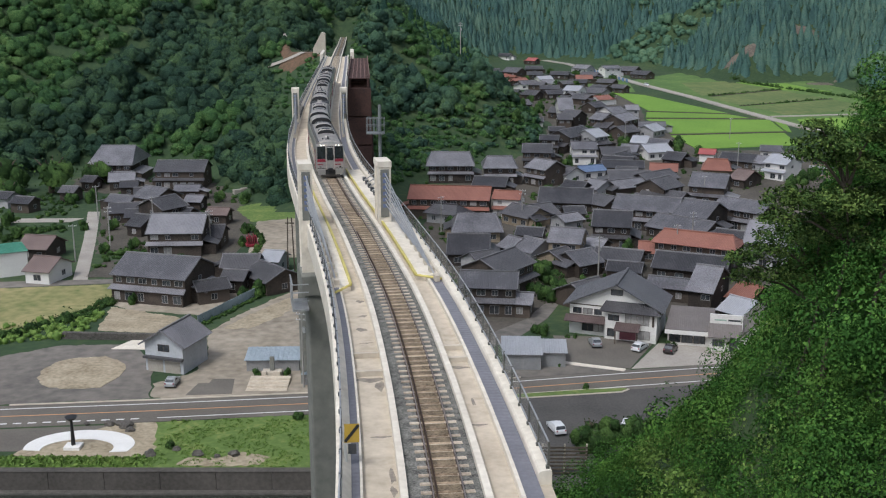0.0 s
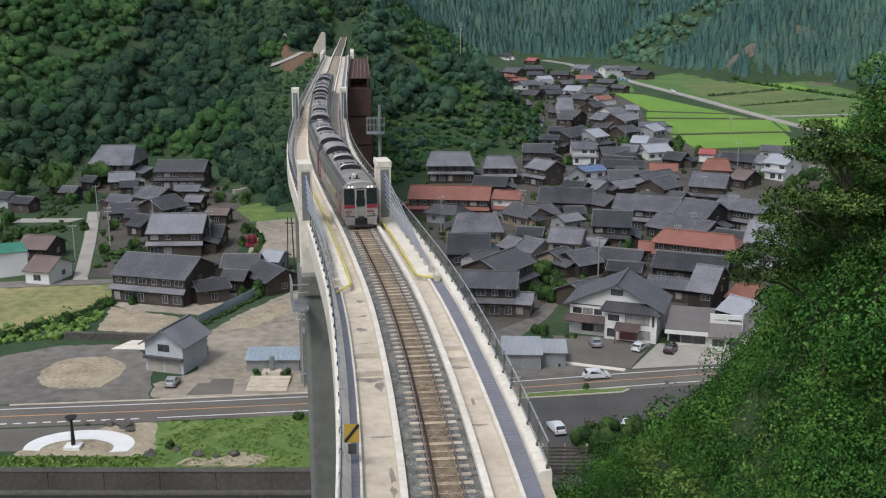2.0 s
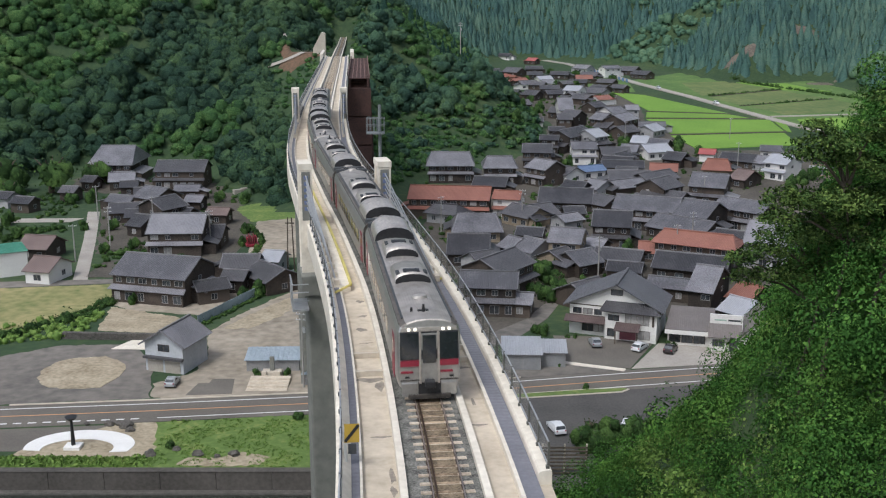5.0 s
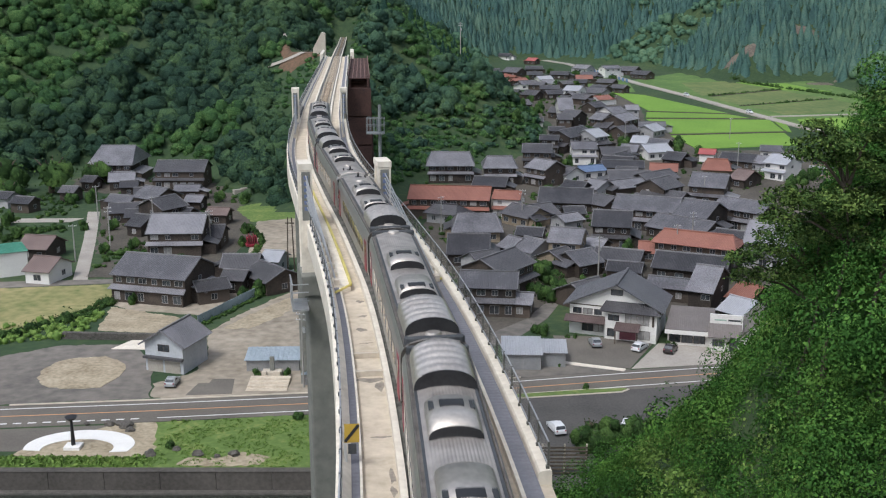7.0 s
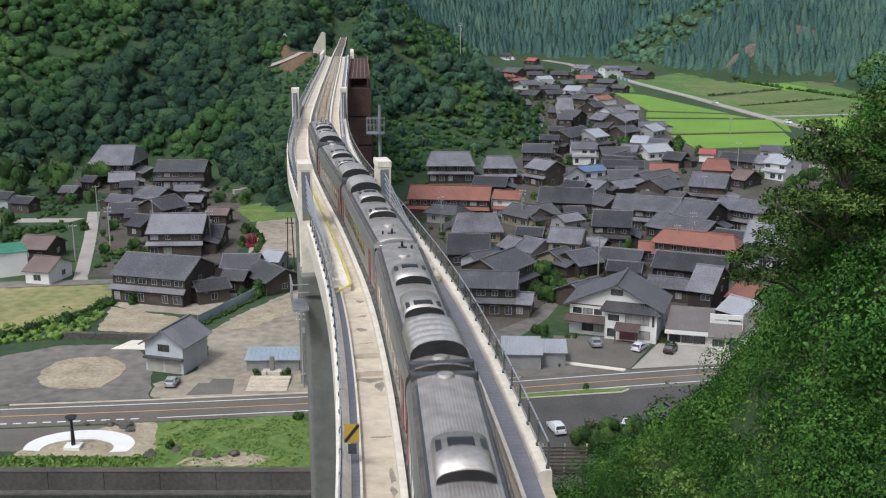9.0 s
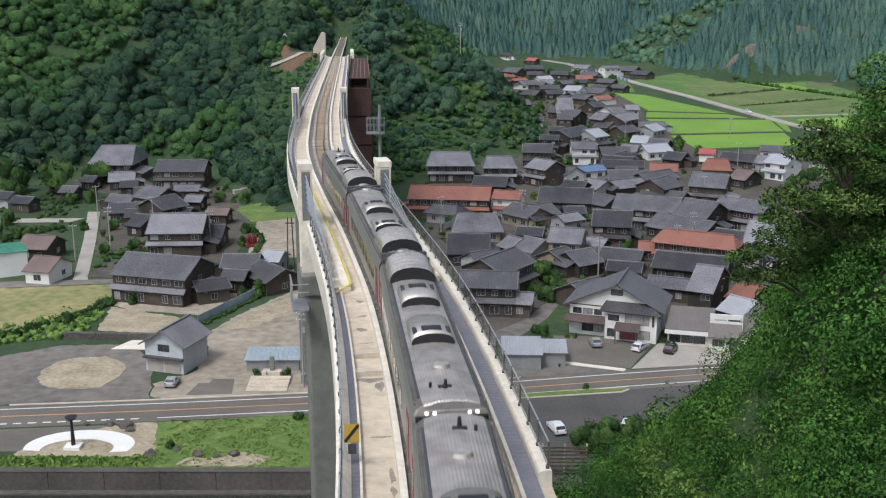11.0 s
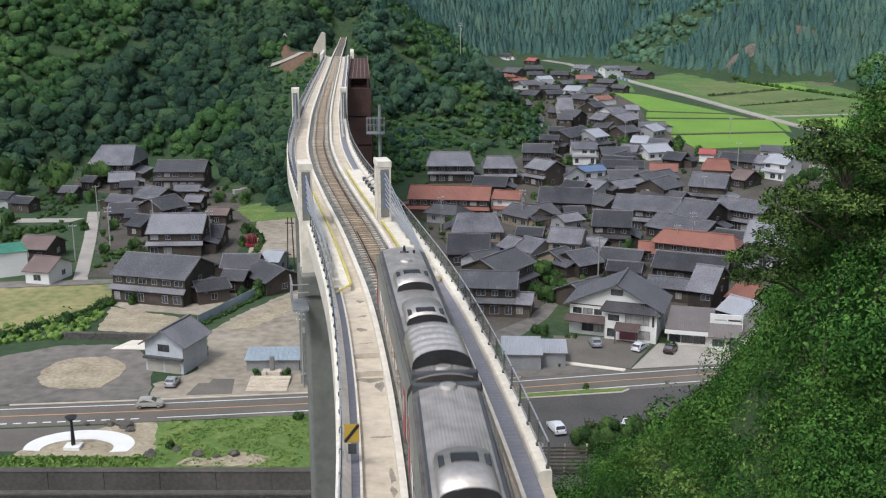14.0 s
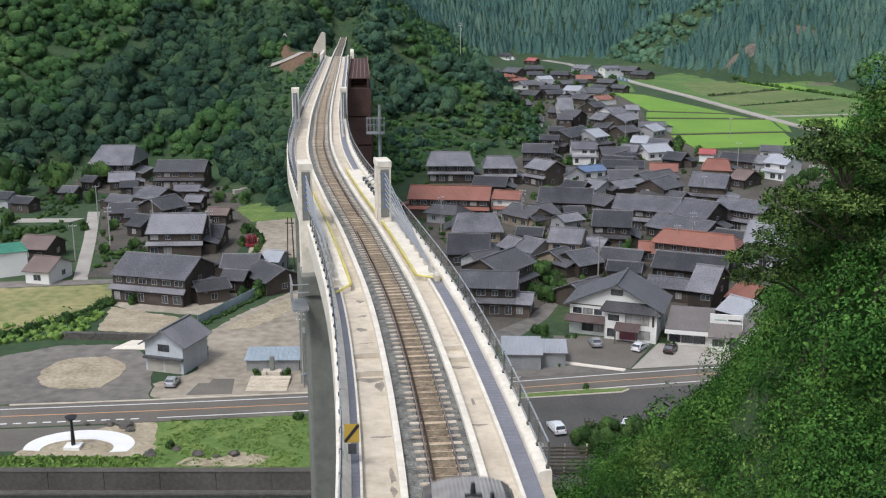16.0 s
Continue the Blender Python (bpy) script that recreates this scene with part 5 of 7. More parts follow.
def gable_wall(bm, ln, w, z0, z1, rise):
    """A wall block closed up to the ridge."""
    x, y = ln / 2, w / 2
    v = [bm.verts.new(q) for q in ((-x, -y, z0), (x, -y, z0), (x, y, z0), (-x, y, z0), (-x, -y, z1), (x, -y, z1), (x, y, z1), (-x, y, z1), (-x, 0, z1 + rise), (x, 0, z1 + rise))]
    for f in ((0, 1, 5, 4), (2, 3, 7, 6), (1, 2, 6, 9, 5), (3, 0, 4, 8, 7), (4, 5, 9, 8), (6, 7, 8, 9), (3, 2, 1, 0)):
        bm.faces.new([v[i] for i in f])
    bmesh.ops.recalc_face_normals(bm, faces=bm.faces[:])
    return bm


RIDGE = material("ridge_tile", (0.085, 0.084, 0.088), (0.24, 0.235, 0.24), 0.5, 0.4, 5.0, obj=0.5)


WORD_ROOF = {"GREY": "grey tiled", "DARK": "dark grey tiled", "ORANGE": "orange-red tiled", "RED": "red metal", "BLUE": "blue tiled", "LIGHT": "pale metal", "BROWN": "brown metal", "GREEN": "green metal"}
WORD_WALL = {"WOOD": "dark timber walls", "TAN": "ochre plaster walls", "WHITE": "white plaster walls", "GREYWALL": "grey clad walls"}


def house(x, y, rot, ln, w, storeys, roof, wall, hip=False):
    z = float(base_z(y))
    h = thing("house", "%s house with %s roof and %s" % ("two-storey" if storeys == 2 else "single-storey", WORD_ROOF[roof], WORD_WALL[wall]), "house", "village houses",
              m=Matrix.Translation((x, y, z)) @ Matrix.Rotation(radians(rot), 4, "Z"))
    eave = 5.7 if storeys == 2 else 3.0
    rise = 0.23 * w
    far_off = y > 400
    part("wall", gable_wall(bmesh.new(), ln, w, -0.3, eave, 0.02 if hip else rise - 0.02), WALL[wall], h)
    if hip:
        hip_roof(h, ln, w, eave, rise, ROOF[roof])
    else:
        gable_roof(h, ln, w, eave, rise, ROOF[roof])
    front = Matrix.Translation((0, -w / 2, 0))
    if ln > 6.5 and hr.random() < 0.75:
        # a lower wing against one gable or the back, under a roof of its own
        sx = hr.choice((-1, 1))
        wl, ww, we = hr.uniform(2.2, 3.4), w * hr.uniform(0.45, 0.7), 2.5
        yo = hr.uniform(-0.5, 0.5) * (w - ww)
        bm = bmesh.new()
        x0, x1 = sorted((sx * (ln / 2 + 0.004), sx * (ln / 2 + wl)))
        box(bm, x0, x1, yo - ww / 2, yo + ww / 2, -0.3, we)
        part("wing", bm, WALL[wall], h)
        bm = bmesh.new()
        slope_slab(bm, [(sx * (ln / 2 + wl + 0.5), yo - ww / 2 - 0.4, we - 0.1), (sx * (ln / 2 + wl + 0.5), yo + ww / 2 + 0.4, we - 0.1), (sx * (ln / 2 + 0.01), yo + ww / 2 + 0.4, we + 0.95), (sx * (ln / 2 + 0.01), yo - ww / 2 - 0.4, we + 0.95)], 0.14)
        bmesh.ops.recalc_face_normals(bm, faces=bm.faces[:])
        part("wing_roof", bm, ROOF[roof if hr.random() < 0.7 else "DARK"], h)
    skirt = storeys == 2 and ln > 6 and not far_off
    if storeys == 2:
        # lower roof along the front and its porch
        d = 1.5
        if skirt:
            bm = bmesh.new()
            slope_slab(bm, [(-ln / 2 - 0.5, -w / 2 - d, 2.75), (ln / 2 + 0.5, -w / 2 - d, 2.75), (ln / 2 + 0.3, -w / 2 - 0.01, 3.45), (-ln / 2 - 0.3, -w / 2 - 0.01, 3.45)], 0.14)
            bmesh.ops.recalc_face_normals(bm, faces=bm.faces[:])
            part("lower_roof", bm, ROOF[roof], h)
            bm = bmesh.new()
            box(bm, -ln / 2 + 0.1, ln / 2 - 0.1, -w / 2 - d + 0.6, -w / 2 - 0.004, -0.3, 2.72)
            part("ground_storey", bm, WALL[wall], h)
        n = max(2, int(ln / (2.6 if not far_off else 4)))
        for i in range(n):
            xx = -ln / 2 + (i + 0.5) * ln / n
            if hr.random() < 0.85:
                window(h, xx, 4.0, hr.choice((1.1, 1.6, 1.7)), 1.1, front, hr.random() < 0.2)
            if not far_off and hr.random() < 0.75:
                window(h, xx, 0.6, hr.choice((1.2, 1.7)), 1.7, Matrix.Translation((0, -w / 2 - (0.9 if skirt else 0), 0)), hr.random() < 0.35)
    else:
        n = max(1, int(ln / 3.2))
        for i in range(n):
            if hr.random() < 0.8:
                window(h, -ln / 2 + (i + 0.5) * ln / n, 0.8, hr.choice((1.1, 1.7)), 1.3, front, hr.random() < 0.2)
    for sx in (-1, 1):
        side = Matrix.Translation((sx * ln / 2, 0, 0)) @ Matrix.Rotation(radians(90 * sx), 4, "Z")
        if storeys == 2:
            window(h, hr.uniform(-1.5, 1.5), 4.0, 1.1, 1.0, side, hr.random() < 0.2)
        window(h, hr.uniform(-1.5, 1.5), 0.9, 1.2, 1.2, side, hr.random() < 0.2)
    return h


house(2.5, 336.9, 0, 14.5, 13.9, 2, "GREY", "WOOD", True)
house(18.8, 331.9, 0, 10.0, 11.6, 2, "GREY", "WOOD", True)
house(2.2, 281.9, -7, 22.3, 11.3, 2, "ORANGE", "WOOD", False)
house(18.4, 280.0, -13, 7.2, 6.7, 2, "ORANGE", "WHITE", False)
house(0.9, 273.4, -25, 8.5, 7.3, 1, "DARK", "GREYWALL", True)
house(8.7, 254.0, 0, 11.5, 12.6, 1, "GREY", "TAN", True)
house(22.7, 269.8, -50, 10.0, 8.6, 1, "DARK", "TAN", False)
house(6.1, 230.5, -3, 9.3, 13.1, 1, "DARK", "WOOD", False)
house(11.5, 204.0, 54, 12.6, 9.8, 2, "DARK", "WOOD", False)
house(9.1, 190.5, -6, 10.7, 8.4, 2, "GREY", "WOOD", False)
house(15.3, 187.3, -13, 4.0, 5.4, 1, "GREY", "WOOD", False)
house(17.3, 233.0, -49, 4.0, 7.6, 1, "GREY", "WOOD", False)
house(21.6, 230.1, -45, 5.6, 9.0, 1, "GREY", "GREYWALL", False)
house(29.1, 228.4, -17, 7.2, 9.6, 2, "GREY", "TAN", False)
house(36.3, 291.5, -10, 15.1, 12.9, 1, "DARK", "WOOD", False)
house(33.1, 262.8, 36, 6.7, 5.4, 1, "GREY", "GREYWALL", False)
house(42.5, 246.6, -12, 9.0, 11.5, 2, "DARK", "WOOD", False)
house(26.0, 221.0, 48, 6.0, 7.6, 1, "DARK", "TAN", False)
house(40.1, 221.7, -23, 10.3, 6.9, 1, "DARK", "WOOD", False)
house(33.8, 328.1, -48, 8.8, 9.8, 2, "GREY", "WOOD", False)
house(40.6, 333.2, -50, 10.0, 8.6, 1, "DARK", "WHITE", False)
house(55.4, 266.1, -22, 16.6, 11.3, 2, "GREY", "WOOD", False)
house(65.7, 293.2, -38, 12.9, 8.6, 1, "DARK", "WOOD", False)
house(67.7, 258.4, -40, 8.9, 12.6, 2, "GREY", "WOOD", False)
house(81.0, 264.1, -45, 14.0, 8.9, 2, "GREY", "WOOD", False)
house(81.2, 264.3, -33, 11.8, 10.7, 1, "DARK", "WOOD", False)
house(62.2, 252.1, -45, 16.3, 10.6, 1, "GREY", "WOOD", False)
house(58.6, 225.1, -28, 17.6, 8.3, 2, "ORANGE", "WOOD", True)
house(48.5, 230.1, -13, 4.0, 5.4, 1, "ORANGE", "WOOD", False)
house(54.8, 214.0, -23, 15.3, 10.0, 1, "DARK", "WOOD", False)
house(76.4, 229.0, -26, 9.1, 15.6, 2, "GREY", "GREYWALL", False)
house(46.6, 198.1, -22, 8.3, 5.4, 1, "GREY", "WOOD", False)
house(52.2, 189.8, -29, 4.4, 14.0, 2, "GREY", "WOOD", False)
house(28.3, 193.5, 41, 7.5, 8.6, 1, "DARK", "WOOD", False)
house(68.6, 323.4, 38, 14.8, 8.6, 1, "DARK", "WOOD", False)
house(81.2, 301.3, -24, 10.3, 12.8, 2, "GREY", "WOOD", False)
house(94.0, 341.9, -17, 8.4, 11.3, 1, "ORANGE", "TAN", True)
house(75.0, 338.4, -13, 8.6, 7.6, 1, "ORANGE", "WOOD", False)
house(57.4, 312.0, 30, 11.8, 7.6, 1, "GREY", "WOOD", False)
house(48.6, 309.6, -50, 6.0, 8.6, 1, "GREY", "GREYWALL", False)
house(49.8, 337.5, 25, 9.1, 5.4, 1, "BLUE", "WHITE", False)
house(41.3, 307.4, -34, 6.9, 8.6, 1, "DARK", "WOOD", False)
house(61.2, 331.2, -16, 6.5, 8.6, 1, "DARK", "WOOD", False)
house(62.0, 352.8, -24, 10.2, 7.2, 1, "DARK", "WOOD", False)
house(51.3, 366.6, 0, 8.5, 8.5, 2, "GREY", "WHITE", False)
house(33.9, 359.4, -7, 9.9, 9.8, 2, "DARK", "WOOD", False)
house(35.5, 365.5, -6, 9.9, 5.6, 1, "DARK", "WOOD", False)
house(51.0, 408.4, -12, 6.4, 6.6, 1, "GREY", "GREYWALL", False)
house(58.5, 394.8, 43, 7.8, 9.8, 2, "LIGHT", "GREYWALL", False)
house(63.6, 358.7, 52, 9.6, 8.6, 1, "DARK", "WOOD", False)
house(79.2, 376.0, 20, 10.2, 9.5, 1, "LIGHT", "WHITE", False)
house(77.4, 439.5, 55, 14.8, 9.8, 2, "GREY", "WOOD", False)
house(88.1, 472.6, 0, 5.7, 7.5, 2, "GREY", "GREYWALL", False)
house(91.1, 439.0, -8, 10.9, 6.3, 1, "GREY", "GREYWALL", False)
house(88.1, 427.6, 50, 9.9, 8.6, 1, "LIGHT", "GREYWALL", False)
house(77.5, 462.1, 36, 9.3, 9.8, 2, "GREY", "WHITE", False)
house(50.5, 397.2, 55, 20.0, 9.8, 2, "DARK", "WOOD", False)
house(53.0, 441.3, 0, 5.7, 7.8, 2, "DARK", "WOOD", False)
house(41.8, 452.5, 0, 5.7, 6.0, 1, "DARK", "WHITE", False)
house(35.7, 487.8, -28, 8.1, 8.6, 1, "DARK", "WOOD", False)
house(29.0, 477.5, -32, 6.7, 8.6, 1, "DARK", "WOOD", False)
house(24.3, 545.5, 0, 6.4, 7.8, 2, "DARK", "WOOD", False)
house(36.9, 560.0, -28, 11.2, 8.6, 1, "DARK", "WOOD", False)
house(26.7, 689.0, -22, 10.6, 11.1, 1, "RED", "WOOD", False)
house(27.2, 604.5, -45, 8.2, 8.6, 1, "RED", "WOOD", False)
house(27.2, 653.6, 0, 14.6, 8.2, 1, "DARK", "WOOD", False)
house(45.8, 653.8, -40, 11.4, 10.8, 2, "DARK", "WOOD", False)
house(43.3, 650.0, -25, 7.7, 7.3, 1, "ORANGE", "WOOD", False)
house(58.4, 664.0, 0, 12.2, 6.8, 1, "DARK", "WOOD", False)
house(50.3, 607.2, 17, 10.1, 8.0, 1, "GREY", "WHITE", False)
house(63.0, 636.1, 21, 9.0, 7.0, 1, "LIGHT", "WHITE", False)
house(61.1, 582.8, 0, 10.6, 7.1, 1, "DARK", "WOOD", False)
house(76.4, 664.4, -18, 11.6, 7.6, 1, "DARK", "WOOD", False)
house(88.4, 639.5, 0, 9.9, 8.0, 1, "ORANGE", "WOOD", False)
house(71.7, 551.8, -34, 9.1, 8.9, 2, "LIGHT", "WHITE", False)
house(57.0, 476.0, 0, 6.3, 20.4, 2, "GREY", "WHITE", False)
house(74.3, 536.3, -50, 11.1, 8.6, 1, "DARK", "WOOD", False)
house(83.7, 533.8, 30, 9.1, 7.1, 1, "ORANGE", "WHITE", False)
house(85.1, 564.3, -50, 15.2, 8.6, 1, "DARK", "GREYWALL", False)
house(99.6, 616.6, -36, 10.6, 7.4, 1, "DARK", "WOOD", False)
house(102.2, 586.1, -40, 8.5, 6.9, 1, "DARK", "WOOD", False)
house(111.1, 678.9, 34, 14.2, 6.6, 2, "GREY", "WHITE", False)
house(127.0, 693.0, -40, 12.4, 10.2, 1, "DARK", "WOOD", False)
house(130.5, 666.0, -50, 12.9, 8.6, 1, "DARK", "WOOD", False)
house(49.2, 813.6, -30, 10.8, 7.7, 1, "DARK", "WHITE", False)
house(68.0, 771.8, -37, 7.7, 7.1, 1, "RED", "WOOD", False)
house(97.7, 709.0, -44, 11.9, 8.7, 1, "GREY", "GREYWALL", False)
house(98.0, 370.0, -23, 5.2, 5.4, 1, "RED", "WHITE", False)
house(105.9, 356.9, -33, 11.9, 8.6, 1, "DARK", "WOOD", False)
house(123.4, 376.4, -18, 7.2, 6.3, 1, "GREY", "WHITE", False)
house(113.0, 352.4, -33, 7.4, 8.6, 1, "GREY", "GREYWALL", False)
house(115.0, 337.1, -50, 8.0, 9.8, 2, "LIGHT", "WHITE", False)
house(132.9, 344.1, -22, 11.1, 9.4, 2, "GREY", "TAN", False)
house(60.6, 190.4, -50, 4.8, 8.6, 1, "ORANGE", "WOOD", False)
house(15.3, 314.2, -14, 10.2, 9.0, 1, "DARK", "WOOD", False)
house(26.7, 272.5, 31, 6.8, 8.6, 1, "DARK", "WOOD", False)
house(22.0, 245.8, -16, 6.3, 5.4, 1, "DARK", "WOOD", False)
house(8.5, 217.7, 30, 5.3, 8.6, 1, "DARK", "GREYWALL", False)
house(36.0, 272.4, 7, 5.4, 5.4, 1, "DARK", "WOOD", False)
house(36.9, 233.7, -34, 4.3, 5.6, 1, "GREY", "WOOD", False)
house(30.3, 218.7, 34, 6.8, 8.6, 1, "GREY", "WOOD", False)
house(39.6, 211.2, -18, 7.0, 5.4, 1, "DARK", "WOOD", False)
house(63.6, 370.2, 0, 10.3, 8.5, 1, "DARK", "WOOD", False)
house(62.1, 344.5, -9, 13.8, 7.7, 1, "DARK", "WOOD", False)
house(60.3, 323.3, -4, 13.0, 10.1, 1, "DARK", "WOOD", False)
house(65.1, 298.2, 45, 10.1, 9.8, 2, "DARK", "WOOD", False)
house(66.2, 256.7, -25, 7.5, 5.4, 1, "DARK", "WOOD", False)
house(71.2, 242.6, -37, 6.6, 5.4, 1, "DARK", "WOOD", False)
house(98.7, 324.2, -48, 5.5, 10.2, 1, "BROWN", "WOOD", False)
house(56.5, 181.4, -50, 5.1, 7.8, 1, "LIGHT", "WOOD", False)
house(46.9, 285.6, -50, 6.9, 8.6, 1, "DARK", "WOOD", False)
house(24.8, 586.6, -17, 9.3, 9.1, 1, "DARK", "WOOD", False)
house(32.3, 531.3, -34, 8.1, 8.6, 1, "DARK", "WOOD", False)
house(38.2, 512.1, 24, 10.6, 8.6, 1, "DARK", "WOOD", False)
house(49.1, 554.6, -36, 8.5, 8.6, 1, "DARK", "WOOD", False)
house(56.7, 603.4, -21, 8.2, 6.6, 1, "DARK", "WOOD", False)
house(61.7, 558.3, 14, 10.8, 7.2, 1, "DARK", "WOOD", False)
house(74.1, 610.0, 35, 10.5, 5.7, 1, "DARK", "WOOD", False)
house(82.1, 615.9, -17, 10.3, 6.9, 1, "DARK", "WOOD", False)
house(95.2, 657.7, -37, 11.7, 8.0, 1, "DARK", "WOOD", False)
house(90.2, 581.5, -50, 10.6, 8.6, 1, "DARK", "WOOD", False)
house(71.3, 547.9, 43, 11.0, 8.6, 1, "GREY", "WOOD", False)
house(55.7, 483.6, -28, 7.8, 8.6, 1, "DARK", "WOOD", False)
house(58.2, 450.5, -40, 8.0, 9.8, 2, "DARK", "WOOD", False)
house(75.2, 504.1, 43, 9.0, 8.6, 1, "DARK", "WOOD", False)
house(70.0, 441.2, -46, 6.7, 9.8, 2, "GREY", "WOOD", False)
house(70.6, 435.9, -42, 6.6, 8.6, 1, "DARK", "WOOD", False)
house(76.4, 423.5, 38, 9.7, 8.6, 1, "DARK", "WOOD", False)
house(60.0, 393.0, 30, 7.5, 8.6, 1, "DARK", "WOOD", False)
house(48.1, 425.9, 0, 6.3, 5.5, 1, "DARK", "WOOD", False)
house(40.9, 385.4, -10, 6.7, 5.4, 2, "DARK", "WOOD", False)
house(78.3, 396.4, -25, 5.8, 8.6, 1, "LIGHT", "GREYWALL", False)
house(84.1, 388.8, -30, 7.3, 8.6, 1, "GREY", "WOOD", False)
house(70.5, 376.3, -22, 5.9, 8.6, 1, "GREY", "WOOD", False)
house(84.0, 359.2, -37, 6.9, 8.6, 1, "DARK", "WOOD", False)
house(36.1, 660.9, 0, 8.3, 8.3, 1, "DARK", "WOOD", False)
house(46.5, 627.1, 36, 10.7, 5.4, 1, "ORANGE", "WOOD", False)
house(34.6, 687.0, 0, 6.7, 7.1, 1, "DARK", "WOOD", False)
house(62.7, 703.3, 0, 11.0, 7.3, 1, "DARK", "WOOD", False)
house(64.3, 612.8, -21, 8.3, 6.8, 1, "GREY", "WHITE", False)
house(-110.4, 340.9, 0, 13.4, 20.4, 2, "GREY", "WOOD", True)
house(-84.7, 325.0, 0, 15.6, 11.3, 2, "DARK", "WOOD", False)
house(-103.7, 321.5, 13, 7.5, 8.6, 1, "GREY", "WOOD", False)
house(-81.4, 282.1, -34, 8.8, 9.8, 2, "GREY", "WOOD", False)
house(-93.6, 289.3, -18, 7.8, 5.4, 1, "GREY", "WOOD", False)
house(-88.4, 274.6, 11, 7.9, 7.7, 1, "DARK", "WOOD", False)
house(-75.8, 267.2, 55, 8.4, 9.8, 2, "DARK", "WOOD", False)
house(-78.5, 305.7, 0, 7.1, 5.4, 1, "GREY", "WOOD", False)
house(-64.4, 240.5, 3, 12.7, 13.6, 2, "GREY", "WOOD", False)
house(-78.3, 258.0, -23, 4.5, 8.6, 1, "DARK", "WOOD", False)
house(-56.6, 244.9, 0, 4.0, 9.0, 1, "DARK", "WOOD", False)
house(-57.4, 200.2, -16, 16.3, 12.2, 2, "GREY", "WOOD", False)
house(-47.3, 196.8, 28, 6.3, 5.4, 1, "DARK", "WOOD", False)
house(-44.5, 215.9, 0, 7.6, 7.6, 1, "DARK", "WOOD", False)
house(-36.1, 205.8, -50, 9.7, 8.6, 1, "DARK", "WOOD", False)
house(-38.0, 220.5, -14, 4.0, 6.3, 1, "LIGHT", "GREYWALL", False)
house(-61.4, 270.8, -7, 5.5, 5.4, 1, "BROWN", "WOOD", False)
house(-95.7, 233.3, -9, 7.1, 8.7, 1, "BROWN", "WOOD", False)
house(-86.3, 212.8, -13, 5.7, 8.6, 1, "BROWN", "WHITE", False)
house(-129.4, 294.2, -20, 4.5, 5.5, 1, "DARK", "GREYWALL", False)
house(-121.3, 287.0, -15, 5.9, 5.4, 1, "DARK", "WOOD", False)
house(-90.5, 297.9, 15, 4.0, 8.6, 1, "DARK", "WOOD", False)
house(-83.2, 267.9, 7, 5.0, 6.1, 1, "DARK", "WOOD", False)
house(-70.9, 267.4, -13, 6.1, 8.6, 1, "DARK", "WOOD", False)
house(-72.3, 289.3, -9, 4.6, 5.4, 1, "GREY", "WOOD", False)
house(-113.1, 319.5, -12, 4.0, 5.4, 1, "DARK", "WOOD", False)
house(-98.3, 311.3, 9, 4.9, 5.4, 1, "DARK", "WOOD", False)
house(-114.0, 303.6, -9, 4.6, 5.4, 1, "DARK", "WOOD", False)
house(-60.0, 245.9, -43, 4.9, 8.6, 1, "GREY", "WOOD", False)
house(-43.5, 204.3, -9, 4.6, 5.4, 1, "DARK", "WOOD", False)


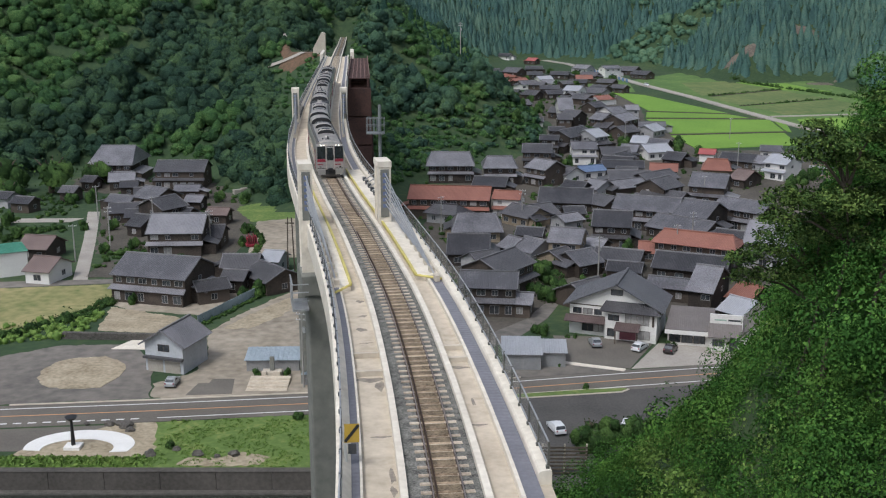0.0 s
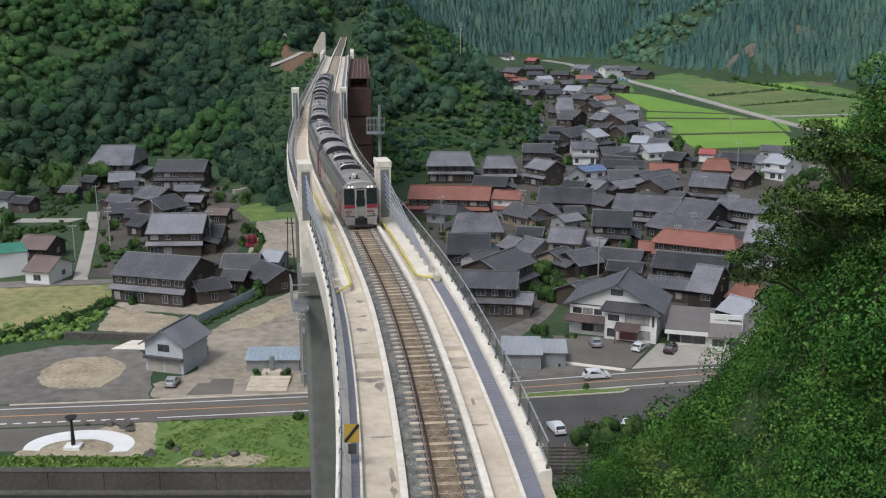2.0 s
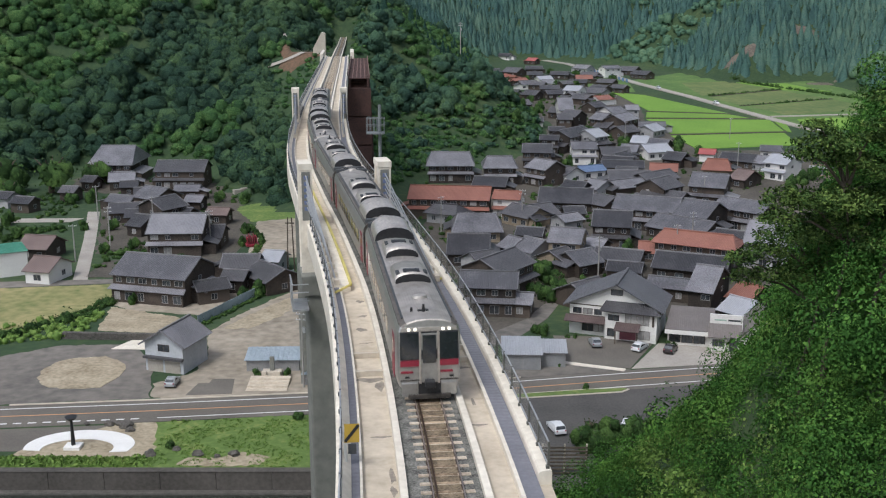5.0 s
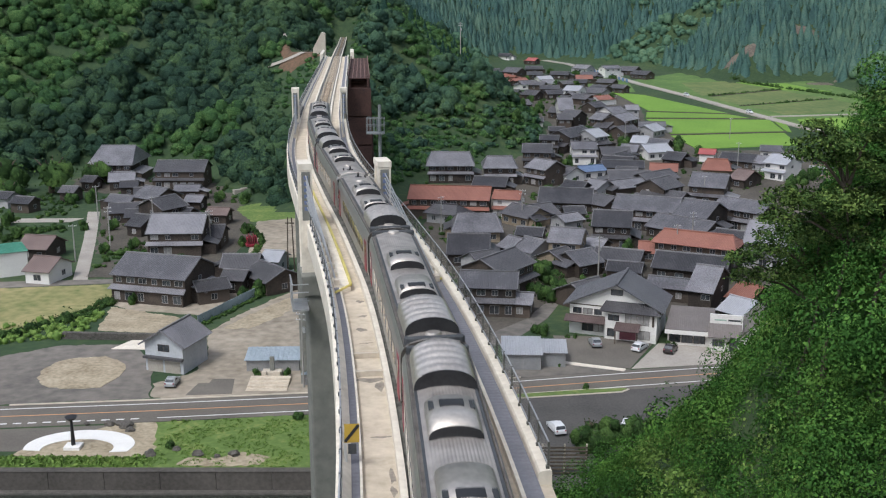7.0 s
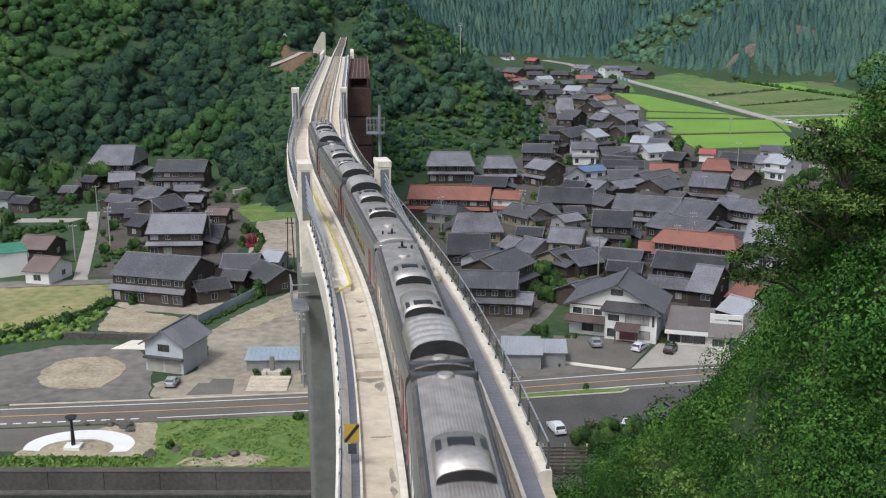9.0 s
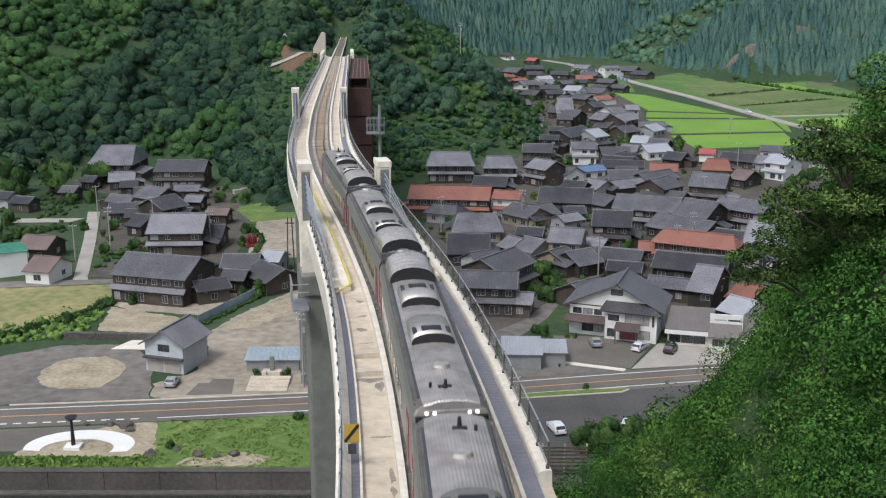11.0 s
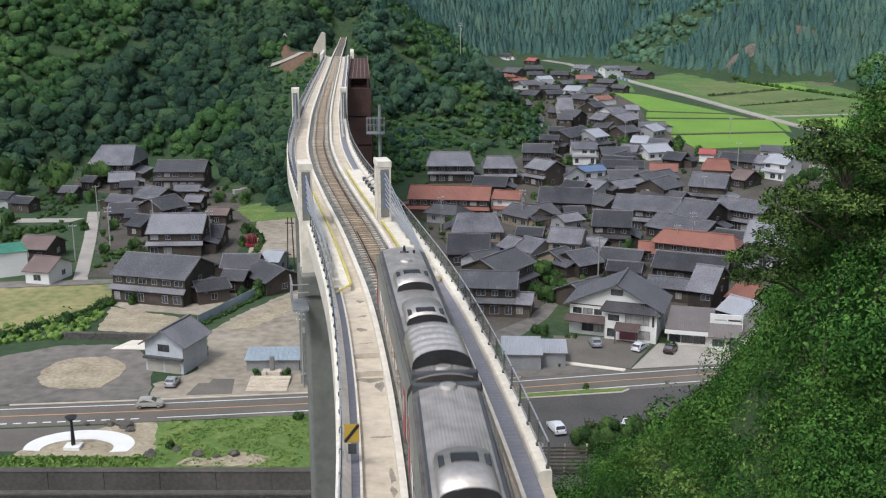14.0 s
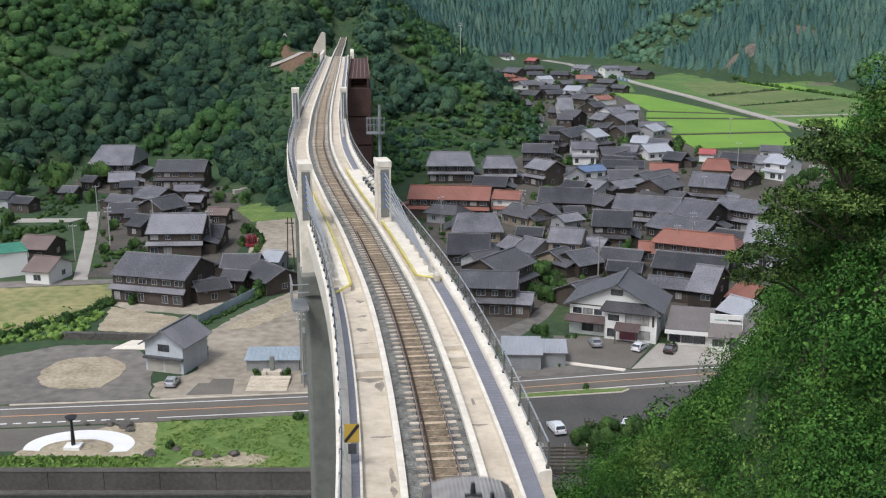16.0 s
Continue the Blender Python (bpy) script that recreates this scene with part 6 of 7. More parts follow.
# the white inn facing the forecourt
def inn():
    h = thing("inn", "large white plastered inn with dark timber trim and grey roof", "inn", m=Matrix.Translation((32.5, 178.2, 0)) @ Matrix.Rotation(radians(-20), 4, "Z"))
    w, d, e, rise = 16.0, 10.5, 5.9, 4.0
    v = [(-w / 2, -d / 2, -0.3), (w / 2, -d / 2, -0.3), (w / 2, -d / 2, e), (0.5, -d / 2, e + rise - 0.2), (-w / 2, -d / 2, e)]
    bm = bmesh.new()
    a = [bm.verts.new(p) for p in v]
    b = [bm.verts.new((p[0], d / 2, p[2])) for p in v]
    bm.faces.new(a)
    bm.faces.new(b[::-1])
    for i in range(5):
        bm.faces.new((a[i], b[i], b[(i + 1) % 5], a[(i + 1) % 5]))
    bmesh.ops.recalc_face_normals(bm, faces=bm.faces[:])
    part("wall", bm, WALL["WHITE"], h)
    for sx in (-1, 1):
        bm = bmesh.new()
        ex = sx * (w / 2 + 1.0)
        slope_slab(bm, [(ex, -d / 2 - 0.9, e - 0.45), (ex, d / 2 + 0.6, e - 0.45), (0.5, d / 2 + 0.6, e + rise), (0.5, -d / 2 - 0.9, e + rise)], 0.22)
        bmesh.ops.recalc_face_normals(bm, faces=bm.faces[:])
        part("roof_slope", bm, INN_ROOF, h)
    bm = bmesh.new()
    box(bm, 0.25, 0.75, -d / 2 - 1.0, d / 2 + 0.7, e + rise + 0.1, e + rise + 0.5, 0.08)
    part("ridge_cap", bm, INN_ROOF, h)
    # hipped apron over the front bay
    bm = bmesh.new()
    slope_slab(bm, [(-2.2, -d / 2 - 2.2, 5.3), (w / 2 + 0.9, -d / 2 - 2.2, 5.3), (w / 2 - 1.6, -d / 2 - 0.01, 6.7), (-1.4, -d / 2 - 0.01, 6.7)], 0.18)
    bmesh.ops.recalc_face_normals(bm, faces=bm.faces[:])
    part("apron_roof", bm, ROOF["DARK"], h)
    bm = bmesh.new()
    box(bm, -1.2, w / 2 - 0.02, -d / 2 - 1.4, -d / 2 - 0.004, -0.3, 5.28)
    part("bay", bm, WALL["WHITE"], h)
    bm = bmesh.new()
    slope_slab(bm, [(-w / 2 - 0.7, -d / 2 - 1.8, 2.7), (-1.2, -d / 2 - 1.8, 2.7), (-1.2, -d / 2 - 0.01, 3.5), (-w / 2 - 0.7, -d / 2 - 0.01, 3.5)], 0.15)
    bmesh.ops.recalc_face_normals(bm, faces=bm.faces[:])
    part("lower_roof", bm, BROWN_TILE, h)
    bm = bmesh.new()
    slope_slab(bm, [(0.8, -d / 2 - 4.0, 2.5), (5.2, -d / 2 - 4.0, 2.5), (5.2, -d / 2 - 1.41, 3.3), (0.8, -d / 2 - 1.41, 3.3)], 0.15)
    bmesh.ops.recalc_face_normals(bm, faces=bm.faces[:])
    part("porch_roof", bm, BROWN_TILE, h)
    for x in (1.1, 4.9):
        bm = bmesh.new()
        box(bm, x - 0.1, x + 0.1, -d / 2 - 3.8, -d / 2 - 3.6, 0, 2.5)
        part("porch_post", bm, WOODFRAME, h)
    f = Matrix.Translation((0, -d / 2, 0))
    g = Matrix.Translation((0, -d / 2 - 1.4, 0))
    for x, z, ww, hh, m, c in ((-6.6, 3.9, 1.5, 1.1, f, False), (-4.7, 3.9, 1.7, 1.1, f, True), (-2.8, 3.9, 1.3, 1.1, f, False), (0.3, 3.6, 1.9, 1.1, g, False), (3.4, 3.2, 2.0, 1.9, g, True), (5.6, 3.2, 2.0, 1.9, g, True),
                               (-4.6, 0.7, 2.0, 1.4, f, False), (-2.6, 0.7, 1.7, 1.4, f, True), (5.8, 0.6, 2.1, 1.6, g, True), (0.0, 0.6, 1.4, 1.5, g, False), (0.5, 7.9, 2.1, 1.1, f, False)):
        window(h, x, z, ww, hh, m, c, WOODFRAME)
    s = Matrix.Translation((w / 2, 0, 0)) @ Matrix.Rotation(radians(90), 4, "Z")
    for x in (-3, 0, 3):
        window(h, x, 3.4, 1.9, 1.5, s, False, WOODFRAME)
    bm = bmesh.new()
    box(bm, 7.15, 7.5, -d / 2 - 1.46, -d / 2 - 1.4, 3.1, 5.0)
    part("signboard", bm, WOODFRAME, h, "dark upright signboard")
    bm = bmesh.new()
    box(bm, 1.5, 4.4, -d / 2 - 1.5, -d / 2 - 1.42, 0.3, 2.2)
    part("curtain", bm, material("plum_cloth", (0.2, 0.07, 0.09), (0.3, 0.12, 0.14), 0.8, 1, 6), h, "plum entrance curtain")
    for z in (3.55, 5.55):
        bm = bmesh.new()
        box(bm, -w / 2 - 0.05, -1.25, -d / 2 - 0.08, -d / 2 - 0.004, z, z + 0.18)
        part("timber_band", bm, WOODFRAME, h)


INN_ROOF = material("slate_grey_tile", (0.085, 0.085, 0.095), (0.15, 0.15, 0.16), 0.45, 0.25, 3.0, wave=("Y", 0.34, 0.06))
BROWN_TILE = material("brown_tile", (0.075, 0.052, 0.05), (0.13, 0.095, 0.09), 0.5, 0.25, 3.0, wave=("X", 0.34, 0.05))
inn()


def shop():
    h = thing("shop", "low white shop with brown-grey roofs and large front windows", "shop", m=Matrix.Translation((48.0, 171.5, 0)) @ Matrix.Rotation(radians(-14), 4, "Z"))
    tile = material("brown_grey_sheet", (0.13, 0.115, 0.105), (0.19, 0.17, 0.16), 0.55, 0.3, 3, wave=("X", 0.34, 0.04))
    bm = bmesh.new()
    box(bm, -7.5, 2.5, -4, 4, -0.3, 3.1)
    part("wall", bm, WALL["WHITE"], h)
    bm = bmesh.new()
    slope_slab(bm, [(-8, -5.0, 3.0), (0.6, -5.0, 3.0), (0.6, 3.8, 4.8), (-7.2, 3.8, 4.8)], 0.18)
    part("roof", bm, tile, h)
    bm = bmesh.new()
    box(bm, -8.0, 0.6, -5.1, -4.9, 2.3, 3.05)
    part("fascia", bm, M["white_paint"], h)
    bm = bmesh.new()
    box(bm, -0.4, 5.2, -3.6, -3.2, 3.2, 6.0, 0.02)
    part("billboard", bm, M["white_paint"], h, "white roof billboard")
    bm = bmesh.new()
    box(bm, 0.4, 2.4, -3.64, -3.604, 4.9, 5.15)
    part("lettering", bm, GREEN_MARK, h)
    bm = bmesh.new()
    box(bm, 2.7, 4.8, -3.64, -3.604, 4.9, 5.2)
    part("lettering", bm, M["dark_steel"], h)
    bm = bmesh.new()
    slope_slab(bm, [(-0.6, -6.6, 2.6), (5.0, -6.6, 2.6), (5.0, -3.2, 4.4), (-0.6, -3.2, 4.4)], 0.16)
    part("porch_roof", bm, tile, h)
    bm = bmesh.new()
    box(bm, -0.2, 4.8, -5.9, -4.004, -0.3, 2.7)
    part("porch", bm, WALL["WHITE"], h)
    # steep gabled wing
    bm = bmesh.new()
    gable_wall(bm, 9.0, 7.0, -0.3, 2.6, 3.6)
    for v in bm.verts:
        v.co = Matrix.Translation((8.4, -0.6, 0)) @ Matrix.Rotation(radians(90), 4, "Z") @ v.co
    part("wing", bm, WALL["WHITE"], h)
    for sx in (-1, 1):
        bm = bmesh.new()
        slope_slab(bm, [(8.4 + sx * 3.9, -5.5, 2.2), (8.4 + sx * 3.9, 4.2, 2.2), (8.4, 4.2, 6.3), (8.4, -5.5, 6.3)], 0.18)
        bmesh.ops.recalc_face_normals(bm, faces=bm.faces[:])
        part("wing_roof", bm, tile, h)
    m = Matrix.Translation((0, -4, 0))
    for x in (-6.2, -4.1, -2.0):
        window(h, x, 0.5, 1.9, 1.7, m, False, WOODFRAME)
    m = Matrix.Translation((0, -5.9, 0))
    window(h, 1.2, 0.9, 2.0, 1.3, m)
    window(h, 3.7, 0.0, 1.3, 2.2, m, False, WOODFRAME)
    for k in range(4):
        bm = bmesh.new()
        box(bm, 5.6 + k * 1.1, 5.7 + k * 1.1, -7.6, -7.5, 0, 2.6)
        part("trellis_post", bm, WOODFRAME, h)
    bm = bmesh.new()
    box(bm, 5.5, 9.1, -7.62, -7.48, 2.5, 2.65)
    part("trellis_beam", bm, WOODFRAME, h)


GREEN_MARK = material("grey_green_paint", (0.3, 0.42, 0.35), (0.4, 0.5, 0.44), 0.6, 1, 4)
shop()


def shed(x, y, rot, ln, d, hf, hb, label, roof, wall, doors):
    s = thing("shed", label, "shed", m=Matrix.Translation((x, y, 0)) @ Matrix.Rotation(radians(rot), 4, "Z"))
    bm = bmesh.new()
    v = [bm.verts.new(q) for q in ((-ln / 2, -d / 2, -0.2), (ln / 2, -d / 2, -0.2), (ln / 2, d / 2, -0.2), (-ln / 2, d / 2, -0.2), (-ln / 2, -d / 2, hf), (ln / 2, -d / 2, hf), (ln / 2, d / 2, hb), (-ln / 2, d / 2, hb))]
    for f in ((0, 1, 5, 4), (1, 2, 6, 5), (2, 3, 7, 6), (3, 0, 4, 7), (4, 5, 6, 7), (3, 2, 1, 0)):
        bm.faces.new([v[i] for i in f])
    part("wall", bm, wall, s)
    bm = bmesh.new()
    k = (hb - hf) / d
    slope_slab(bm, [(-ln / 2 - 0.3, -d / 2 - 0.4, hf - 0.4 * k + 0.03), (ln / 2 + 0.3, -d / 2 - 0.4, hf - 0.4 * k + 0.03), (ln / 2 + 0.3, d / 2 + 0.3, hb + 0.3 * k + 0.03), (-ln / 2 - 0.3, d / 2 + 0.3, hb + 0.3 * k + 0.03)], 0.1)
    part("roof", bm, roof, s)
    n = int(ln / 0.75)
    for i in range(n):
        bm = bmesh.new()
        xx = -ln / 2 + (i + 0.5) * ln / n
        box(bm, xx - 0.05, xx + 0.05, -d / 2 - 0.38, d / 2 + 0.28, -0.04, 0.05, m=Matrix.Translation((0, 0, (hf + hb) / 2 + 0.16)) @ Matrix.Rotation(math.atan(k), 4, "X"))
        part("roof_rib", bm, roof, s)
    for i in range(doors):
        bm = bmesh.new()
        w = ln / doors
        box(bm, -ln / 2 + i * w + 0.2, -ln / 2 + (i + 1) * w - 0.2, -d / 2 - 0.04, -d / 2 - 0.003, 0, hf - 0.35)
        part("shutter", bm, SHUTTER, s)
    return s


SHUTTER = material("grey_shutter", (0.24, 0.245, 0.25), (0.33, 0.335, 0.34), 0.5, 0.4, 4.0, metal=0.2, wave=("Z", 0.12, 0.01))
SHEDWALL = material("zinc_sheet", (0.25, 0.25, 0.25), (0.36, 0.36, 0.36), 0.55, 0.4, 3.0, metal=0.2, wave=("X", 0.2, 0.015))
shed(13.2, 160.2, -2, 6.2, 7.6, 2.7, 3.1, "grey metal garage with ribbed roof and shutters", ROOF["LIGHT"], SHEDWALL, 2)
shed(18.6, 160.6, -4, 3.9, 5.6, 2.5, 2.8, "small grey metal garage beside a larger one", ROOF["LIGHT"], SHEDWALL, 1)
BLUEZINC = material("weathered_blue_zinc", (0.30, 0.36, 0.40), (0.42, 0.48, 0.53), 0.5, 0.3, 2.0, metal=0.2, wave=("X", 0.2, 0.03))
shed(-28.0, 158.0, 2, 8.6, 4.4, 2.0, 2.5, "low shed with pale blue sheet roof", BLUEZINC, SHEDWALL, 0)
shed(-21.2, 151.5, 0, 1.6, 4.0, 1.9, 2.2, "tiny lean-to with pale blue roof", BLUEZINC, SHEDWALL, 0)
shed(-99.5, 218.0, -60, 9.5, 11.0, 5.4, 5.4, "pale building with green metal roof", ROOF["GREEN"], WALL["WHITE"], 0)


def store_house():
    """Two-storey grey storehouse with a gable front and two garage doors."""
    h = thing("storehouse", "two-storey grey storehouse with gable front and two garage doors", "storehouse", m=Matrix.Translation((-44.4, 158.9, 0)) @ Matrix.Rotation(radians(-17 + 90), 4, "Z"))
    w, ln, e, rise = 7.0, 7.6, 5.0, 2.2
    pale = material("blue_grey_render", (0.36, 0.38, 0.40), (0.5, 0.52, 0.54), 0.8, 0.4, 3)
    part("wall", gable_wall(bmesh.new(), ln, w, -0.3, e, rise - 0.02), pale, h)
    gable_roof(h, ln, w, e, rise, ROOF["GREY"], 0.7, 0.8)
    m = Matrix.Translation((-ln / 2, 0, 0)) @ Matrix.Rotation(radians(-90), 4, "Z")
    window(h, 0.0, 3.6, 2.0, 1.2, m, False, WOODFRAME)
    for x in (-1.7, 1.5):
        bm = bmesh.new()
        box(bm, x - 1.4, x + 1.4, -0.05, 0.01, 0, 2.2, m=m)
        part("garage_door", bm, TANDOOR, h)
    bm = bmesh.new()
    box(bm, -3.6, 3.6, -0.7, 0.0, 2.35, 2.75, m=m)
    part("canopy", bm, ROOF["DARK"], h)


TANDOOR = material("tan_shutter", (0.3, 0.27, 0.23), (0.4, 0.37, 0.32), 0.6, 0.4, 4, wave=("Z", 0.2, 0.01))
store_house()

# sheet fence along the yard
sf = thing("sheet_fence", "weathered pale blue corrugated sheet fence", "fence")
pts = [(-46.2, 180.6), (-42.7, 189.6), (-33.0, 214.9)]
for (ax, ay), (bx, by) in zip(pts, pts[1:]):
    n = int(math.hypot(bx - ax, by - ay) / 1.6)
    for i in range(n):
        x0, y0 = ax + (bx - ax) * i / n, ay + (by - ay) * i / n
        a = math.atan2(by - ay, bx - ax)
        bm = bmesh.new()
        for q in range(4):
            box(bm, q * 0.4, q * 0.4 + 0.36, -0.03 - 0.03 * (q % 2), 0.03 - 0.03 * (q % 2), 0, 1.75 + hr.uniform(-0.05, 0.05), m=Matrix.Translation((x0, y0, 0)) @ Matrix.Rotation(a, 4, "Z"))
        part("sheet", bm, BLUEZINC, sf)


# ---- cars ----
CAR_PAINT = {"white": material("white_car_paint", (0.62, 0.63, 0.64), (0.7, 0.71, 0.72), 0.25, 1, 4, spec=0.6), "silver": material("silver_car_paint", (0.38, 0.41, 0.43), (0.46, 0.49, 0.51), 0.28, 1, 4, metal=0.5),
             "black": material("dark_car_paint", (0.02, 0.016, 0.016), (0.035, 0.028, 0.028), 0.22, 1, 4, spec=0.6), "beige": material("beige_car_paint", (0.40, 0.385, 0.34), (0.47, 0.455, 0.405), 0.3, 1, 4, metal=0.3)}


def auto(x, y, z, rot, colour, tall=1.5, ln=3.7, word="compact car parked on asphalt", wd=1.62):
    """A small car; its nose points to +x before turning."""
    c = thing("car", "%s %s" % (colour, word), "car", m=Matrix.Translation((x, y, z)) @ Matrix.Rotation(radians(rot), 4, "Z"))
    paint = CAR_PAINT[colour]
    h = ln / 2
    side = [(-h, 0.35), (-h + 0.03, 0.8), (-h + 0.25, tall * 0.62), (-h + 0.55, tall - 0.05), (-h + 1.0, tall), (h - 1.75, tall - 0.02), (h - 0.95, tall * 0.66), (h - 0.15, tall * 0.54), (h, 0.62), (h - 0.02, 0.3)]
    bm = bmesh.new()
    rows = []
    for yy, k in ((-wd / 2, 0.0), (-wd / 2 + 0.02, 0.02), (wd / 2 - 0.02, 0.02), (wd / 2, 0.0)):
        rows.append([bm.verts.new((px, yy * (1.0 if pz < tall * 0.7 else 0.84), pz)) for px, pz in side])
    n = len(side)
    for a, b in zip(rows, rows[1:]):
        for i in range(n):
            bm.faces.new((a[i], a[(i + 1) % n], b[(i + 1) % n], b[i]))
    bm.faces.new(rows[0])
    bm.faces.new(rows[-1][::-1])
    bmesh.ops.recalc_face_normals(bm, faces=bm.faces[:])
    bmesh.ops.bevel(bm, geom=[e for e in bm.edges if len(e.link_faces) == 2 and e.calc_face_angle(0) > 0.5], offset=0.05, segments=2, affect="EDGES")
    part("body", bm, paint, c)
    for sy in (-1, 1):
        bm = bmesh.new()
        k = 0.845
        q = [(-h + 0.5, tall * 0.68), (-h + 0.72, tall - 0.14), (h - 1.8, tall - 0.14), (h - 1.15, tall * 0.68)]
        a = [bm.verts.new((px, sy * (wd / 2 * (0.97 if pz < tall * 0.7 else k) + 0.012), pz)) for px, pz in q]
        b = [bm.verts.new((px, sy * (wd / 2 * 0.8), pz)) for px, pz in q]
        bm.faces.new(a)
        bm.faces.new(b[::-1])
        for i in range(4):
            bm.faces.new((a[i], b[i], b[(i + 1) % 4], a[(i + 1) % 4]))
        bmesh.ops.recalc_face_normals(bm, faces=bm.faces[:])
        part("side_window", bm, PANE, c)
    for x0, z0, x1, z1, nm in ((h - 1.72, tall - 0.08, h - 1.02, tall * 0.69, "windscreen"), (-h + 0.5, tall - 0.1, -h + 0.26, tall * 0.66, "rear_window")):
        bm = bmesh.new()
        o = 0.03 if x0 > 0 else -0.03
        a = [bm.verts.new(p) for p in ((x0 + o, -wd * 0.39, z0 + 0.02), (x0 + o, wd * 0.39, z0 + 0.02), (x1 + o, wd * 0.43, z1 + 0.02), (x1 + o, -wd * 0.43, z1 + 0.02))]
        b = [bm.verts.new(v.co - Vector((o * 2, 0, 0.04))) for v in a]
        bm.faces.new(a)
        bm.faces.new(b[::-1])
        for i in range(4):
            bm.faces.new((a[i], b[i], b[(i + 1) % 4], a[(i + 1) % 4]))
        bmesh.ops.recalc_face_normals(bm, faces=bm.faces[:])
        part(nm, bm, PANE, c)
    for sx in (-h + 0.65, h - 0.7):
        for sy in (-1, 1):
            bm = bmesh.new()
            tube(bm, (sx, sy * (wd / 2 - 0.16), 0.29), (sx, sy * (wd / 2 + 0.01), 0.29), 0.29, n=18)
            w = part("wheel", bm, M["black"], c)
            bm = bmesh.new()
            tube(bm, (sx, sy * (wd / 2 + 0.0), 0.29), (sx, sy * (wd / 2 + 0.02), 0.29), 0.18, n=14)
            part("rim", bm, M["steel"], w)
    for sy in (-1, 1):
        bm = bmesh.new()
        box(bm, h - 0.12, h + 0.01, sy * 0.58 - 0.14, sy * 0.58 + 0.14, 0.58, 0.72, 0.03)
        part("headlight", bm, CURTAIN, c)
        bm = bmesh.new()
        box(bm, -h - 0.01, -h + 0.1, sy * 0.64 - 0.1, sy * 0.64 + 0.1, 0.72, 0.95, 0.03)
        part("tail_light", bm, M["crimson"], c)
    return c


auto(26.8, 168.3, 0.09, 96, "silver", 1.6, 3.4, "tall compact car parked before the inn")
auto(34.3, 166.2, 0.09, 55, "white", 1.45, 4.0, "hatchback parked before the inn")
auto(39.4, 165.0, 0.09, 60, "black", 1.55, 3.5, "small car parked before the shop")
auto(16.0, 131.9, 0.06, 105, "white", 1.45, 4.0, "hatchback parked in the car park")
auto(23.4, 131.6, 0.06, 70, "white", 1.5, 4.2, "car half hidden by shrubs in the car park")
auto(26.2, 132.6, 0.06, 70, "white", 1.5, 4.2, "car half hidden by shrubs in the car park")
auto(-42.8, 149.6, 0.07, 88, "silver", 1.5, 3.6, "car parked before the storehouse")
auto(58.4, 232.5, 0.05, 10, "white", 1.9, 4.0, "small van parked between houses")
VAN = auto(17.6, 152.0, 0.08, 12, "white", 1.6, 4.4, "estate car driving along the road")
COUPE = auto(-65, 139.0, 0.08, 8, "beige", 1.5, 4.0, "metallic hatchback driving along the road")
FAR_A = auto(138, 567, 8.4, -80, "white", 1.8, 4.2, "car on the country road between fields")
FAR_B = auto(130, 600, 9.4, -80, "white", 1.8, 4.2, "car on the country road among paddies")


# ---- poles, lamp, rocks and small things ----
def pole(x, y, z, h, arms=2, label="grey concrete utility pole with crossarms"):
    p = thing("utility_pole", label, "pole", "utility poles", m=Matrix.Translation((x, y, z)) @ Matrix.Rotation(hr.uniform(-0.5, 0.5), 4, "Z"))
    bm = bmesh.new()
    tube(bm, (0, 0, -0.5), (0, 0, h), 0.19, 0.12)
    part("shaft", bm, M["wood_pole"], p)
    for i in range(arms):
        bm = bmesh.new()
        box(bm, -0.9, 0.9, -0.05, 0.05, h - 0.5 - i * 0.9, h - 0.4 - i * 0.9)
        arm = part("crossarm", bm, M["steel"], p)
        for q in (-0.8, -0.3, 0.4, 0.8):
            bm = bmesh.new()
            tube(bm, (q, 0, h - 0.4 - i * 0.9), (q, 0, h - 0.18 - i * 0.9), 0.06, 0.04, 6)
            part("insulator", bm, M["white_paint"], arm)
    if arms > 1:
        bm = bmesh.new()
        tube(bm, (0.36, 0, h - 3.4), (0.36, 0, h - 2.5), 0.26)
        part("transformer", bm, M["steel"], p)


pole(-21.9, 148.6, 0, 12.5, 2)
pole(34.2, 214.0, 0, 9.5, 2)
pole(54.0, 226, 0, 9.5, 1)
pole(61.0, 240, 0, 9.5, 2)
pole(-0.5, 258, 0, 10, 2)
pole(21.5, 268, 0, 10, 2)
pole(31.0, 178, 0, 8.5, 1)
pole(-57, 240, 0, 10, 2)
pole(-83, 244, 0, 10, 2)
pole(-76, 258, 0, 10, 1)
pole(-96, 274, 0, 10, 1)
pole(-86, 228, 0, 9, 1)
pole(78, 296, 0, 9, 1)
pole(104, 352, 1.5, 10, 1)
pole(7.5, 440, 38, 13, 2, "tall utility pole rising from the wooded spur")
pole(74, 408, 3.4, 9, 1)
pole(85, 500, 6, 9, 1)
pole(120, 420, 3.6, 9, 1)

frame_ob = thing("pole_frame", "two leaning wooden poles tied at the top", "pole")
for x in (-35.2, -33.6):
    bm = bmesh.new()
    tube(bm, (x, 220.5, -0.3), (x + (0.35 if x < -34.5 else -0.35), 220.5, 12.2), 0.17, 0.12)
    part("shaft", bm, M["bark"], frame_ob)
bm = bmesh.new()
box(bm, -35.4, -33.4, 220.3, 220.7, 10.8, 11.0)
part("crossarm", bm, M["bark"], frame_ob)

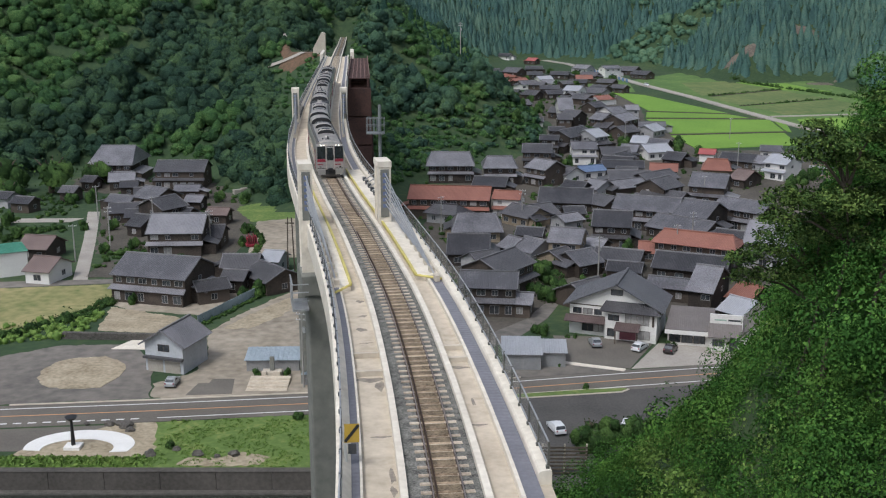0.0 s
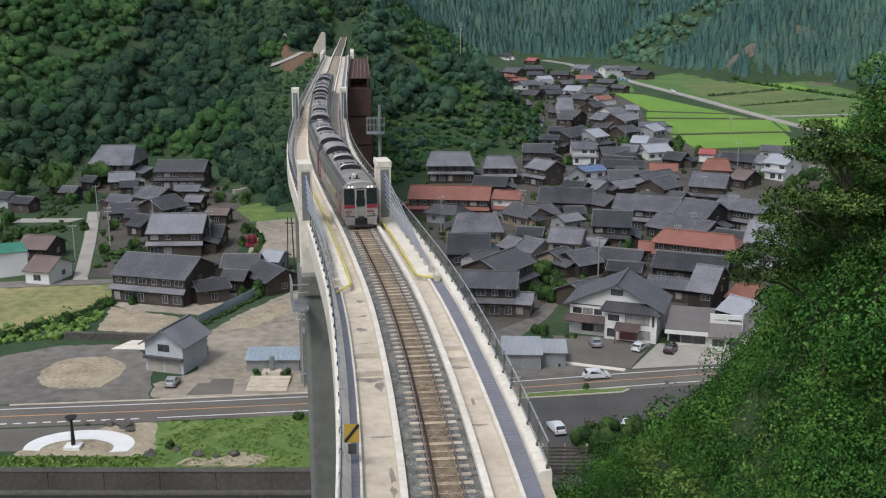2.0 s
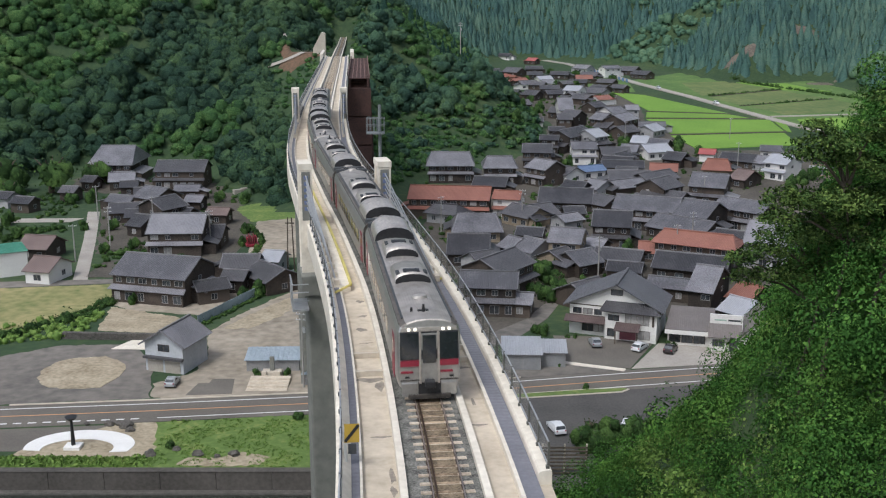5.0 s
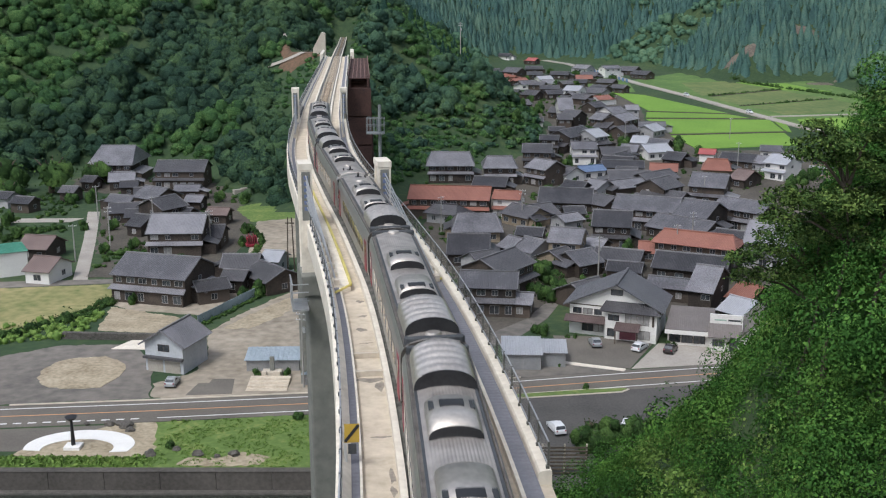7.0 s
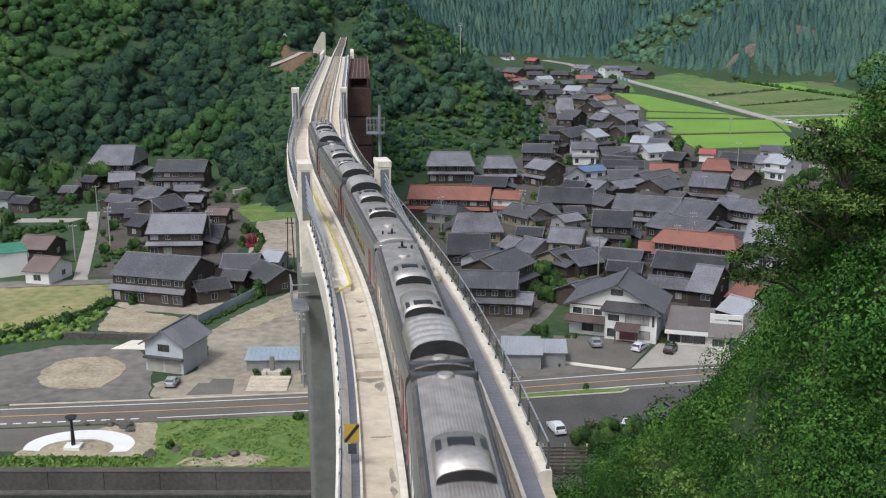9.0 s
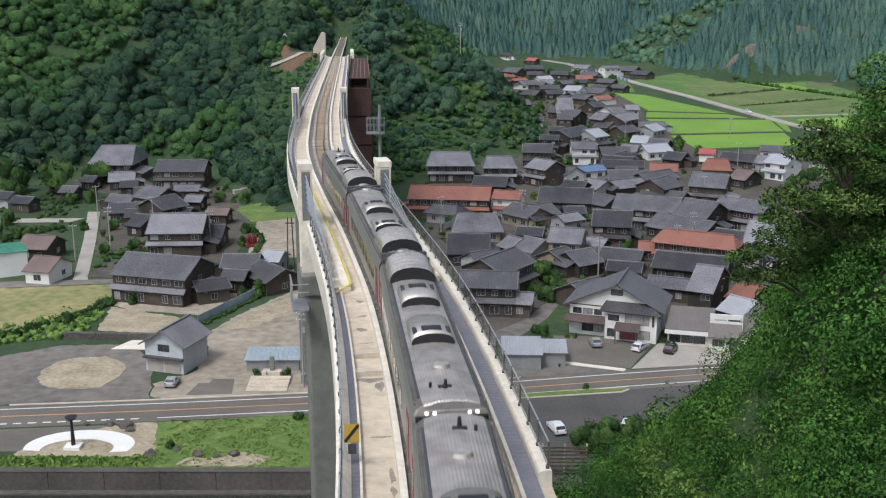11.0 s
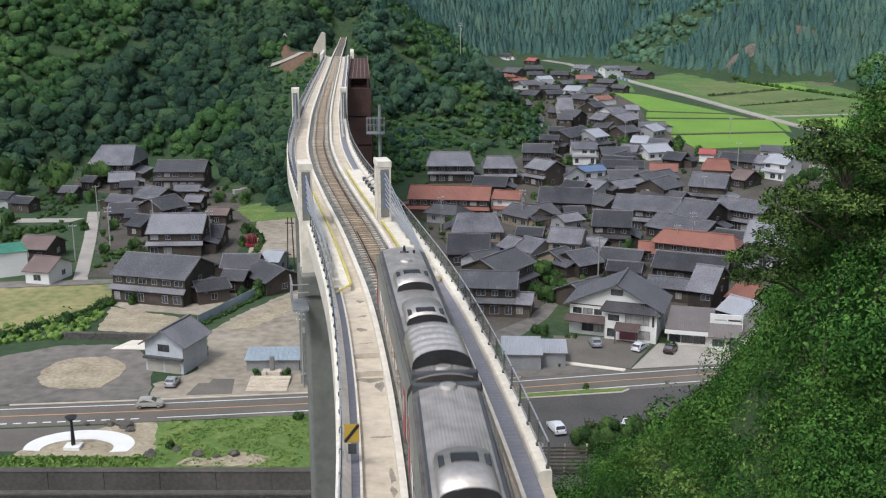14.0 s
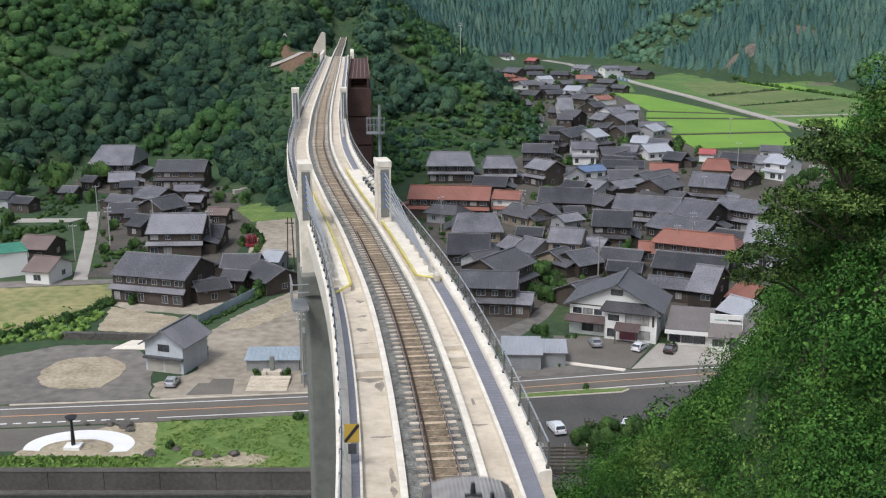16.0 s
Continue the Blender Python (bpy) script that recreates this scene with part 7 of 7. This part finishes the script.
lamp = thing("plaza_lamp", "black lamp post with a flat round head on a white base", "lamp post", m=Matrix.Translation((-50.2, 126.4, 0.1)))
bm = bmesh.new()
box(bm, -1.1, 1.1, -0.9, 0.9, -0.2, 0.4, 0.05)
part("base", bm, M["white_paint"], lamp)
bm = bmesh.new()
tube(bm, (0, 0, 0.4), (0, 0, 4.2), 0.3, 0.16, 10)
part("shaft", bm, M["black"], lamp)
bm = bmesh.new()
tube(bm, (0, 0, 4.1), (0, 0, 4.5), 0.55, 0.85, 16)
part("head", bm, M["black"], lamp)


def boulder(x, y, r):
    bm = bmesh.new()
    bmesh.ops.create_icosphere(bm, subdivisions=3, radius=1.0)
    o = Vector((hr.uniform(0, 50), hr.uniform(0, 50), 0))
    for v in bm.verts:
        v.co *= 0.8 + 0.45 * noise.noise(v.co * 1.3 + o) + 0.12 * noise.noise(v.co * 4 + o)
        v.co = Vector((v.co.x * r, v.co.y * r * 0.8, max(v.co.z * r * 0.75, -0.3 * r)))
    ob = part("boulder", bm, M["rock"])
    ob.location = (x, y, 0.12 + r * 0.2)
    tagged(ob, "dark weathered boulder on the grass verge", "rock", "boulders")


for x, y, r in ((-45.0, 133.2, 1.2), (-47.8, 133.9, 0.9), (-46.3, 134.0, 0.7), (-39.1, 124.1, 0.9), (-32.7, 124.0, 0.9), (-27.8, 123.9, 0.9), (-36.0, 125.6, 0.6), (-44.2, 131.9, 0.8), (-30, 123.4, 0.5), (-51, 134, 0.5)):
    boulder(x, y, r)

# red farm machine in the upper yard
mach = thing("farm_machine", "rusty red farm implement standing in the yard", "machine", m=Matrix.Translation((-47.6, 243.5, 0)) @ Matrix.Rotation(0.3, 4, "Z"))
for i in range(5):
    bm = bmesh.new()
    box(bm, -1.2 + i * 0.55, -1.0 + i * 0.55, -1.5, 1.5, 0.2, 2.6 + 0.4 * (i % 2), 0.03)
    part("frame", bm, M["crimson"], mach)
bm = bmesh.new()
box(bm, -1.5, 1.6, -1.7, 1.7, 0.3, 0.9, 0.05)
part("bed", bm, M["crimson"], mach)
mach2 = thing("farm_machine", "small red crane truck beside the bridge pier", "machine", m=Matrix.Translation((-21.5, 168.0, 0)))
bm = bmesh.new()
box(bm, -1.0, 1.0, -2.0, 2.0, 0.4, 1.3, 0.08)
part("bed", bm, M["crimson"], mach2)
bm = bmesh.new()
box(bm, -0.9, 0.9, 1.0, 2.0, 1.3, 2.3, 0.1)
part("cab", bm, M["crimson"], mach2)
bm = bmesh.new()
tube(bm, (0, -0.5, 1.2), (0.4, -1.5, 4.4), 0.14)
part("boom", bm, M["crimson"], mach2)
for sx in (-0.9, 0.9):
    for sy in (-1.3, 1.3):
        bm = bmesh.new()
        tube(bm, (sx - 0.1, sy, 0.4), (sx + 0.1, sy, 0.4), 0.4, n=14)
        part("wheel", bm, M["black"], mach2)

# pale zigzag steps on the bank under the bridge
zig = thing("bank_steps", "pale concrete zigzag steps on the grassy bank", "steps")
for (ax, ay, az), (bx, by, bz) in (((-66, 312, 1.5), (-53, 321, 3.0)), ((-53, 321, 3.0), (-55, 327, 6.5)), ((-55, 327, 6.5), (-45, 318, 9.0))):
    d = Vector((bx - ax, by - ay, bz - az))
    for q in range(6):
        p = Vector((ax, ay, az)) + d * (q / 6)
        bm = bmesh.new()
        box(bm, 0, d.length / 6 + 0.2, -0.7, 0.7, -2.5, 0.25, m=Matrix.Translation(p) @ Matrix.Rotation(math.atan2(d.y, d.x), 4, "Z"))
        part("step", bm, M["path"], zig)

# stone retaining wall behind the asphalt lot
rw = thing("retaining_wall", "low dark stone retaining wall above the lot", "wall")
for i in range(24):
    x = -68.5 + i * 0.86
    for k in range(3):
        bm = bmesh.new()
        box(bm, x + (k % 2) * 0.4, x + 0.82 + (k % 2) * 0.4, 172.0 - 0.05 * i + hr.uniform(-0.05, 0.05), 172.9 - 0.05 * i, k * 0.46 - 0.1, k * 0.46 + 0.34, 0.04)
        part("stone", bm, M["rock"], rw)

# memorial with steps
mem = thing("stone_memorial", "grey stone memorial with low steps and hedge", "memorial", m=Matrix.Translation((-27.6, 153.4, 0)))
for i in range(4):
    bm = bmesh.new()
    box(bm, -3.2, 3.2, -6.4 + i * 1.3, -5.1 + i * 1.3, -0.1, 0.14 + 0.16 * i, 0.02)
    part("step", bm, M["trough"], mem)
bm = bmesh.new()
box(bm, -1.6, 1.6, -0.8, 0.8, -0.1, 1.1, 0.06)
part("plinth", bm, M["concrete"], mem)
bm = bmesh.new()
box(bm, -0.35, 0.35, -0.25, 0.25, 1.1, 3.4, 0.05)
part("stele", bm, M["pier"], mem)
for sx in (-1.1, 1.1):
    bm = bmesh.new()
    box(bm, sx - 0.3, sx + 0.3, -1.2, -0.7, -0.1, 1.3, 0.08)
    part("lantern", bm, M["concrete"], mem)

# slatted screen at the near end of the car park
scr = thing("slatted_screen", "dark timber slatted screen at the car park edge", "screen", m=Matrix.Translation((15.2, 118.2, 0)))
for i in range(8):
    bm = bmesh.new()
    box(bm, -2.6, 3.2, -0.06, 0.06, 0.25 + i * 0.5, 0.48 + i * 0.5, 0.01)
    part("slat", bm, M["bark"], scr)
for x in (-2.5, 0.3, 3.1):
    bm = bmesh.new()
    box(bm, x - 0.1, x + 0.1, 0.07, 0.25, -0.2, 4.3, 0.01)
    part("post", bm, M["concrete"], scr)


# ---- shrubs and trees of the near slope ----
def slope_keep(x, y):
    return (x > 3.0 + 0.02 * y) & (x < 0.47 * y + 7) & (near_z(x, y) > 1.0)


SHRUB = crown_set(10, 420, 0.046, tall=0.8, lobes=9)
forest("slope_shrubs", "low dense shrubs filling the hollow of the slope", scatter(8, 26, 32, 72, 1.2, lambda x, y: slope_keep(x, y) & (x > 0.262 * y) & (x < 0.335 * y)), 1.3, SHRUB, LEAF, sink=0.2)
SHRUB_FAR = crown_set(8, 260, 0.072, tall=0.8, lobes=8)
forest("slope_shrubs", "dense bright green shrubs and creepers on the near slope", scatter(2, 40, 16, 64, 1.6, slope_keep), 1.6, SHRUB, LEAF, sink=0.35)
forest("slope_shrubs", "dense bright green shrubs on the steep bank", scatter(8, 36, 26, 72, 0.85, lambda x, y: slope_keep(x, y) & (x > 0.32 * y) & (x < 0.45 * y)), 1.45, SHRUB, LEAF, sink=0.3)
GRASSY = crown_set(6, 50, 0.11, tall=0.5)
forest("slope_grass", "tall green grass in the hollow of the slope", scatter(7, 26, 30, 72, 0.6, lambda x, y: slope_keep(x, y) & (x > 0.19 * y) & (x < 0.40 * y)), 0.9, GRASSY, GRASS_LEAF, sink=0.1)
DRY = material("dry_stalks", (0.10, 0.10, 0.04), (0.26, 0.21, 0.11), 0.8, 0.3, 1.0, island=0.5)
forest("dry_weeds", "withered brownish weeds among the shrubs", scatter(10.2, 13.6, 41, 51, 0.8, lambda x, y: (x > 0.235 * y) & (x < 0.27 * y)), 1.0, SHRUB, DRY, lift=0.5, sink=0.2)
forest("slope_shrubs", "green bushes on the lower slope by the car park", scatter(2, 40, 64, 86, 1.8, slope_keep), 1.7, SHRUB_FAR, LEAF, sink=0.3)


CANOPY = crown_set(8, 1000, 0.036, tall=1.1, lobes=11)
canopy_xy = scatter(8, 36, 30, 66, 2.1, lambda x, y: (x > 0.362 * y) & (x < 0.47 * y + 4))
lumps = scatter(4, 34, 20, 70, 2.7, lambda x, y: slope_keep(x, y) & (x > 0.16 * y) & ~((y > 38) & (x > 0.2 * y) & (x < 0.262 * y)) & (np.sin(1.7 * x + y) > -0.4))
forest("slope_bushes", "rounded leafy bushes swelling out of the creepers", lumps, 2.0, CANOPY, LEAF, lift=0.5, sink=0.1)
forest("slope_bushes", "dark leafy bushes at the foot of the slope", scatter(6.6, 13.5, 50, 66, 1.9, lambda x, y: (x > 0.118 * y) & (x < 0.205 * y)), 1.9, CANOPY, LEAF, lift=1.2, sink=0.2)
young_xy = scatter(12, 26, 34, 58, 1.8, lambda x, y: (x > 0.395 * y) & (x < 0.475 * y))
forest("young_trees", "young broadleaf trees crowding the upper slope", young_xy, 2.0, CANOPY, LEAF, lift=3.6, sink=0.2)
forest("slope_thicket", "taller leafy thicket rising above the shrubs", canopy_xy, 1.8, CANOPY, LEAF, lift=0.4, sink=0.2)


def leafy_tree(name, label, base, pads, leaf, mat, per=760):
    """A forked trunk with limbs to layered pads of leaves. pads: places and radii in metres from the base."""
    t = thing(name, label, "tree", m=Matrix.Translation(base))
    top = max(p[2] for p in pads)
    bm = bmesh.new()
    prev, segs = Vector((0, 0, -0.6)), 7
    axis = []
    for i in range(1, segs + 1):
        q = Vector((0.25 * math.sin(i * 1.3), 0.2 * math.cos(i * 1.7), top * 0.85 * i / segs))
        tube(bm, prev, q, 0.24 * (1 - (i - 1) / (segs + 1)), 0.24 * (1 - i / (segs + 1)))
        prev = q
        axis.append(q)
    part("trunk", bm, M["bark"], t)
    for p in pads:
        c = Vector(p[:3])
        root = min(axis, key=lambda q: abs(q.z - (c.z - 0.45 * math.hypot(c.x, c.y))))
        mid = root.lerp(c, 0.55) + Vector((0, 0, 0.35))
        bm = bmesh.new()
        tube(bm, root, mid, 0.085, 0.055, 6)
        tube(bm, mid, c, 0.055, 0.02, 6)
        part("limb", bm, M["bark"], t)
    cs, ns = [], []
    for x, y, z, r in pads:
        k = int(per * r * r) + 60
        a = rng.uniform(0, 2 * np.pi, k)
        rad = r * np.sqrt(rng.uniform(0, 1, k))
        lump = 0.25 * r * np.sin(3 * a + x) + 0.2 * r * np.cos(5 * a + y)
        rad = np.clip(rad + lump * rad / r, 0, None)
        dz = (1 - (rad / (1.35 * r)) ** 2) * 0.42 * r * rng.uniform(-0.6, 1.0, k)
        p = np.stack([x + rad * np.cos(a), y + rad * np.sin(a), z + dz], 1)
        p += rng.normal(0, 0.07, p.shape)
        cs.append(p)
        ns.append(np.stack([0.4 * np.cos(a), 0.4 * np.sin(a), np.ones(k)], 1))
    v, f = leaf_cards(np.concatenate(cs), np.concatenate(ns), leaf, 0.6, 0.55)
    share("crown", mesh_np("crown", v, f, mat), t)
    return t


leafy_tree("tree", "broadleaf tree with layered dark green foliage on the slope", (17.1, 42.0, 35.3),
           [(-0.9, 0, 17.7, 1.25), (0.0, 0.3, 17.0, 1.2), (-2.0, -0.3, 17.3, 0.75), (-1.3, 0.2, 18.4, 0.7), (0.6, -0.4, 18.0, 0.6), (-2.0, 0.4, 15.2, 1.4), (-0.4, -0.5, 15.3, 1.6),
            (1.3, 0.4, 15.3, 1.5), (-2.7, 0, 14.5, 0.9), (-0.3, 0.8, 14.1, 1.5), (1.4, -0.6, 13.7, 1.5), (2.2, 0.6, 14.5, 1.2)], 0.085, TREE_LEAF)
leafy_tree("tree", "tall broadleaf tree with drooping olive-green leaves", (18.6, 41.0, 35.5),
           [(0.0, 0, 19.5, 1.1), (0.4, 0.4, 17.7, 1.3), (-0.4, -0.3, 18.4, 0.9), (0.4, 0, 20.9, 0.8), (-0.2, 0.4, 16.4, 1.1), (0.6, -0.6, 15.3, 1.3), (0.9, 0.3, 19.1, 1.0), (0.9, 0.3, 21.7, 0.7)], 0.085, TREE_LEAF)
leafy_tree("tree", "low spreading tree reaching out over the slope", (17.6, 46.0, 35.0),
           [(-2.4, 0, 12.4, 1.0), (-3.6, -0.2, 12.1, 0.8), (-1.4, 0.4, 13.0, 1.3), (0.2, 0, 13.3, 1.5), (-1.6, -0.4, 11.4, 1.2), (0.5, 0.5, 11.7, 1.5), (1.9, -0.3, 12.7, 1.5), (-3.0, 0.4, 11.0, 0.9)], 0.085, TREE_LEAF)


# ---- garden trees and hedges of the village ----
GARDEN = [lobed_crown(7, 190, 0.08, spread=0.15) for _ in range(8)]
hedge_rng = random.Random(5)


def garden_tree(x, y, r, label="rounded dark green garden tree beside houses"):
    z = float(terrain_z(x, y))
    t = thing("garden_tree", label, "tree", "garden trees", m=Matrix.Translation((x, y, z)))
    bm = bmesh.new()
    tube(bm, (0, 0, -0.3), (0.1, 0, r * 1.1), 0.12 * r, 0.06 * r, 7)
    for k in range(4):
        a = k * 1.6 + x
        tube(bm, (0.05, 0, r * 0.7), (0.5 * r * math.cos(a), 0.5 * r * math.sin(a), r * 1.3), 0.05 * r, 0.02 * r, 5)
    part("trunk", bm, M["bark"], t)
    q, f = GARDEN[hedge_rng.randrange(len(GARDEN))]
    q = q * np.array([r, r, r * (1.35 if r < 4 else 1.0)]) + np.array([0, 0, r * (0.1 if r < 4 else 0.22)])
    share("crown", mesh_np("crown", q, f, GARDEN_LEAF, True), t)


for x, y, r in ((-8, 305, 3), (112, 318, 3), (118, 326, 3.2), (124, 334, 3), (108, 306, 2.8), (121, 312, 3), (115, 300, 2.6), (104, 296, 2.2), (128, 320, 3), (62, 262, 1.6), (70, 282, 2), (30, 246, 1.8), (33, 236, 1.6), (14, 226, 1.8), (25, 262, 1.8), (50, 286, 1.8), (56, 322, 2), (66, 350, 2.2), (72, 372, 2.4), (84, 452, 2.6), (62, 480, 2.6), (78, 520, 2.6), (50, 560, 3), (70, 575, 3), (98, 640, 3.4), (110, 660, 3.2), (-3, 290, 2.6), (2, 262, 2.4), (12, 262, 2.0), (22, 210, 2.6), (19, 203, 2.2), (24, 214, 2.0), (21.5, 196, 2.4), (45, 236, 2.2), (50, 238, 1.8), (41, 262, 2.2), (36, 346, 3), (44, 352, 2.6),
                (46, 364, 2.4), (58, 300, 2), (90, 320, 2.5), (100, 326, 2.6), (106, 334, 2.2), (64, 440, 3), (58, 455, 3), (42, 470, 3.2), (48, 500, 3.5), (60, 520, 3.5), (72, 470, 2.5), (94, 400, 3), (92, 388, 3), (98, 382, 2.4),
                (30, 440, 3), (36, 452, 3), (85, 545, 3), (92, 555, 2.6), (68, 610, 3), (-72, 232, 2.2), (-76, 240, 2.0), (-82, 236, 1.8), (-70, 238, 1.8), (-38, 200, 2.2), (-36, 204, 1.8), (-41, 198, 1.6), (-62, 194, 1.4),
                (-60, 254, 2.2), (-104, 246, 2.4), (-110, 252, 2.2), (-118, 268, 2.4), (-124, 314, 8.6), (-138, 312, 8.4), (-114, 326, 6.0), (-131, 300, 5.0), (20.5, 130.2, 1.9), (23.2, 128.6, 2.3), (26.4, 128.4, 2.4), (18.6, 125.6, 2.0), (21.0, 124.6, 2.4), (29, 127.4, 2.6), (-106, 300, 2.6), (-112, 298, 2.4), (-68, 300, 2.4), (-60, 300, 2.2), (18.8, 174.5, 1.3), (17.2, 175.5, 1.2),
                (40.5, 167.5, 0.7), (39.6, 168.6, 0.7), (22.4, 147.7, 0.7), (-30.2, 153.4, 0.9), (-25.0, 153.4, 0.9), (24, 172.6, 0.6), (22.5, 172.9, 0.6), (19.5, 158, 0.5), (12, 190, 1.6), (-37, 126.2, 0.8), (-21, 136, 0.9), (18.2, 207, 2.6), (21.4, 214, 3.0), (24.5, 206, 2.2), (28, 236, 2.0), (47, 300, 2.4), (52, 345, 2.6), (70, 392, 2.8), (74, 410, 3.0), (66, 420, 2.6),
                (58, 500, 3.0), (46, 540, 3.0), (66, 590, 3.0), (80, 610, 3.0), (30, 405, 3.4), (24, 390, 3.0), (52, 640, 3.0), (72, 690, 3.4), (90, 690, 3.2), (-52, 258, 1.8), (-50, 244, 1.6), (-88, 262, 2.0), (-70, 226, 1.6), (-96, 262, 1.8)):
    garden_tree(x, y, r)

TUFT = [lobed_crown(2, 40, 0.13, tall=0.5, spread=0.18) for _ in range(6)]
def hedge(name, label, pts, step, r):
    p = []
    for (ax, ay), (bx, by) in zip(pts, pts[1:]):
        n = max(1, int(math.hypot(bx - ax, by - ay) / step))
        p += [(ax + (bx - ax) * i / n + hedge_rng.uniform(-0.5, 0.5), ay + (by - ay) * i / n + hedge_rng.uniform(-0.5, 0.5)) for i in range(n)]
    forest(name, label, np.array(p), r, TUFT, GARDEN_LEAF, sink=0.1)


forest("weeds", "tall green weeds below the meadow", scatter(-98, -66, 168.5, 188, 1.5, lambda x, y: (y < 169 + (x + 98) * 0.62) & (y > 163 + (x + 98) * 0.3)), 1.15, TUFT, GRASS_LEAF, sink=0.1)
hedge("hedge", "overgrown hedge along the meadow", [(-80, 172), (-69, 186), (-65, 199)], 0.9, 1.5)
hedge("hedge", "overgrown hedge along the meadow", [(-82, 170), (-72, 182), (-68, 195)], 0.9, 1.3)
hedge("hedge", "weeds along the sheet fence", [(-45, 180), (-41.5, 189), (-31.5, 214)], 0.6, 0.7)
green = scatter(-128, -60, 222, 332, 3.2, lambda x, y: (floor_gap(x, y) == 0) & (np.abs(x + 80 + (y - 210) * 0.295) > 4) & (np.sin(x * 0.31 + 2.1 * np.sin(y * 0.17)) > 0.1))
forest("garden_plants", "low garden shrubs and weeds between the hamlet's houses", green, 1.3, TUFT, GARDEN_LEAF, sink=0.1)
green = scatter(-4, 118, 196, 560, 5.0, lambda x, y: (floor_gap(x, y) == 0) & (x < 20 + 0.27 * y) & ((y < 385) | (x < 86)) & (np.sin(x * 0.23 + 2.1 * np.sin(y * 0.13)) > 0.15))
forest("garden_plants", "low garden shrubs between the village houses", green, 1.5, TUFT, GARDEN_LEAF, sink=0.1)
hedge("hedge", "wild hedge along a field bank", [(150, 570), (200, 601)], 1.6, 1.4)
hedge("hedge", "wild hedge along a field bank", [(156, 527), (214, 557)], 1.6, 1.2)
hedge("hedge", "wild hedge below the forest", [(184, 650), (205, 606), (228, 560), (232, 524)], 2.2, 2.2)
hedge("hedge", "green vegetable rows beside the lane", [(-80, 231), (-68, 232)], 0.6, 0.9)
hedge("hedge", "green vegetable rows beside the lane", [(-112, 250), (-104, 262), (-120, 262)], 0.8, 1.2)
hedge("hedge", "weeds by the upper yard", [(-53, 268), (-46, 250), (-45, 235)], 0.7, 1.0)
blades = scatter(-40, 8, 120.3, 136, 0.55, lambda x, y: (x > -39 - 0.0 * y) & (y < 135.5 + (x + 41) * 0.11) & (np.sin(x * 0.7 + 2 * np.sin(y * 0.5)) > -0.75))
forest("grass_tufts", "grass tufts on the riverside lawn", blades, 0.34, crown_set(6, 14, 0.3, tall=0.4), GRASS_LEAF, sink=0.1)
blades = scatter(-110, -39, 120.3, 123.4, 0.5, lambda x, y: x < -38)
forest("grass_tufts", "rough grass above the river wall", blades, 0.5, crown_set(6, 12, 0.4, tall=0.5), GRASS_LEAF, sink=0.1)


# ---- sleepers: one by one on the near bridge, joined beyond ----
bm = bmesh.new()
box(bm, -1.0, -0.5, -0.11, 0.11, -0.3, -0.09, 0.015)
box(bm, 0.5, 1.0, -0.11, 0.11, -0.3, -0.09, 0.015)
box(bm, -0.5, 0.5, -0.1, 0.1, -0.3, -0.1, 0.015, mi=1)
SLEEPER = bpy.data.meshes.new("sleeper")
bm.to_mesh(SLEEPER)
bm.free()
SLEEPER.materials.append(M["sleeper"])
SLEEPER.materials.append(M["stained_sleeper"])
far_bm = bmesh.new()
for i in range(455):
    s = -3 + i * 0.7
    m = Matrix.Translation(on_line(s)) @ Matrix.Rotation(heading(s), 4, "Z")
    if i < 290:
        share("sleeper", SLEEPER, bridge, m)
    else:
        box(far_bm, -1.0, 1.0, -0.11, 0.11, -0.3, -0.1, m=m)
tagged(part("far_sleepers", far_bm, M["sleeper"], bridge, "row of sleepers"), kind="stuff")


# ---- what moves ----
def road_pose(line, start, speed, t, off, z):
    """A place on a road's line, start metres along it at nought seconds."""
    p = np.array(line, float)
    k = np.r_[0, np.cumsum(np.linalg.norm(np.diff(p, axis=0), axis=1))]
    d = start + speed * t
    x, y = np.interp(d, k, p[:, 0]), np.interp(d, k, p[:, 1])
    dx, dy = np.interp(d + 2, k, p[:, 0]) - np.interp(d - 2, k, p[:, 0]), np.interp(d + 2, k, p[:, 1]) - np.interp(d - 2, k, p[:, 1])
    n = math.hypot(dx, dy)
    x, y = x + off * dy / n, y - off * dx / n
    return Matrix.Translation((x, y, float(base_z(y)) + z)) @ Matrix.Rotation(math.atan2(dy, dx), 4, "Z")


def motions():
    for i, (car, way) in enumerate(CARS):
        walk(car, [(k * 0.5, car_pose(head_at(k * 0.5) + PITCH * (i + 0.5) - 0.3, way)) for k in range(33)])
    walk(VAN, [(k * 0.5, road_pose(ROAD, 129.8, 13.4, min(k * 0.5, 8.0), -1.5, 0.08)) for k in range(33)])
    walk(COUPE, [(k * 0.5, road_pose(ROAD, 65.0 + 0.4, 14.3, max(k * 0.5 - 12.5, -3.5), -1.5, 0.08)) for k in range(33)])
    walk(FAR_A, [(k * 0.5, road_pose(VALLEY_ROAD, 191.0, 18.0, min(k * 0.5, 10.0), 1.0, 0.42)) for k in range(33)])
    walk(FAR_B, [(k * 0.5, road_pose(VALLEY_ROAD, 118.0, 18.0, min(k * 0.5, 14.0), 1.0, 0.42)) for k in range(33)])


motions()
